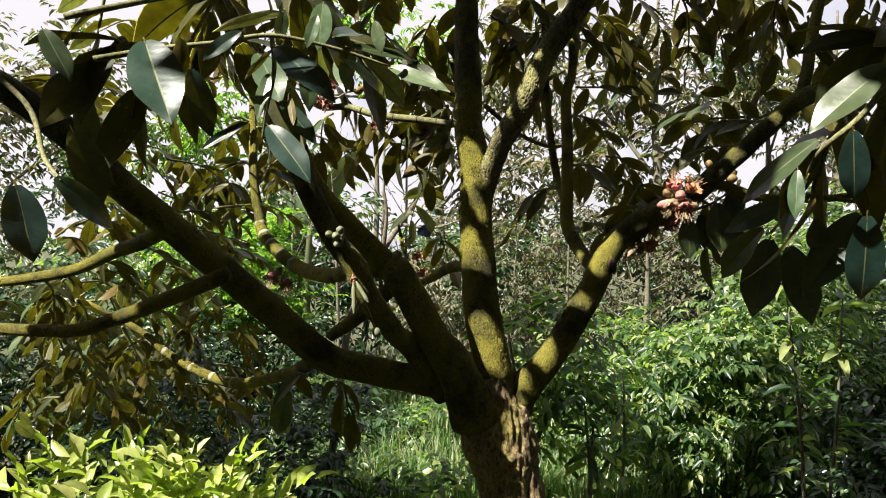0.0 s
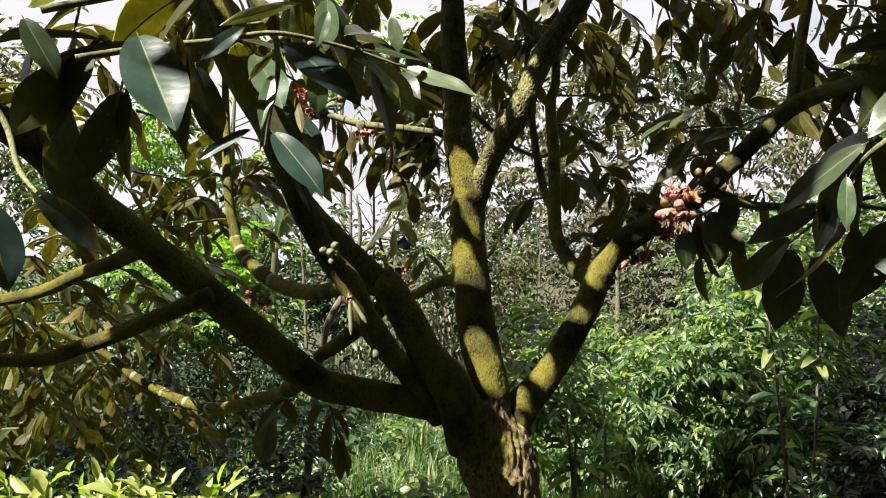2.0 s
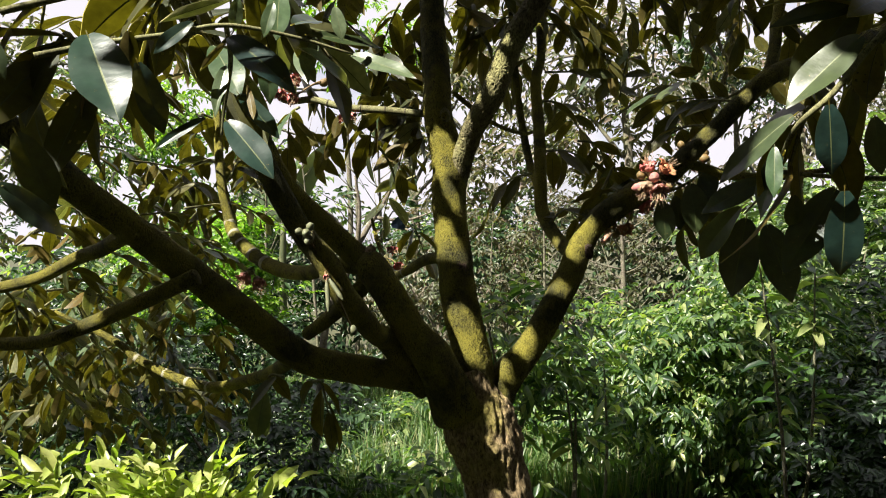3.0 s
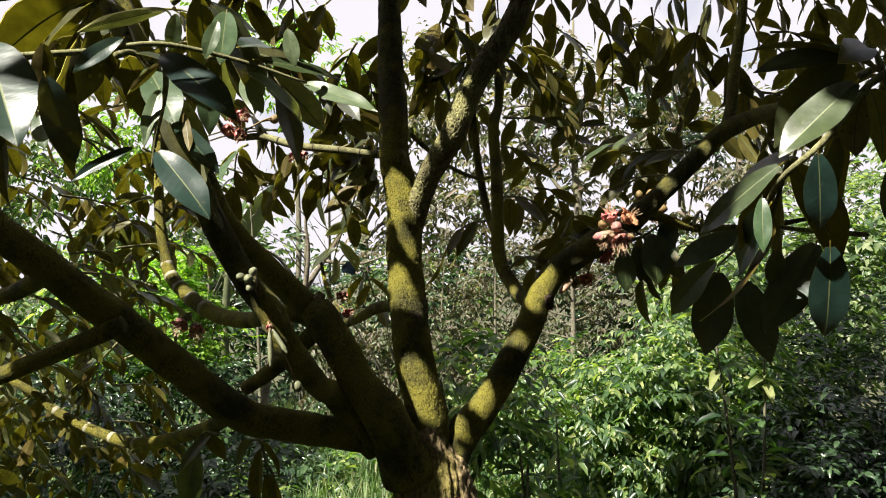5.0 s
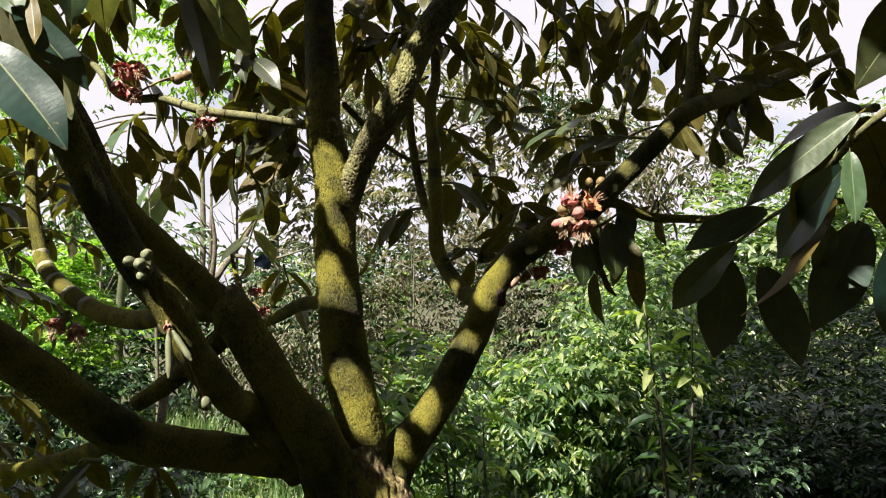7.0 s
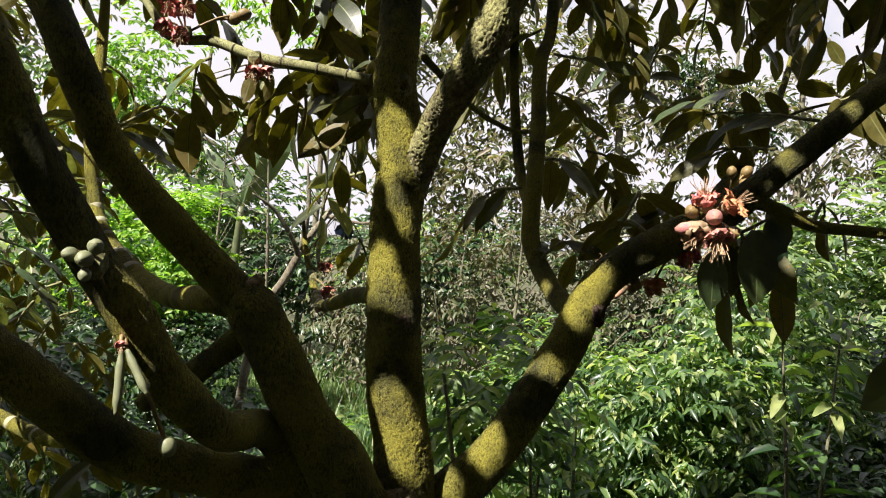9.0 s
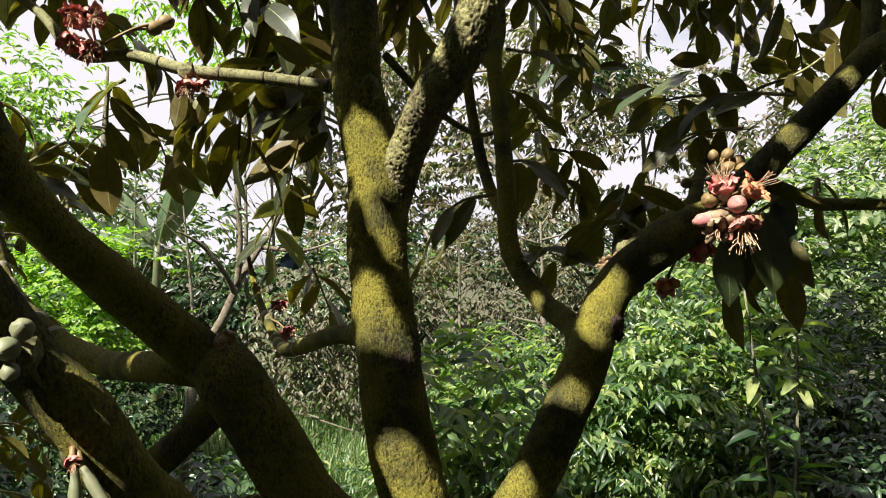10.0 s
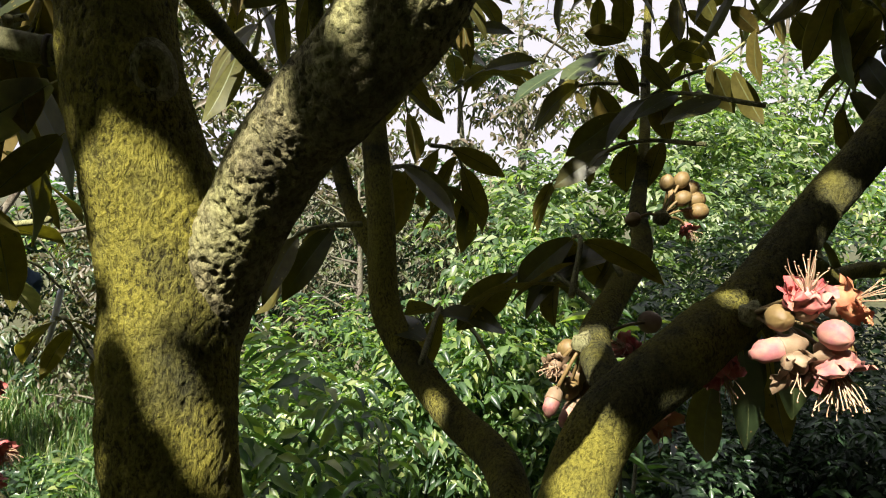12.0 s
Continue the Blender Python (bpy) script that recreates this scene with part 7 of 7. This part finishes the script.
bare_sapling((-0.45, 7.4, 0), 3.3, "thin upright sapling with crossing twigs", 76, 0.022, 0.05)
bare_sapling((1.7, 5.7, 0), 1.8, "dead grey stem in the thicket", 74, 0.035, 0.05)
bare_sapling((0.95, 5.5, 0), 1.9, "thin dead stem in the thicket", 75, 0.018, 0.1)


def tall_weed(foot, top, label, seed):
    """A leggy young stem with long drooping leaves set round it."""
    g = np.random.default_rng(seed)
    ob = thing("young_plant", foot, label, "plant")
    a, b = Vector(foot), Vector(top)
    mid = a.lerp(b, 0.5) + Vector((0.03, 0, 0))
    tube("stem", [a - Vector((0, 0, 0.05)), mid, b], [0.009, 0.007, 0.003], GREY_BARK, ob, "", 8, 6, 0.05, seed)
    n = 34
    t = np.sort(g.uniform(0.45, 1.0, n))
    bases = [list(a.lerp(mid, k * 2) if k < 0.5 else mid.lerp(b, k * 2 - 1)) for k in t]
    ang = g.random(n) * 6.28
    ways = np.stack([np.cos(ang), np.sin(ang), g.uniform(-0.7, 0.5, n)], 1)
    ups = np.array([0, 0, 1.0]) + g.normal(size=(n, 3)) * 0.25
    ln = g.uniform(0.07, 0.14, n)
    part("foliage", simple_leaves("foliage", bases, ways, ups, ln, ln * 0.3, SHRUB_RIGHT), ob, "", "stuff")


tall_weed((1.36, 2.5, 0.0), (1.28, 2.5, 1.42), "leggy green stem with long narrow leaves", 301)
tall_weed((1.52, 2.75, 0.0), (1.62, 2.7, 1.3), "thin young stem with drooping leaves", 302)
tall_weed((0.62, 2.9, 0.0), (0.6, 2.9, 1.0), "small leafy sapling in the grass", 303)
tall_weed((0.78, 3.1, 0.0), (0.84, 3.1, 0.95), "thin young stem in the grass", 304)

# ---- small things between the trees ----
dead = thing("dead_branch", (-0.447, 3.2, 0.0), "pale dead branch standing in the undergrowth", "branch")
tube("limb", [(-0.60, 3.2, -0.05), (-0.52, 3.2, 0.6), (-0.447, 3.2, 1.147), (-0.336, 3.2, 1.376), (-0.262, 3.25, 1.536), (-0.155, 3.3, 1.70), (-0.08, 3.35, 1.85)], [0.02, 0.019, 0.018, 0.016, 0.013, 0.010, 0.005], DEAD_WOOD, dead, "", 12, 7, 0.12, 31.0)
tube("limb", [(-0.30, 3.21, 1.46), (-0.33, 3.15, 1.54), (-0.39, 3.1, 1.63), (-0.46, 3.05, 1.68)], [0.011, 0.009, 0.007, 0.003], DEAD_WOOD, dead, "", 10, 6, 0.1, 32.0)
tube("limb", [(-0.29, 3.22, 1.48), (-0.27, 3.2, 1.66), (-0.285, 3.2, 1.82)], [0.012, 0.009, 0.004], DEAD_WOOD, dead, "", 8, 6, 0.1, 33.0)
tube("limb", [(-0.20, 3.27, 1.62), (-0.05, 3.2, 1.60), (0.1, 3.1, 1.64)], [0.009, 0.006, 0.003], DEAD_WOOD, dead, "", 8, 6, 0.1, 34.0)


def rag_mesh():
    """A crumpled scrap of cloth caught on a twig."""
    verts, faces = [], []
    n = 9
    for lay in (0, 1):
        for j in range(n):
            for i in range(n):
                u, v = i / (n - 1) - 0.5, j / (n - 1) - 0.5
                q = Vector((-0.066 + u * 0.055 * (1 - 0.5 * abs(v)), 2.39 + 0.012 * lay * 0.1, 1.565 + v * 0.032 - 0.02 * u * u))
                q.y += 0.025 * noise.noise(q * 38)
                q.z += 0.012 * noise.noise(q * 60 + Vector((3, 0, 0)))
                verts.append(q)
        for j in range(n - 1):
            for i in range(n - 1):
                k = lay * n * n + j * n + i
                f = (k, k + 1, k + n + 1, k + n)
                faces.append(f if lay else f[::-1])
    return mesh_from("rag", verts, faces, [RAG])


rag = thing("rag", (-0.066, 2.4, 1.56), "crumpled blue cloth scrap hanging on a twig", "cloth")
part("cloth", rag_mesh(), rag)
v_strip, f_strip = tube_data([(-0.015, 2.4, 1.545), (-0.026, 2.395, 1.50), (-0.04, 2.4, 1.45)], [0.005, 0.0055, 0.004], 8, 5, 0.1, 2.0)
part("strip", mesh_from("strip", v_strip, f_strip, [PAPER]), rag, "white strip hanging down")
tube("string", [(-0.12, 2.05, 1.50), (-0.08, 2.25, 1.60), (-0.05, 2.39, 1.59), (-0.015, 2.4, 1.545)], [0.003, 0.0025, 0.002, 0.002], TWIG_BARK, rag, "", 6, 5, 0.05)


def banana_plant():
    ob = thing("banana_plant", (-1.5, 7.1, 0.0), "distant banana plant with long pale green leaves", "plant")
    tube("stem", [(-1.5, 7.1, -0.05), (-1.46, 7.1, 0.9), (-1.4, 7.05, 1.75)], [0.06, 0.05, 0.03], PALE_STEM, ob, "", 12, 6, 0.05, 3.0)
    for k, (tip, wide) in enumerate((((-0.94, 7.0, 2.55), 0.55), ((-1.75, 7.0, 2.3), 0.5), ((-2.05, 7.1, 2.0), 0.5), ((-1.2, 6.8, 2.5), 0.4))):
        a, t = Vector((-1.4, 7.05, 1.72)), Vector(tip)
        piece("leaf", PALER[k % 4], ob, leaf_pose(a, t - a, (0.3 - 0.2 * k, -1, 0.5), (t - a).length * 1.05, wide))
    return ob


PALE_STEM = plain("banana_stem", (0.045, 0.06, 0.025), (0.10, 0.11, 0.05), 0.5, 20.0, 0.1)
banana_plant()
